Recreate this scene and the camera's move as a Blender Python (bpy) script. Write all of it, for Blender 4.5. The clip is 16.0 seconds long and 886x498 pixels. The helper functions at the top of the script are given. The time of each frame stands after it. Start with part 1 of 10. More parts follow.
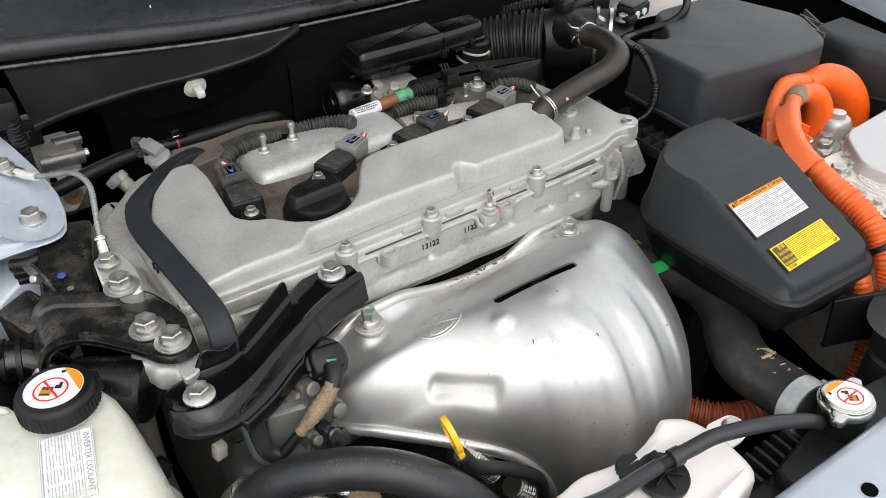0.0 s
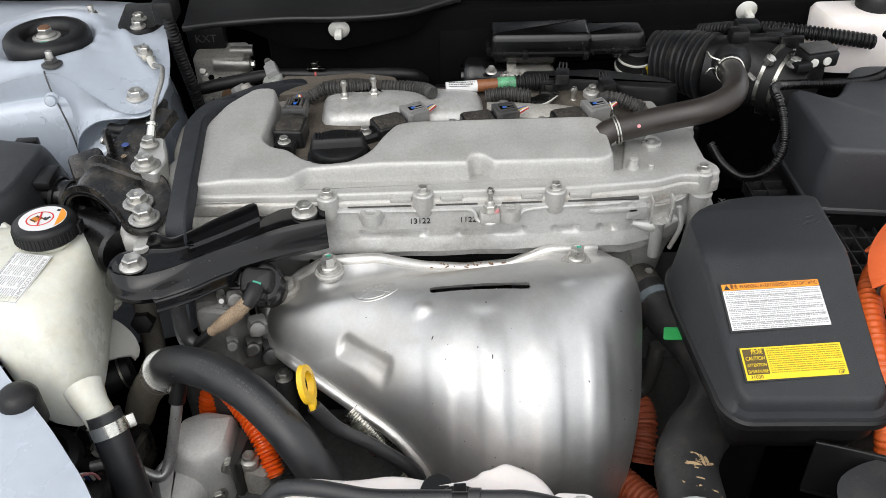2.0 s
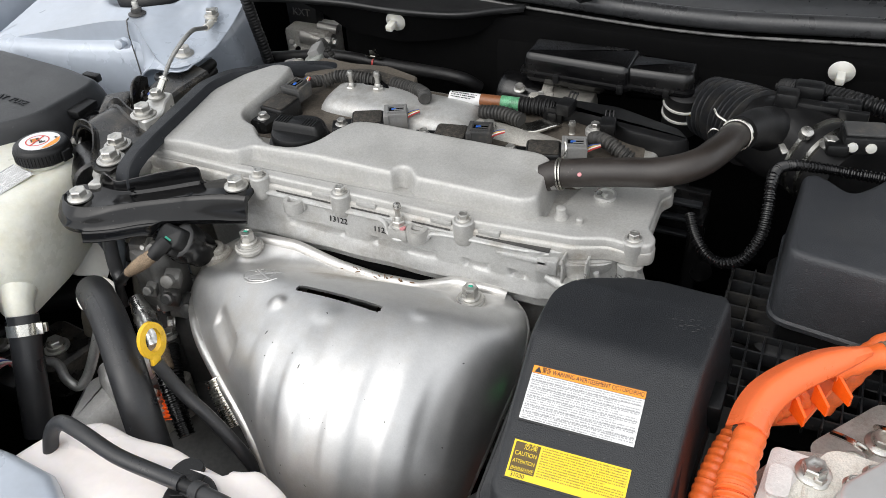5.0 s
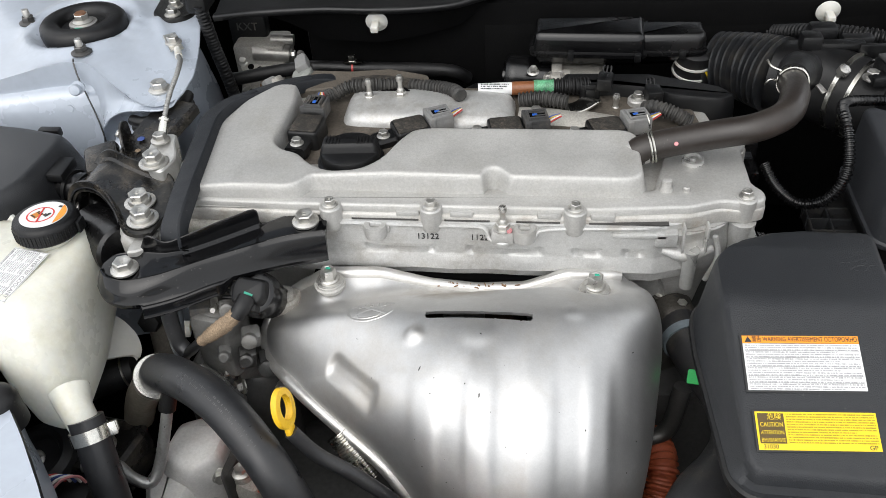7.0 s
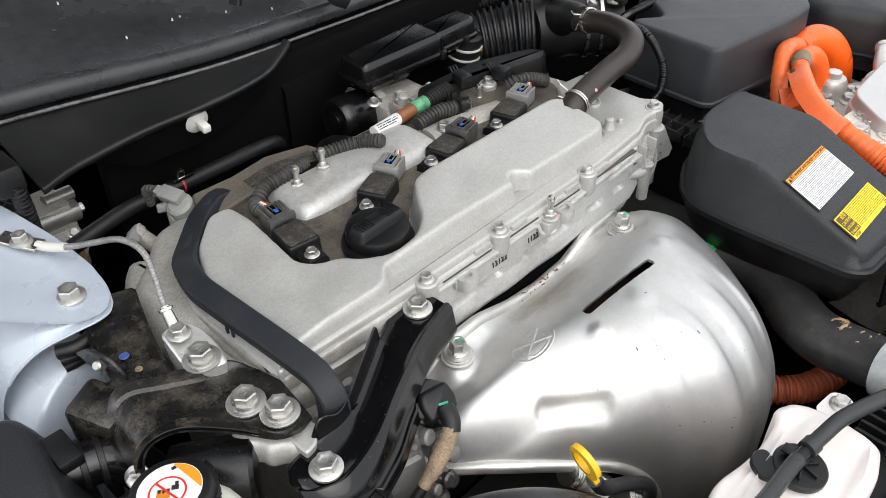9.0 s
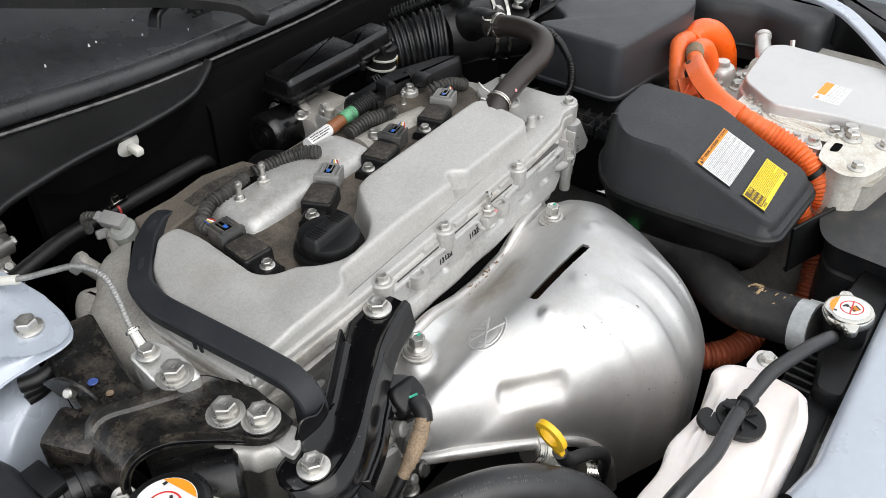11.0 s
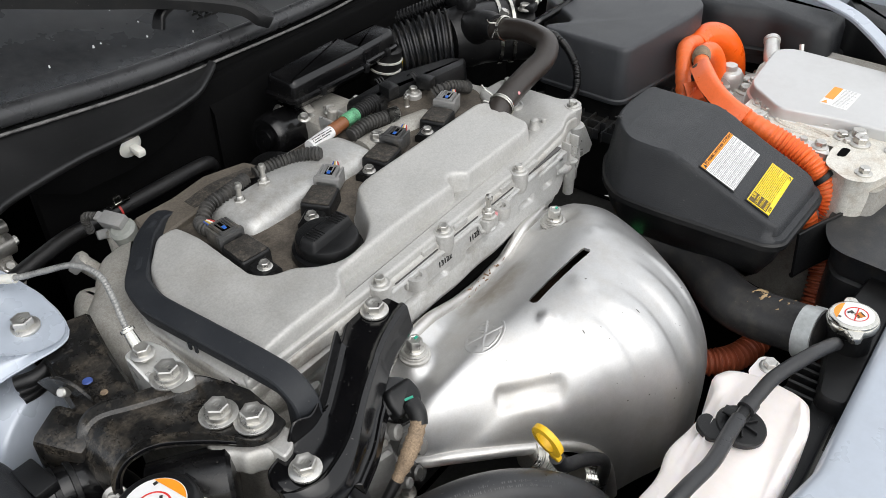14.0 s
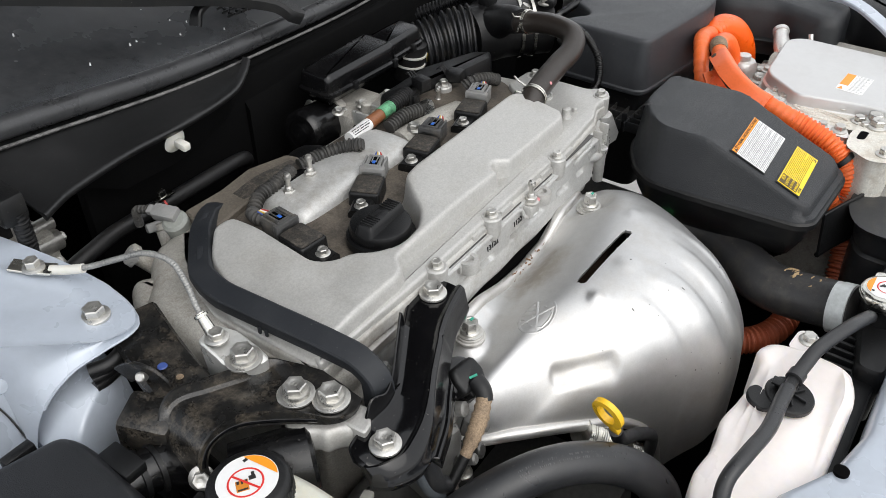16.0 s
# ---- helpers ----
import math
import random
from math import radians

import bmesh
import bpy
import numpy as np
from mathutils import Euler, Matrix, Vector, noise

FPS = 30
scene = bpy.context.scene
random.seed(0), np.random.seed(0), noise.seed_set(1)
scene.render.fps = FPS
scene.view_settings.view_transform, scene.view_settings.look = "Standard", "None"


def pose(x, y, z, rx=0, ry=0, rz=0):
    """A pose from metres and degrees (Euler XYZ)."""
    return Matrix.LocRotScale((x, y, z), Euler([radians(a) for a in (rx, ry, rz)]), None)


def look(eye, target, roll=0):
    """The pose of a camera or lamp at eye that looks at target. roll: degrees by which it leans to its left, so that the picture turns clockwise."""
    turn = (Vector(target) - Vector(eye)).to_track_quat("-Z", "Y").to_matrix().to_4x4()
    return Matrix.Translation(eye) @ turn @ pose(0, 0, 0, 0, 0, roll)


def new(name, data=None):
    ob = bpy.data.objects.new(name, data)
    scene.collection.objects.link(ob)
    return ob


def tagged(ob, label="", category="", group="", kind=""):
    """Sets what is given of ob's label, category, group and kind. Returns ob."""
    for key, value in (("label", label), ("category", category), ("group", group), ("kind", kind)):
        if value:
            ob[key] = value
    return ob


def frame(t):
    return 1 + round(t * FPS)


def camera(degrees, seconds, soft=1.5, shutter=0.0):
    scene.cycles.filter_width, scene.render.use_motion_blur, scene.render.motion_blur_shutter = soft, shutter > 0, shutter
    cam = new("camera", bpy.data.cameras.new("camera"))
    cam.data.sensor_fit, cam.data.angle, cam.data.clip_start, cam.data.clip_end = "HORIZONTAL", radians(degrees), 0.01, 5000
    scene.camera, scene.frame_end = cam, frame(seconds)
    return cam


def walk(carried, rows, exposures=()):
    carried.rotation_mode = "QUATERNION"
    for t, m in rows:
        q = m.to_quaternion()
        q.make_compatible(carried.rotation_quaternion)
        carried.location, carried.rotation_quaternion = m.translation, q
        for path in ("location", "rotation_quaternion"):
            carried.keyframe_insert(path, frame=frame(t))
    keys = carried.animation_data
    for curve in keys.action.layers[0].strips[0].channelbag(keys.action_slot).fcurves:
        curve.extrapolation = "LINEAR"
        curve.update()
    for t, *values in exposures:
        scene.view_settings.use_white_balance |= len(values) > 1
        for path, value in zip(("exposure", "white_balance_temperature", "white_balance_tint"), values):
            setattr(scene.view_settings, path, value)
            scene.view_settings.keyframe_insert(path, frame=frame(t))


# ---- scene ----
cam = camera(55.3, 16.0, soft=0.65)
PATH = [
    (0, (-0.368, -0.554, 1.271), (0.532, 0.74, 0.041), 0.4),
    (0.5, (-0.338, -0.545, 1.266), (0.534, 0.76, 0.027), 0.9),
    (1, (-0.215, -0.561, 1.26), (0.285, 0.919, 0.011), -0.5),
    (1.5, (-0.125, -0.612, 1.262), (0.03, 0.94, 0.011), -2.3),
    (2, (0.006, -0.687, 1.274), (0.035, 0.871, 0.02), -1.1),
    (2.5, (0.193, -0.656, 1.268), (-0.064, 0.886, 0.02), -1.5),
    (3, (0.346, -0.599, 1.255), (-0.198, 0.871, 0.014), -2.1),
    (3.5, (0.383, -0.588, 1.259), (-0.287, 0.829, 0.017), -3.6),
    (3.7, (0.387, -0.586, 1.26), (-0.289, 0.832, 0.021), -3.4),
    (6, (0.391, -0.573, 1.264), (-0.311, 0.818, 0.011), -4.3),
    (6.5, (0.323, -0.578, 1.261), (-0.304, 0.837, -0.006), -3.4),
    (7, (0.097, -0.613, 1.266), (-0.122, 0.898, -0.025), -3.8),
    (7.5, (-0.083, -0.574, 1.264), (0.04, 0.935, -0.042), -3.3),
    (8, (-0.251, -0.45, 1.248), (0.093, 1.02, -0.064), -3.9),
    (8.5, (-0.429, -0.446, 1.259), (0.409, 0.821, -0.042), -2.8),
    (9, (-0.462, -0.4, 1.271), (0.625, 0.704, 0.006), -1.2),
    (9.5, (-0.495, -0.383, 1.278), (0.727, 0.578, 0.02), 0.4),
    (9.7, (-0.519, -0.38, 1.284), (0.751, 0.521, 0.029), 0.5),
    (12, (-0.519, -0.391, 1.282), (0.735, 0.553, 0.043), -0.9),
    (12.5, (-0.518, -0.397, 1.28), (0.735, 0.551, 0.043), -1.0),
    (13, (-0.516, -0.398, 1.278), (0.735, 0.551, 0.039), -1.1),
    (13.5, (-0.512, -0.396, 1.281), (0.738, 0.559, 0.045), -1.0),
    (14, (-0.509, -0.393, 1.279), (0.739, 0.562, 0.041), -0.6),
    (14.5, (-0.513, -0.392, 1.277), (0.736, 0.565, 0.042), -0.5),
    (15, (-0.517, -0.393, 1.279), (0.734, 0.559, 0.044), -0.1),
    (15.5, (-0.525, -0.393, 1.28), (0.732, 0.555, 0.046), 0.1),
    (16, (-0.573, -0.352, 1.276), (0.716, 0.561, 0.048), -0.6),
]
walk(cam, [(t, look(eye, target, roll)) for t, eye, target, roll in PATH], [(0.0, 0.03), (3.5, 0.0), (6.0, 0.03), (6.5, 0.06), (7.0, 0.10), (8.0, 0.11), (8.5, 0.22), (9.0, 0.19), (9.7, 0.17), (12.0, 0.08), (16.0, 0.03)])

# ---- world and light ----
world = bpy.data.worlds.new("overcast_sky")
scene.world = world
world.use_nodes = True
wn = world.node_tree
sky = wn.nodes.new("ShaderNodeTexSky")
sky.sky_type, sky.sun_disc = "NISHITA", False
sky.sun_elevation, sky.sun_rotation = radians(48), radians(200)
sky.dust_density, sky.air_density = 4.0, 1.0
grey = wn.nodes.new("ShaderNodeHueSaturation")
grey.inputs["Saturation"].default_value = 0.22
bgn = wn.nodes["Background"]
bgn.inputs["Strength"].default_value = 0.175
cloud = wn.nodes.new("ShaderNodeMix")
cloud.data_type = "RGBA"
cloud.inputs["Factor"].default_value = 0.62
cloud.inputs["B"].default_value = (9.5, 9.7, 10.0, 1)
wn.links.new(sky.outputs["Color"], grey.inputs["Color"])
wn.links.new(grey.outputs["Color"], cloud.inputs["A"])
wn.links.new(cloud.outputs["Result"], bgn.inputs["Color"])
sun = new("sun", bpy.data.lights.new("sun", "SUN"))
sun.data.energy, sun.data.angle, sun.data.color = 1.0, radians(60), (1.0, 0.97, 0.93)
sun.matrix_world = look((-0.9, -2.3, 3.2), (0, 0, 0))


# ---- materials ----
def mat(name, col, rough=0.5, metal=0.0, var=0.18, scale=18.0, grain=0.0, gscale=900.0, dirt=None, amount=0.4, dscale=14.0,
        coat=0.0, rvar=0.12, island=0.0, trans=0.0, sss=0.0, spec=0.5, speck=0.0, sscale=700.0):
    m = bpy.data.materials.new(name)
    m.use_nodes = True
    t = m.node_tree
    n, l = t.nodes, t.links
    b = n["Principled BSDF"]
    tc = n.new("ShaderNodeTexCoord")

    def noise_tex(s, detail=5.0, rough_=0.6):
        x = n.new("ShaderNodeTexNoise")
        x.inputs["Scale"].default_value, x.inputs["Detail"].default_value, x.inputs["Roughness"].default_value = s, detail, rough_
        l.new(tc.outputs["Object"], x.inputs["Vector"])
        return x

    big, fine = noise_tex(scale), noise_tex(scale * 11, 3.0)
    add = n.new("ShaderNodeMath")
    add.operation = "ADD"
    l.new(big.outputs["Fac"], add.inputs[0])
    l.new(fine.outputs["Fac"], add.inputs[1])
    mr = n.new("ShaderNodeMapRange")
    mr.inputs["From Min"].default_value, mr.inputs["From Max"].default_value = 0.7, 1.3
    mr.inputs["To Min"].default_value, mr.inputs["To Max"].default_value = 1 - var, 1 + var
    l.new(add.outputs[0], mr.inputs["Value"])
    mul = n.new("ShaderNodeVectorMath")
    mul.operation = "SCALE"
    mul.inputs[0].default_value = col
    l.new(mr.outputs[0], mul.inputs["Scale"])
    out = mul.outputs[0]
    if dirt:
        dn = noise_tex(dscale, 8.0, 0.72)
        ramp = n.new("ShaderNodeMapRange")
        ramp.inputs["From Min"].default_value, ramp.inputs["From Max"].default_value = 0.48, 0.68
        ramp.inputs["To Max"].default_value = amount
        l.new(dn.outputs["Fac"], ramp.inputs["Value"])
        mix = n.new("ShaderNodeMix")
        mix.data_type = "RGBA"
        l.new(ramp.outputs[0], mix.inputs["Factor"])
        l.new(out, mix.inputs["A"])
        mix.inputs["B"].default_value = (*dirt, 1)
        out = mix.outputs["Result"]
    if speck:
        sp = noise_tex(sscale, 2.0, 0.7)
        sm = n.new("ShaderNodeMapRange")
        sm.inputs["From Min"].default_value, sm.inputs["From Max"].default_value = 0.35, 0.65
        sm.inputs["To Min"].default_value, sm.inputs["To Max"].default_value = 1 - speck, 1 + speck
        l.new(sp.outputs["Fac"], sm.inputs["Value"])
        sv = n.new("ShaderNodeVectorMath")
        sv.operation = "SCALE"
        l.new(out, sv.inputs[0])
        l.new(sm.outputs[0], sv.inputs["Scale"])
        out = sv.outputs[0]
    if dirt and max(col) < 0.06:
        # scattered pale dust grains on dark surfaces
        dg = noise_tex(330.0, 2.0, 0.5)
        dr = n.new("ShaderNodeMapRange")
        dr.inputs["From Min"].default_value, dr.inputs["From Max"].default_value = 0.70, 0.78
        dr.inputs["To Max"].default_value = 0.35
        l.new(dg.outputs["Fac"], dr.inputs["Value"])
        dx = n.new("ShaderNodeMix")
        dx.data_type = "RGBA"
        l.new(dr.outputs[0], dx.inputs["Factor"])
        l.new(out, dx.inputs["A"])
        dx.inputs["B"].default_value = (0.16, 0.15, 0.135, 1)
        out = dx.outputs["Result"]
    l.new(out, b.inputs["Base Color"])
    rr = n.new("ShaderNodeMapRange")
    rr.inputs["From Min"].default_value, rr.inputs["From Max"].default_value = 0.35, 0.65
    rr.inputs["To Min"].default_value, rr.inputs["To Max"].default_value = max(0.03, rough - rvar), min(1, rough + rvar)
    l.new(big.outputs["Fac"], rr.inputs["Value"])
    l.new(rr.outputs[0], b.inputs["Roughness"])
    b.inputs["Metallic"].default_value = metal
    b.inputs["Specular IOR Level"].default_value = spec
    b.inputs["Coat Weight"].default_value = coat
    b.inputs["Coat Roughness"].default_value = 0.08
    if trans:
        b.inputs["Transmission Weight"].default_value = trans
    if sss:
        b.inputs["Subsurface Weight"].default_value = sss
        b.inputs["Subsurface Radius"].default_value = (0.02, 0.016, 0.01)
        b.inputs["Subsurface Scale"].default_value = 1.0
    if grain:
        g = noise_tex(gscale, 2.0)
        bp = n.new("ShaderNodeBump")
        bp.inputs["Strength"].default_value, bp.inputs["Distance"].default_value = grain, 0.0006
        l.new(g.outputs["Fac"], bp.inputs["Height"])
        l.new(bp.outputs[0], b.inputs["Normal"])
    return m


DUST = (0.20, 0.17, 0.13)
ALU = mat("cast_aluminium", (0.44, 0.435, 0.418), 0.46, 0.35, 0.06, 20, 0.35, 800, (0.31, 0.285, 0.24), 0.28, 17, speck=0.07, sscale=480)
ALU_DIRTY = mat("dusty_cast_aluminium", (0.40, 0.385, 0.35), 0.55, 0.3, 0.16, 30, 0.6, 1000, (0.17, 0.145, 0.11), 0.55, 30, speck=0.14)
ALU_BRIGHT = mat("bright_machined_aluminium", (0.62, 0.62, 0.60), 0.35, 0.6, 0.10, 30, 0.3, 900, (0.32, 0.30, 0.26), 0.3, 26)
HEAD = mat("sand_cast_head", (0.50, 0.50, 0.488), 0.45, 0.4, 0.10, 24, 0.35, 800, (0.22, 0.18, 0.135), 0.45, 28, speck=0.07)
SHIELD = mat("pressed_aluminised_steel", (0.625, 0.622, 0.615), 0.49, 0.95, 0.05, 9, 0.10, 500, (0.45, 0.40, 0.33), 0.40, 9, rvar=0.07, speck=0.03)


def stain(m, centre, size, col, amount):
    """A smeared stain of its own shape on a material, centred on a place of the object."""
    n, l = m.node_tree.nodes, m.node_tree.links
    b = n["Principled BSDF"]
    src = b.inputs["Base Color"].links[0].from_socket
    tc = n.new("ShaderNodeTexCoord")
    mp = n.new("ShaderNodeMapping")
    mp.inputs["Location"].default_value = [-c / d for c, d in zip(centre, size)]
    mp.inputs["Scale"].default_value = [1 / d for d in size]
    gr = n.new("ShaderNodeTexGradient")
    gr.gradient_type = "SPHERICAL"
    no = n.new("ShaderNodeTexNoise")
    no.inputs["Scale"].default_value, no.inputs["Detail"].default_value, no.inputs["Roughness"].default_value = 55.0, 8.0, 0.7
    mu = n.new("ShaderNodeMath")
    mu.operation = "MULTIPLY"
    mr = n.new("ShaderNodeMapRange")
    mr.inputs["From Min"].default_value, mr.inputs["From Max"].default_value, mr.inputs["To Max"].default_value = 0.18, 0.42, amount
    mx = n.new("ShaderNodeMix")
    mx.data_type = "RGBA"
    l.new(tc.outputs["Object"], mp.inputs["Vector"])
    l.new(mp.outputs[0], gr.inputs["Vector"])
    l.new(tc.outputs["Object"], no.inputs["Vector"])
    l.new(gr.outputs["Fac"], mu.inputs[0])
    l.new(no.outputs["Fac"], mu.inputs[1])
    l.new(mu.outputs[0], mr.inputs["Value"])
    l.new(mr.outputs[0], mx.inputs["Factor"])
    l.new(src, mx.inputs["A"])
    mx.inputs["B"].default_value = (*col, 1)
    l.new(mx.outputs["Result"], b.inputs["Base Color"])


stain(SHIELD, (-0.005, 0.070, 0.18), (0.085, 0.045, 0.06), (0.33, 0.27, 0.19), 0.55)
RIM = mat("rolled_steel_edge", (0.64, 0.63, 0.61), 0.42, 0.9, 0.06, 40, 0.1, 600, (0.42, 0.36, 0.28), 0.3, 45)
RUST = mat("rust_stain", (0.26, 0.155, 0.085), 0.75, 0.2, 0.3, 60)
STEEL = mat("zinc_bolt_steel", (0.55, 0.54, 0.51), 0.36, 0.85, 0.10, 60, 0.2, 800, (0.25, 0.22, 0.18), 0.3, 90)
STEEL_DARK = mat("dark_washer_steel", (0.10, 0.098, 0.095), 0.4, 0.7, 0.2, 60)
PLASTIC = mat("black_plastic_textured", (0.0055, 0.0057, 0.0062), 0.40, 0, 0.25, 20, 0.4, 1300, (0.030, 0.028, 0.025), 0.30, 16, rvar=0.08, spec=0.35)
PLASTIC_GREY = mat("charcoal_plastic_grained", (0.0145, 0.0160, 0.0185), 0.44, 0, 0.14, 14, 0.8, 1100, (0.045, 0.044, 0.042), 0.18, 12, rvar=0.06, spec=0.45)
PLASTIC_DUSTY = mat("dusty_black_plastic", (0.030, 0.027, 0.023), 0.7, 0, 0.35, 60, 0.6, 900, (0.12, 0.10, 0.078), 0.6, 130, speck=0.4, sscale=420)
GLOSS = mat("gloss_black_painted_steel", (0.0035, 0.0035, 0.004), 0.13, 0, 0.2, 20, 0.0, 900, (0.012, 0.011, 0.010), 0.2, 40, rvar=0.04, spec=0.42)
GLOSS_DUSTY = mat("dusty_black_painted_steel", (0.010, 0.0098, 0.0095), 0.30, 0, 0.3, 24, 0.3, 600, (0.085, 0.072, 0.056), 0.7, 42, speck=0.45, sscale=420)
RUBBER = mat("black_rubber", (0.0065, 0.0065, 0.007), 0.46, 0, 0.2, 25, 0.3, 1200, (0.028, 0.026, 0.024), 0.3, 34, spec=0.4)
HOSE_BROWN = mat("aged_dark_brown_rubber", (0.026, 0.021, 0.018), 0.42, 0, 0.2, 22, 0.25, 1400, (0.06, 0.05, 0.042), 0.3, 24)
HOSE_GREY = mat("charcoal_rubber_hose", (0.020, 0.0207, 0.0225), 0.38, 0, 0.15, 30, 0.2, 1400, (0.04, 0.037, 0.033), 0.25, 30)
GUARD = mat("dark_slate_foam_rubber", (0.0125, 0.0145, 0.018), 0.6, 0, 0.12, 20, 0.35, 1600, (0.035, 0.035, 0.035), 0.2, 24, spec=0.4)
PAINT = mat("pale_blue_grey_car_paint", (0.425, 0.470, 0.535), 0.34, 0.1, 0.05, 8, 0.05, 400, (0.30, 0.31, 0.33), 0.25, 9, coat=0.5)
# near-black that carries the shade of the deep bay, holes and recesses
DARK = mat("near_black_with_shade", (0.0015, 0.0015, 0.0015), 0.85, 0, 0.3, 10, spec=0.05)
COWL = mat("satin_black_cowl", (0.0115, 0.0117, 0.0122), 0.42, 0, 0.2, 9, 0.12, 900, (0.018, 0.0175, 0.017), 0.25, 12, spec=0.5)
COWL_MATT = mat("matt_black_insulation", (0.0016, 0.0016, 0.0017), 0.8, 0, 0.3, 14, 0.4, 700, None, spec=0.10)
TRAY = mat("satin_cowl_top", (0.046, 0.048, 0.051), 0.28, 0, 0.25, 6, 0.08, 900, (0.055, 0.054, 0.052), 0.35, 7, spec=0.5)
SEAL = mat("weathered_seal_rubber", (0.036, 0.037, 0.039), 0.34, 0, 0.3, 30, 0.2, 900, (0.035, 0.035, 0.035), 0.35, 40, spec=0.5)
ALU_STAIN = mat("stained_cast_aluminium", (0.45, 0.44, 0.415), 0.46, 0.35, 0.10, 30, 0.35, 1000, (0.22, 0.175, 0.125), 0.5, 55, speck=0.07)
VALLEY = mat("oily_dirt_on_casting", (0.10, 0.085, 0.068), 0.7, 0.1, 0.4, 40, 0.8, 500, (0.028, 0.023, 0.019), 0.85, 34)
LOOM = mat("dusty_corrugated_plastic", (0.035, 0.034, 0.032), 0.6, 0, 0.3, 60, 0.3, 900, (0.10, 0.092, 0.08), 0.45, 60)
PALE = mat("pale_stained_casting", (0.66, 0.64, 0.58), 0.5, 0.15, 0.12, 26, 0.6, 800, (0.36, 0.27, 0.18), 0.5, 45, speck=0.12)
GEARBOX = mat("dark_grey_casting", (0.06, 0.06, 0.058), 0.6, 0.3, 0.3, 18)
NYLON = mat("translucent_white_nylon", (0.62, 0.61, 0.56), 0.4, 0, 0.04, 20, 0.1, 500, sss=0.15)
TANK = mat("milky_translucent_plastic", (0.68, 0.675, 0.60), 0.33, 0, 0.08, 12, 0.1, 500, (0.50, 0.46, 0.32), 0.45, 16, sss=0.25)
TANK_PINK = mat("milky_white_plastic_tank", (0.83, 0.77, 0.74), 0.36, 0, 0.04, 9, 0.1, 500, sss=0.2)
ORANGE = mat("orange_high_voltage_plastic", (0.90, 0.115, 0.006), 0.36, 0, 0.08, 30, 0.15, 900)
ORANGE_SOFT = mat("orange_corrugated_loom", (0.80, 0.145, 0.028), 0.45, 0, 0.14, 40, 0.2, 900, (0.40, 0.16, 0.09), 0.35, 40)
SALMON = mat("salmon_orange_plastic", (0.86, 0.165, 0.050), 0.36, 0, 0.06, 30, 0.1, 900)
ORANGE_DULL = mat("dull_red_orange_loom", (0.33, 0.075, 0.03), 0.55, 0, 0.2, 40, 0.2, 900, (0.12, 0.05, 0.03), 0.4, 40)
YELLOW = mat("yellow_plastic", (0.78, 0.47, 0.02), 0.38, 0, 0.08, 40, 0.1, 900, (0.45, 0.26, 0.02), 0.3, 60)
WHITE = mat("white_label_film", (0.74, 0.74, 0.735), 0.4, 0, 0.03, 30)
YELLOW_L = mat("yellow_label_film", (0.82, 0.59, 0.015), 0.4, 0, 0.03, 30)
ORANGE_L = mat("orange_label_film", (0.86, 0.30, 0.02), 0.4, 0, 0.04, 30)
RED = mat("red_print", (0.62, 0.03, 0.025), 0.5, 0, 0.05, 30)
INK = mat("black_print", (0.02, 0.02, 0.02), 0.5, 0, 0.1, 30)
HOSE_INK = mat("worn_hose_print", (0.07, 0.07, 0.07), 0.6, 0, 0.4, 90)
DUCT = mat("dusty_charcoal_duct", (0.018, 0.019, 0.021), 0.42, 0, 0.2, 20, 0.4, 1100, (0.075, 0.066, 0.052), 0.45, 34, spec=0.45)
LID = mat("smooth_silver_cover", (0.56, 0.56, 0.555), 0.40, 0.45, 0.03, 8, 0.08, 900, (0.38, 0.36, 0.33), 0.15, 18)
AIR_BOX = mat("charcoal_air_box", (0.028, 0.030, 0.034), 0.44, 0, 0.14, 14, 0.8, 1100, (0.07, 0.068, 0.064), 0.2, 12, rvar=0.06, spec=0.5)
HOSE_DUSTY = mat("dusty_radiator_hose", (0.022, 0.022, 0.023), 0.45, 0, 0.2, 24, 0.3, 1100, (0.085, 0.075, 0.06), 0.4, 40, spec=0.45)
CAST_LIGHT = mat("pale_cast_alloy", (0.72, 0.71, 0.69), 0.5, 0.1, 0.12, 30, 0.4, 900, (0.36, 0.33, 0.28), 0.35, 30)
RELAY = mat("black_relay_box_plastic", (0.017, 0.018, 0.020), 0.36, 0, 0.14, 14, 0.6, 1100, (0.045, 0.044, 0.042), 0.2, 12, rvar=0.06, spec=0.5)
PLASTIC_SAT = mat("satin_black_plastic", (0.0038, 0.0038, 0.0042), 0.22, 0, 0.25, 24, 0.1, 1100, (0.016, 0.015, 0.013), 0.2, 24, rvar=0.08)
INK_GREY = mat("grey_print", (0.33, 0.33, 0.335), 0.5, 0, 0.1, 30)
INK_OLIVE = mat("olive_print", (0.34, 0.24, 0.01), 0.5, 0, 0.1, 30)
BLUE = mat("blue_connector_plastic", (0.03, 0.13, 0.52), 0.4, 0, 0.1, 40)
CONN = mat("grey_connector_plastic", (0.22, 0.22, 0.215), 0.5, 0, 0.1, 40, 0.2, 900, DUST, 0.25, 40)
CONN_DARK = mat("dark_grey_connector_plastic", (0.055, 0.055, 0.055), 0.5, 0, 0.15, 40, 0.2, 900, DUST, 0.4, 50)
GREEN = mat("green_tape", (0.03, 0.42, 0.10), 0.4, 0, 0.1, 40)
GREEN_INK = mat("teal_paint_mark", (0.03, 0.36, 0.24), 0.45, 0, 0.2, 90)
PINK = mat("pink_paint_mark", (0.62, 0.26, 0.27), 0.5, 0, 0.2, 90)
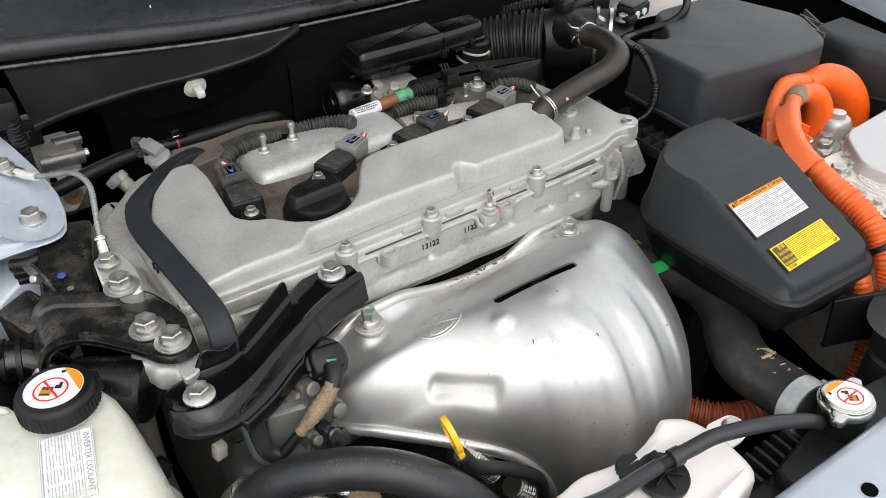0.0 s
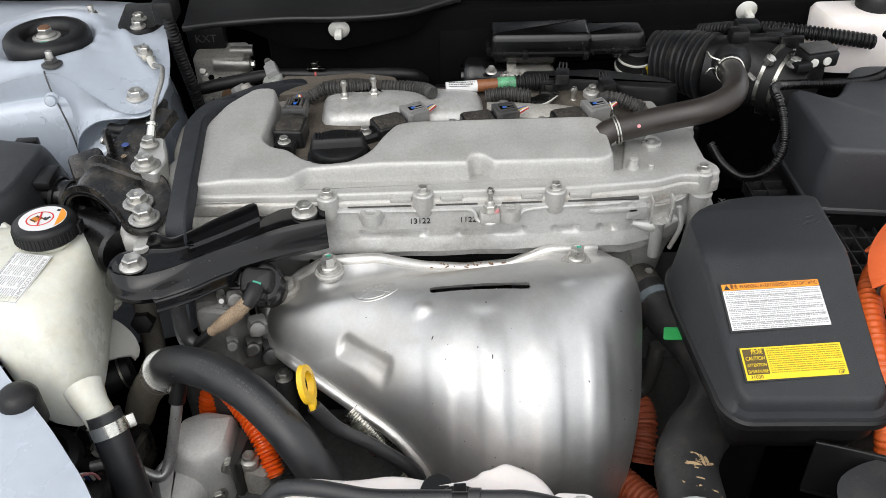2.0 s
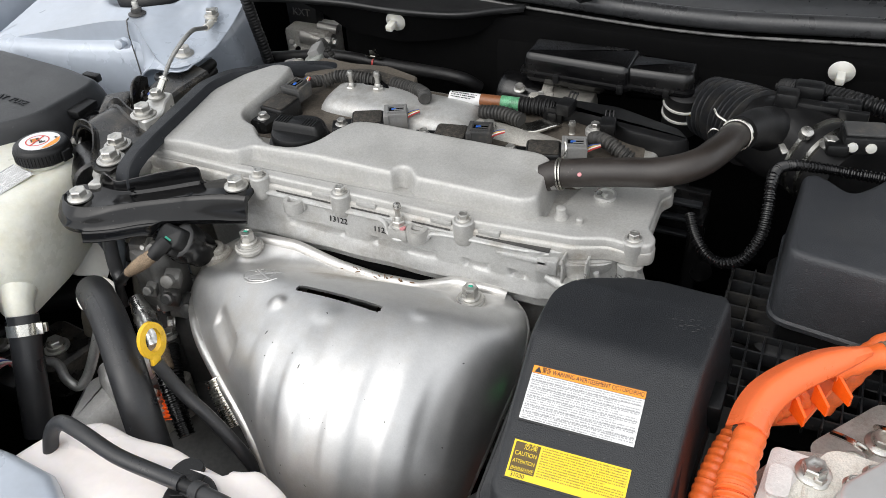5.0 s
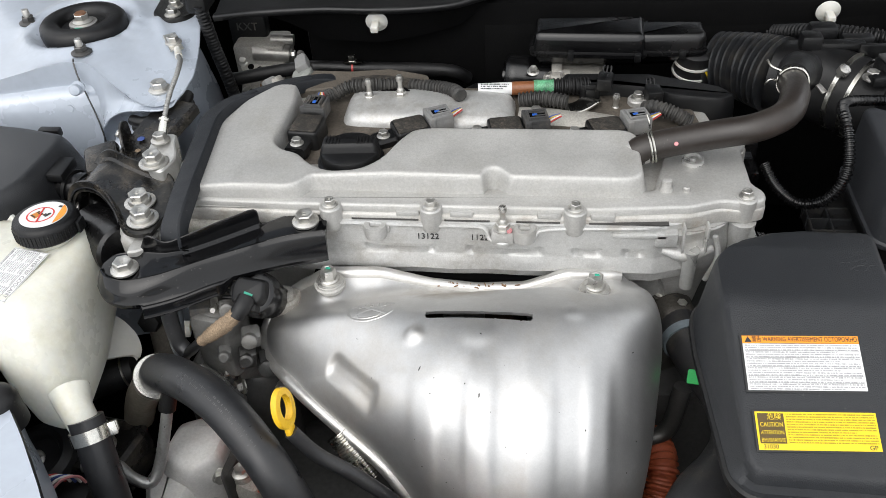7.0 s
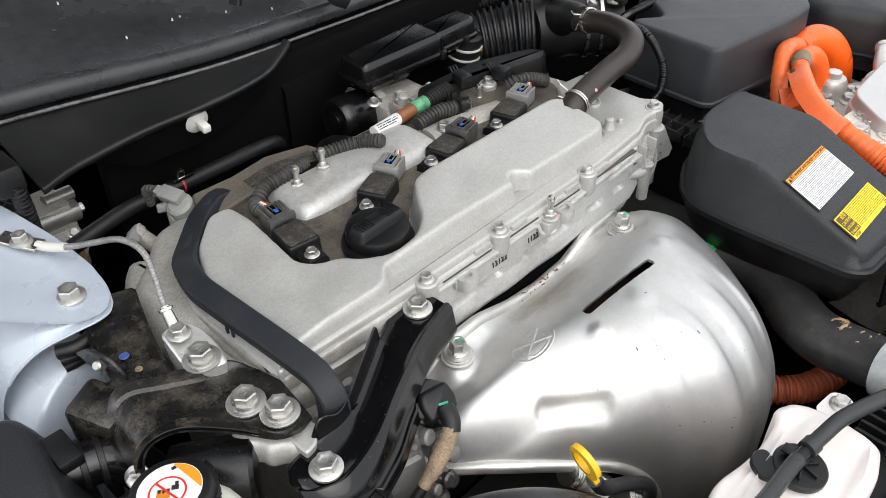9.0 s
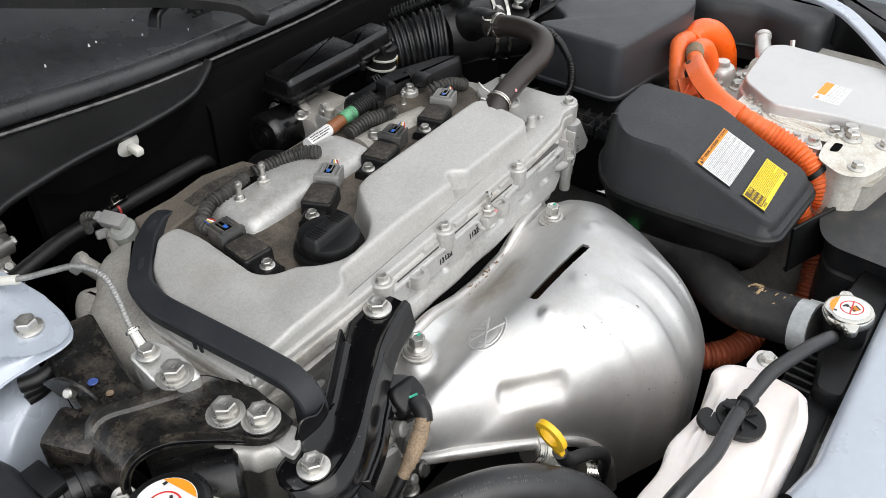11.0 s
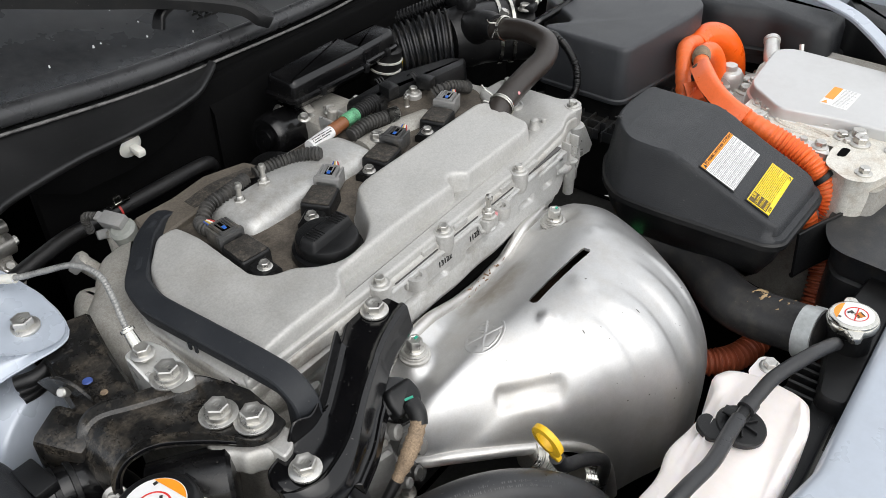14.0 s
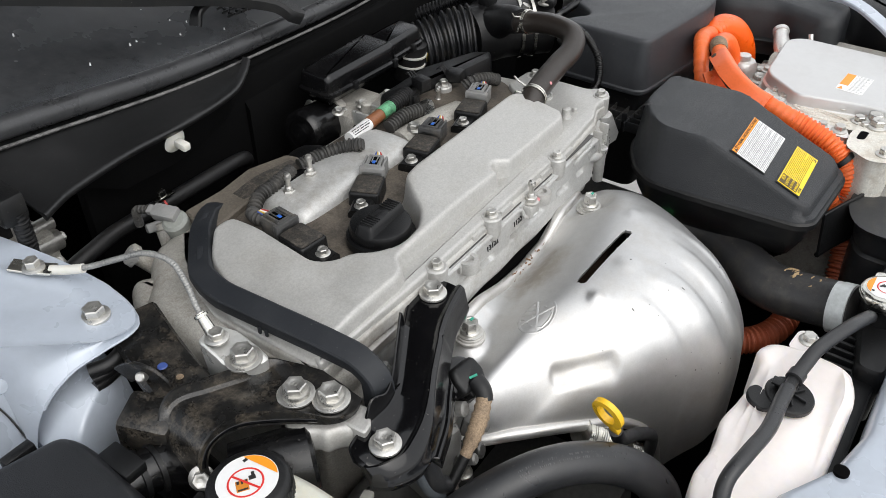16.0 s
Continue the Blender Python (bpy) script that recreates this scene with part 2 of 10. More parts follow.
BROWN_TAPE = mat("brown_cloth_tape", (0.24, 0.175, 0.115), 0.85, 0, 0.3, 90, 0.9, 420, (0.10, 0.07, 0.045), 0.5, 70, speck=0.25)
COPPER_P = mat("brown_plastic_sleeve", (0.22, 0.085, 0.035), 0.4, 0, 0.2, 40)
FOIL = mat("aluminium_foil_tape", (0.66, 0.66, 0.65), 0.27, 1.0, 0.1, 40, 0.9, 260)
SILVER = mat("silver_pressed_steel", (0.66, 0.65, 0.60), 0.25, 1.0, 0.1, 30, 0.1, 600, (0.35, 0.29, 0.18), 0.3, 30)
GLASS_D = mat("dark_windscreen_glass", (0.012, 0.013, 0.014), 0.06, 0, 0.1, 6)
# pale ground colour, picked to bounce light up into the bay
BOUNCE_GROUND = mat("pale_bounce_ground", (0.34, 0.335, 0.32), 0.85, 0, 0.2, 3, 0.6, 120, (0.22, 0.21, 0.20), 0.4, 1.5)
WIRE_R = mat("red_wire", (0.42, 0.04, 0.035), 0.5)
WIRE_W = mat("white_wire", (0.75, 0.73, 0.7), 0.4)
WIRE_Y = mat("yellow_wire", (0.50, 0.36, 0.06), 0.5)
WIRE_B = mat("blue_wire", (0.05, 0.09, 0.30), 0.5)


# ---- mesh helpers ----
def to_mesh(name, bm, material, smooth=True, angle=38):
    bmesh.ops.recalc_face_normals(bm, faces=bm.faces)
    lim = radians(angle)
    for e in bm.edges:
        e.smooth = not (len(e.link_faces) == 2 and e.calc_face_angle(0) > lim)
    for f in bm.faces:
        f.smooth = smooth
    me = bpy.data.meshes.new(name)
    bm.to_mesh(me)
    bm.free()
    me.materials.append(material)
    return me


def thing(name, base, label, category, group="", kind=""):
    ob = new(name)
    ob.empty_display_size = 0.01
    ob.matrix_world = Matrix.Translation(base)
    ob["base"] = tuple(base)
    return tagged(ob, label, category, group, kind)


def origin_of(ob):
    p = Vector((0, 0, 0))
    while ob is not None:
        p += ob.matrix_basis.translation
        ob = ob.parent
    return p


def part(name, bm, material, parent, label="", smooth=True, angle=38):
    me = to_mesh(name, bm, material, smooth, angle)
    me.transform(Matrix.Translation(-origin_of(parent)))
    ob = new(name, me)
    ob.parent = parent
    return tagged(ob, label)


def solo(name, bm, material, label, category, group="", kind="", smooth=True, angle=38):
    me = to_mesh(name, bm, material, smooth, angle)
    return tagged(new(name, me), label, category, group, kind)


def place(name, me, parent, m, label=""):
    ob = new(name, me)
    ob.parent = parent
    ob.matrix_basis = Matrix.Translation(-origin_of(parent)) @ m
    return tagged(ob, label)


def frame_of(n, up=(0, 0, 1)):
    n = Vector(n).normalized()
    u = Vector(up)
    if abs(n.dot(u)) > 0.98:
        u = Vector((0, 1, 0))
    x = u.cross(n).normalized()
    y = n.cross(x)
    m = Matrix((x, y, n)).transposed()
    return m.to_4x4()


def at(p, n=(0, 0, 1), up=(0, 0, 1), spin=0.0):
    return Matrix.Translation(p) @ frame_of(n, up) @ Matrix.Rotation(radians(spin), 4, "Z")


def cat(P, n=8):
    P = [Vector(p) for p in P]
    Q = [2 * P[0] - P[1]] + P + [2 * P[-1] - P[-2]]
    out = []
    for i in range(1, len(Q) - 2):
        a, b, c, d = Q[i - 1:i + 3]
        for k in range(n):
            s = k / n
            out.append(0.5 * ((2 * b) + (c - a) * s + (2 * a - 5 * b + 4 * c - d) * s * s + (3 * b - a - 3 * c + d) * s ** 3))
    return out + [Q[-2]]


def loft(bm, rings, closed=True, cap=True):
    vs = [[bm.verts.new(p) for p in r] for r in rings]
    n = len(vs[0])
    for a, b in zip(vs, vs[1:]):
        for i in range(n if closed else n - 1):
            j = (i + 1) % n
            try:
                bm.faces.new((a[i], a[j], b[j], b[i]))
            except ValueError:
                pass
    if cap and closed:
        for r in (vs[0], vs[-1]):
            try:
                bm.faces.new(r)
            except ValueError:
                pass
    return vs


def tube(bm, pts, r, n=12, res=6, corr=0.0, pitch=0.004, cap=True, flat=1.0):
    """A tube along a smooth line; r is a radius or a list of radii; corr: depth of ribs every pitch."""
    line = cat(pts, res) if res > 1 else [Vector(p) for p in pts]
    if corr:
        dense, d = [], 0.0
        for a, b in zip(line, line[1:]):
            k = max(1, int((b - a).length / (pitch / 4)))
            dense += [a.lerp(b, i / k) for i in range(k)]
        line = dense + [line[-1]]
    rings, x, s, total = [], None, 0.0, sum((b - a).length for a, b in zip(line, line[1:]))
    for i, p in enumerate(line):
        t = (line[min(i + 1, len(line) - 1)] - line[max(i - 1, 0)]).normalized()
        if x is None:
            x = t.orthogonal().normalized() if abs(t.z) > 0.9 else Vector((0, 0, 1)).cross(t).normalized()
        x = (x - t * x.dot(t)).normalized()
        y = t.cross(x)
        if i:
            s += (p - line[i - 1]).length
        rad = float(np.interp(s / total, np.linspace(0, 1, len(r)), r)) if isinstance(r, (list, tuple)) else r
        if corr:
            rad += corr * (0.5 if (s / pitch) % 1 < 0.5 else -0.5)
        rings.append([p + x * (rad * math.cos(a)) + y * (rad * flat * math.sin(a)) for a in [2 * math.pi * k / n for k in range(n)]])
    loft(bm, rings, True, cap)
    return bm


def lathe(bm, profile, m=Matrix(), n=24):
    rings = [[m @ Vector((r * math.cos(2 * math.pi * k / n), r * math.sin(2 * math.pi * k / n), z)) for k in range(n)] for r, z in profile]
    loft(bm, rings)
    return bm


def box(bm, c, s, bev=0.002, m=None, seg=2):
    mm = (m or Matrix()) @ Matrix.Translation(c) @ Matrix.Diagonal((*s, 1))
    r = bmesh.ops.create_cube(bm, size=1.0, matrix=mm)
    if bev:
        es = list({e for v in r["verts"] for e in v.link_edges})
        bmesh.ops.bevel(bm, geom=es, offset=bev, segments=seg, affect="EDGES", profile=0.5, clamp_overlap=True)
    return bm


def rounded(pts, r=0.01, seg=4):
    """The outline with every corner rounded; r is one radius or one for each corner."""
    out, n = [], len(pts)
    for i in range(n):
        p, a, b = Vector(pts[i]).to_2d(), Vector(pts[i - 1]).to_2d(), Vector(pts[(i + 1) % n]).to_2d()
        rr = r[i] if isinstance(r, (list, tuple)) else r
        u, v = (a - p), (b - p)
        d = min(rr, u.length * 0.45, v.length * 0.45)
        s, e = p + u.normalized() * d, p + v.normalized() * d
        for k in range(seg + 1):
            t = k / seg
            out.append((1 - t) ** 2 * s + 2 * t * (1 - t) * p + t * t * e)
    return out


def inset(pts, d):
    """The outline moved inwards by d (counter-clockwise outlines)."""
    n, out = len(pts), []
    for i in range(n):
        p, a, b = Vector(pts[i]).to_2d(), Vector(pts[i - 1]).to_2d(), Vector(pts[(i + 1) % n]).to_2d()
        u, v = (p - a), (b - p)
        u = u.normalized() if u.length > 1e-9 else v.normalized()
        v = v.normalized() if v.length > 1e-9 else u
        nu, nv = Vector((-u.y, u.x)), Vector((-v.y, v.x))
        m = nu + nv
        q = m / max(0.5, m.dot(m) / 2) if m.length > 1e-6 else nu
        out.append(p + q * d)
    return out


def slab(bm, outline, levels, m=Matrix()):
    """A lofted solid over one outline: levels of (z or a function of x and y, inset)."""
    rings = []
    for z, d in levels:
        ring = inset(outline, d) if d else [Vector(p).to_2d() for p in outline]
        rings.append([m @ Vector((p.x, p.y, z(p.x, p.y) if callable(z) else z)) for p in ring])
    loft(bm, rings)
    return bm


def plate(bm, outline, z0, z1, bev=0.002, m=Matrix()):
    return slab(bm, outline, [(z0, 0), (z1 - bev, 0), (z1 - bev * 0.3, bev * 0.3), (z1, bev)], m)


def strip(bm, line, width, thick, up=(0, 0, 1), widths=None):
    """A flat bar swept along a line, lying square to up."""
    rings = []
    for i, p in enumerate(line):
        t = (line[min(i + 1, len(line) - 1)] - line[max(i - 1, 0)]).normalized()
        u = Vector(up[i] if isinstance(up, list) else up)
        s = t.cross(u).normalized()
        w = (widths[i] if widths else width) / 2
        k = s.cross(t).normalized() * thick / 2
        b = thick * 0.25
        rings.append([p + s * (w - b) + k, p + s * w + k * 0.4, p + s * w - k, p - s * w - k, p - s * w + k * 0.4, p - s * (w - b) + k])
    loft(bm, rings)
    return bm


def hexbolt_mesh(name, r, h, flange=1.45, washer=0.0, material=None):
    """A hexagon head with a flange, base at z 0."""
    bm = bmesh.new()
    if washer:
        lathe(bm, [(r * washer, 0), (r * washer, r * 0.16), (r * washer * 0.94, r * 0.2), (r * 0.5, r * 0.2)], n=20)
    z0 = r * 0.2 if washer else 0.0
    lathe(bm, [(r * flange, z0), (r * flange, z0 + r * 0.22), (r * 1.12, z0 + r * 0.42), (r * 0.9, z0 + r * 0.44)], n=20)
    rings = []
    for z, k in ((z0 + r * 0.40, 1.0), (z0 + h * 0.9, 1.0), (z0 + h, 0.9)):
        rings.append([Vector((r * k * math.cos(a), r * k * math.sin(a), z)) for a in [math.pi / 3 * i for i in range(6)]])
    rings.append([Vector((r * 0.62 * math.cos(a), r * 0.62 * math.sin(a), z0 + h)) for a in [math.pi / 3 * i for i in range(6)]])
    rings.append([Vector((r * 0.5 * math.cos(a), r * 0.5 * math.sin(a), z0 + h * 0.955)) for a in [math.pi / 3 * i for i in range(6)]])
    loft(bm, rings)
    for q in (-0.14, 0.14):
        box(bm, (0, q * r, z0 + h * 0.955), (r * 0.34, r * 0.08, r * 0.07), 0)
    return to_mesh(name, bm, material or STEEL, angle=30)


BOLT_L = hexbolt_mesh("large_flange_bolt", 0.0088, 0.0105, 1.42)
BOLT_XL = hexbolt_mesh("large_washer_bolt", 0.0092, 0.0105, 1.2, 1.62)
BOLT_M = hexbolt_mesh("medium_flange_bolt", 0.0066, 0.0085, 1.45)
BOLT_S = hexbolt_mesh("small_flange_bolt", 0.0050, 0.0068, 1.42)
BOLT_SH = hexbolt_mesh("shield_bolt", 0.0074, 0.0130, 1.28, 1.66)
NUT_D = hexbolt_mesh("dark_flange_nut", 0.0074, 0.0085, 1.6, material=STEEL_DARK)


def bolt(parent, p, me, n=(0, 0, 1), spin=0.0, name="bolt", label=""):
    return place(name, me, parent, at(p, n, spin=spin), label)


def words(text, size, m, material, parent, name="lettering", flat=0.0003, sx=1.0, label=""):
    """Raised lettering in the built-in font, centred on m."""
    cu = bpy.data.curves.new(name, "FONT")
    cu.body, cu.size, cu.extrude, cu.align_x, cu.align_y = text, size, flat, "CENTER", "CENTER"
    tmp = new(name, cu)
    me = bpy.data.meshes.new_from_object(tmp.evaluated_get(bpy.context.evaluated_depsgraph_get()))
    bpy.data.objects.remove(tmp)
    me.materials.clear()
    me.materials.append(material)
    me.transform(Matrix.Translation(-origin_of(parent)) @ m @ Matrix.Diagonal((sx, 1, 1, 1)))
    ob = new(name, me)
    ob.parent = parent
    return tagged(ob, label)


def quad_sheet(bm, m, x0, y0, x1, y1, z, t=0.0004):
    box(bm, ((x0 + x1) / 2, (y0 + y1) / 2, z), (x1 - x0, y1 - y0, t), 0, m)


def bars(parent, m, rows, material, z=0.0006, name="print_line"):
    """Lines of writing too small to read, as one part."""
    bm = bmesh.new()
    rnd = random.Random(len(rows) * 7 + 3)
    for x0, x1, y, h in rows:
        x = x0
        while x < x1 - h * 0.4:
            w = min(rnd.uniform(0.35, 1.5) * h, x1 - x)
            k = rnd.uniform(0.62, 1.0)
            quad_sheet(bm, m, x, y - h * k / 2, x + w, y + h * k / 2, z)
            x += w + h * rnd.choice((0.3, 0.35, 0.9))
    return part(name, bm, material, parent, smooth=False)


def wire_clamp(parent, p, n, r, wire=0.0011, ears=True, up=(0, 0, 1), label="spring wire hose clamp"):
    m = at(p, n, up)
    bm = bmesh.new()
    for dz in (-0.0014, 0.0014):
        ring = [m @ Vector((r * math.cos(a), r * math.sin(a), dz)) for a in np.linspace(0.5, 2 * math.pi + 0.3, 28)]
        tube(bm, ring, wire, 6, 1)
    if ears:
        for sgn in (-1, 1):
            tube(bm, [m @ Vector((r * math.cos(0.4 + 0.35 * sgn), r * math.sin(0.4 + 0.35 * sgn), 0.0014 * sgn)),
                      m @ Vector((r * 1.45, r * (0.55 + 0.4 * sgn), 0.003 * sgn)), m @ Vector((r * 1.75, r * (0.55 + 0.8 * sgn), 0.002 * sgn))], wire, 6, 4)
    return part("hose_clamp", bm, SILVER, parent, label)


def band_clamp(parent, p, n, r, w=0.012, up=(0, 0, 1), material=None, label="flat steel hose clamp"):
    m = at(p, n, up)
    bm = bmesh.new()
    lathe(bm, [(r, -w / 2), (r + 0.0012, -w / 2), (r + 0.0012, w / 2), (r, w / 2)], m, 28)
    box(bm, (r + 0.004, 0, 0), (0.008, 0.006, w * 0.8), 0.001, m)
    box(bm, (r + 0.004, 0.010, 0), (0.007, 0.003, w), 0.0008, m)
    return part("hose_clamp", bm, material or SILVER, parent, label)


# ---- the bay and what closes it ----
def structure():
    # unseen ground, added pale so it lifts the lower reflections
    bm = bmesh.new()
    box(bm, (0, 0, -0.05), (900, 900, 0.1), 0)
    solo("ground", bm, BOUNCE_GROUND, "unseen ground under the car, made pale to bounce light", "ground", kind="structure")
    # undertray; the shade down there is put into its near-black colour
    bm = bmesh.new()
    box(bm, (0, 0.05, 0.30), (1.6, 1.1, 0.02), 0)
    solo("floor", bm, DARK, "undertray far below the engine, near-black for its shade", "undertray", kind="structure")
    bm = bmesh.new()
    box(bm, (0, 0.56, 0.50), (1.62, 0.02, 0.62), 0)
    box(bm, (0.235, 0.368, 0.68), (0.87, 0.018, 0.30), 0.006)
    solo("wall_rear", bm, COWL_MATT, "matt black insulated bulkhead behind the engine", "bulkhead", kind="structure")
    # inner wings, coloured near-black for the shade at the bay's sides
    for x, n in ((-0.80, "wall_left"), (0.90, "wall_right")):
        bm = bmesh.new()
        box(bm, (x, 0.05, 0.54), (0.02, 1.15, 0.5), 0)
        solo(n, bm, DARK, "inner wing panel of the engine bay, near-black for shade", "inner wing", kind="structure")
    # the painted radiator support across the front
    prof = [(-0.372, 0.655), (-0.372, 0.712), (-0.376, 0.719), (-0.384, 0.7225), (-0.47, 0.726), (-0.52, 0.722), (-0.60, 0.700), (-0.64, 0.66), (-0.66, 0.4), (-0.63, 0.4), (-0.60, 0.64), (-0.40, 0.655)]
    bm = bmesh.new()
    rings = []
    for x in np.linspace(-0.82, 0.88, 36):
        k = min(1, max(0, (-x - 0.01) / 0.10))
        dy = 0.044 * k * k * (3 - 2 * k) + 0.30 * max(0, (-x - 0.36)) ** 1.0 + 0.06 * max(0, x - 0.3)
        dz = 0.02 * max(0, -x - 0.30)
        rings.append([Vector((x, y + dy, z + dz)) for y, z in prof])
    loft(bm, rings)
    ob = solo("trim_front", bm, PAINT, "pale blue-grey painted steel radiator support panel", "support panel", kind="structure")
    # near-black discs painted for the shade inside the panel's holes
    for x, y in ((0.133, -0.413), (-0.051, -0.366), (-0.15, -0.43), (0.36, -0.42)):
        bm = bmesh.new()
        lathe(bm, [(0.0062, 0.7225), (0.0062, 0.7256), (0.0, 0.7256)], Matrix.Translation((x, y, 0)), 20)
        part("panel_hole", bm, DARK, ob, "dark round hole")
    # painted upper side member sweeping back beside the reservoir, edged with a thin black seal
    edge = [(-0.66, -0.005), (-0.52, -0.066), (-0.446, -0.108), (-0.4135, -0.131), (-0.384, -0.158), (-0.362, -0.184), (-0.340, -0.205), (-0.310, -0.238), (-0.2686, -0.289), (-0.245, -0.325)]
    bm = bmesh.new()
    slab(bm, rounded(edge + [(-0.26, -0.42), (-0.70, -0.42), (-0.70, -0.01)], 0.012, 3), [(0.66, 0.006), (0.722, 0.001), (0.731, 0.0), (0.7345, 0.0015), (0.7355, 0.005)])
    ob = solo("trim_side", bm, PAINT, "pale blue-grey painted side member of the front panel", "support panel", kind="structure")
    bm = bmesh.new()
    tube(bm, [(x + 0.0015, y + 0.0015, 0.729) for x, y in edge], 0.0035, 8, 3)
    part("edge_seal", bm, RUBBER, ob, "thin black edge seal")
    # wings on both sides
    for s, x in ((-1, -0.74), (1, 0.93)):
        bm = bmesh.new()
        rings = []
        for y in np.linspace(-0.62, 0.75, 24):
            z = 0.80 + 0.10 * max(0, y) + 0.05 * min(0, y)
            rings.append([Vector((x - s * 0.05, y, z - 0.05)), Vector((x - s * 0.05, y, z - 0.012)), Vector((x - s * 0.045, y, z)), Vector((x, y, z + 0.006)), Vector((x + s * 0.05, y, z - 0.01)), Vector((x + s * 0.10, y, z - 0.08)), Vector((x + s * 0.13, y, z - 0.45)), Vector((x + s * 0.10, y, z - 0.45)), Vector((x + s * 0.04, y, z - 0.09))])
        loft(bm, rings)
        solo("wing_panel", bm, PAINT, "pale blue-grey painted steel wing along the bay", "car wing", "car wings", "structure")


def cowl():
    lip = [(-0.62, 0.375, 0.90), (-0.40, 0.375, 0.890), (-0.25, 0.375, 0.876), (-0.05, 0.382, 0.848), (0.10, 0.39, 0.836), (0.27, 0.395, 0.830), (0.46, 0.395, 0.842), (0.80, 0.38, 0.87)]
    line = cat(lip, 6)
    cw = thing("cowl", (0.0, 0.42, 0.80), "satin black plastic cowl with a rubber bonnet seal", "cowl")
    # rubber seal along the cowl's front edge
    bm = bmesh.new()
    tube(bm, [p + Vector((0, 0.008, 0.010)) for p in line], 0.0115, 16, 1)
    part("weather_strip", bm, SEAL, cw, "black rubber bonnet seal")
    bm = bmesh.new()
    tube(bm, [p + Vector((0, -0.004, -0.0035)) for p in line], 0.0018, 6, 1)
    part("seam", bm, mat("worn_seam", (0.13, 0.128, 0.125), 0.6, 0, 0.5, 90, 0.4, 600, (0.006, 0.006, 0.006), 1.0, 60), cw, "worn whitish seam under the bonnet seal")
    # black panel hanging from the seal, creased along its edge and cut away towards the middle
    crease = cat([(-0.283, 0.275, 0.852), (-0.262, 0.288, 0.849), (-0.236, 0.300, 0.846), (-0.168, 0.310, 0.845), (-0.104, 0.314, 0.842), (-0.052, 0.317, 0.842), (-0.009, 0.325, 0.843), (0.025, 0.345, 0.844), (0.055, 0.370, 0.841)], 5)
    bm = bmesh.new()
    rings = []
    for c in crease:
        p = Vector((c.x, float(np.interp(c.x, [q.x for q in line], [q.y for q in line])), float(np.interp(c.x, [q.x for q in line], [q.z for q in line])) - 0.004))
        rings.append([p + Vector((0, 0.012, 0.0)), p.lerp(c, 0.5) + Vector((0, 0, -0.003)), c + Vector((0, 0.012, 0.0)), c + Vector((0, 0.005, 0.0010)), c + Vector((0, 0.0005, 0.0004)), c + Vector((0, -0.0005, -0.0020)), c + Vector((0, 0.0015, -0.0070)), c + Vector((0, 0.004, -0.0070)), c + Vector((0, 0.008, -0.004)), p + Vector((0, 0.012, -0.006))])
    loft(bm, rings, closed=True)
    part("cowl_panel", bm, COWL, cw, "satin black hanging panel with a creased edge", angle=75)
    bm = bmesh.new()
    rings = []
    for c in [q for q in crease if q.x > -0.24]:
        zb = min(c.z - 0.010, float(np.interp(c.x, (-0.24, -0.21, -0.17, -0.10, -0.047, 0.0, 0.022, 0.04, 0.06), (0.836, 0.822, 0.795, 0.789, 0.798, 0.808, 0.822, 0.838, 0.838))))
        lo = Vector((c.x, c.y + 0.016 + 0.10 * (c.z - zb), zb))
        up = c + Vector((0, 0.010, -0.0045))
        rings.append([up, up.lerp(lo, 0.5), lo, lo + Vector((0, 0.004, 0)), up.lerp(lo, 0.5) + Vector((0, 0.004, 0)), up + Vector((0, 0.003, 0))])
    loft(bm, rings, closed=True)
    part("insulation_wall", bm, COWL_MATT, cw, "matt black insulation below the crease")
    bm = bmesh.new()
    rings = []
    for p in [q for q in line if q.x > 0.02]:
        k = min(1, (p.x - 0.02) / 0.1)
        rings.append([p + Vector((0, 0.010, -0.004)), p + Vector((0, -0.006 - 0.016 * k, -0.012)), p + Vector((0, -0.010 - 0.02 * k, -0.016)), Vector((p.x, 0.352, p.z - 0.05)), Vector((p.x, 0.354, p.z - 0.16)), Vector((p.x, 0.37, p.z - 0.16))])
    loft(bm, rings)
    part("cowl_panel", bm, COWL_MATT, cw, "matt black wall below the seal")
    # tray and grille behind the seal
    bm = bmesh.new()
    rings = []
    for p in line:
        rings.append([p + Vector((0, 0.012, 0.012)), p + Vector((0, 0.03, 0.010)), p + Vector((0, 0.07, 0.018)), p + Vector((0, 0.14, 0.035)), p + Vector((0, 0.20, 0.06)), p + Vector((0, 0.21, 0.05)), p + Vector((0, 0.06, -0.01)), p + Vector((0, 0.012, -0.004))])
    loft(bm, rings)
    part("cowl_tray", bm, TRAY, cw, "wide satin black cowl top with dust specks")
    bm = bmesh.new()
    rnd = random.Random(4)
    for _ in range(26):
        p = line[rnd.randrange(4, len(line) - 6)]
        d = rnd.uniform(0.05, 0.17)
        lathe(bm, [(rnd.uniform(0.0007, 0.0022), -0.002), (0.0008, 0.0012)], Matrix.Translation(p + Vector((rnd.uniform(-0.02, 0.02), d, np.interp(d, (0.03, 0.07, 0.14, 0.2), (0.010, 0.018, 0.035, 0.06)) + 0.0006))), 6)
    solo("dust_specks", bm, WHITE, "small pale specks of dirt on the cowl", "dirt", kind="stuff")
    bm = bmesh.new()
    for i in range(60):
        x = 0.10 + i * 0.0115
        for j in range(3):
            y = 0.445 + j * 0.009
            z = float(np.interp(x, [p.x for p in line], [p.z for p in line])) + 0.026 + 0.003 * j
            box(bm, (x, y, z), (0.0085, 0.0012, 0.003), 0)
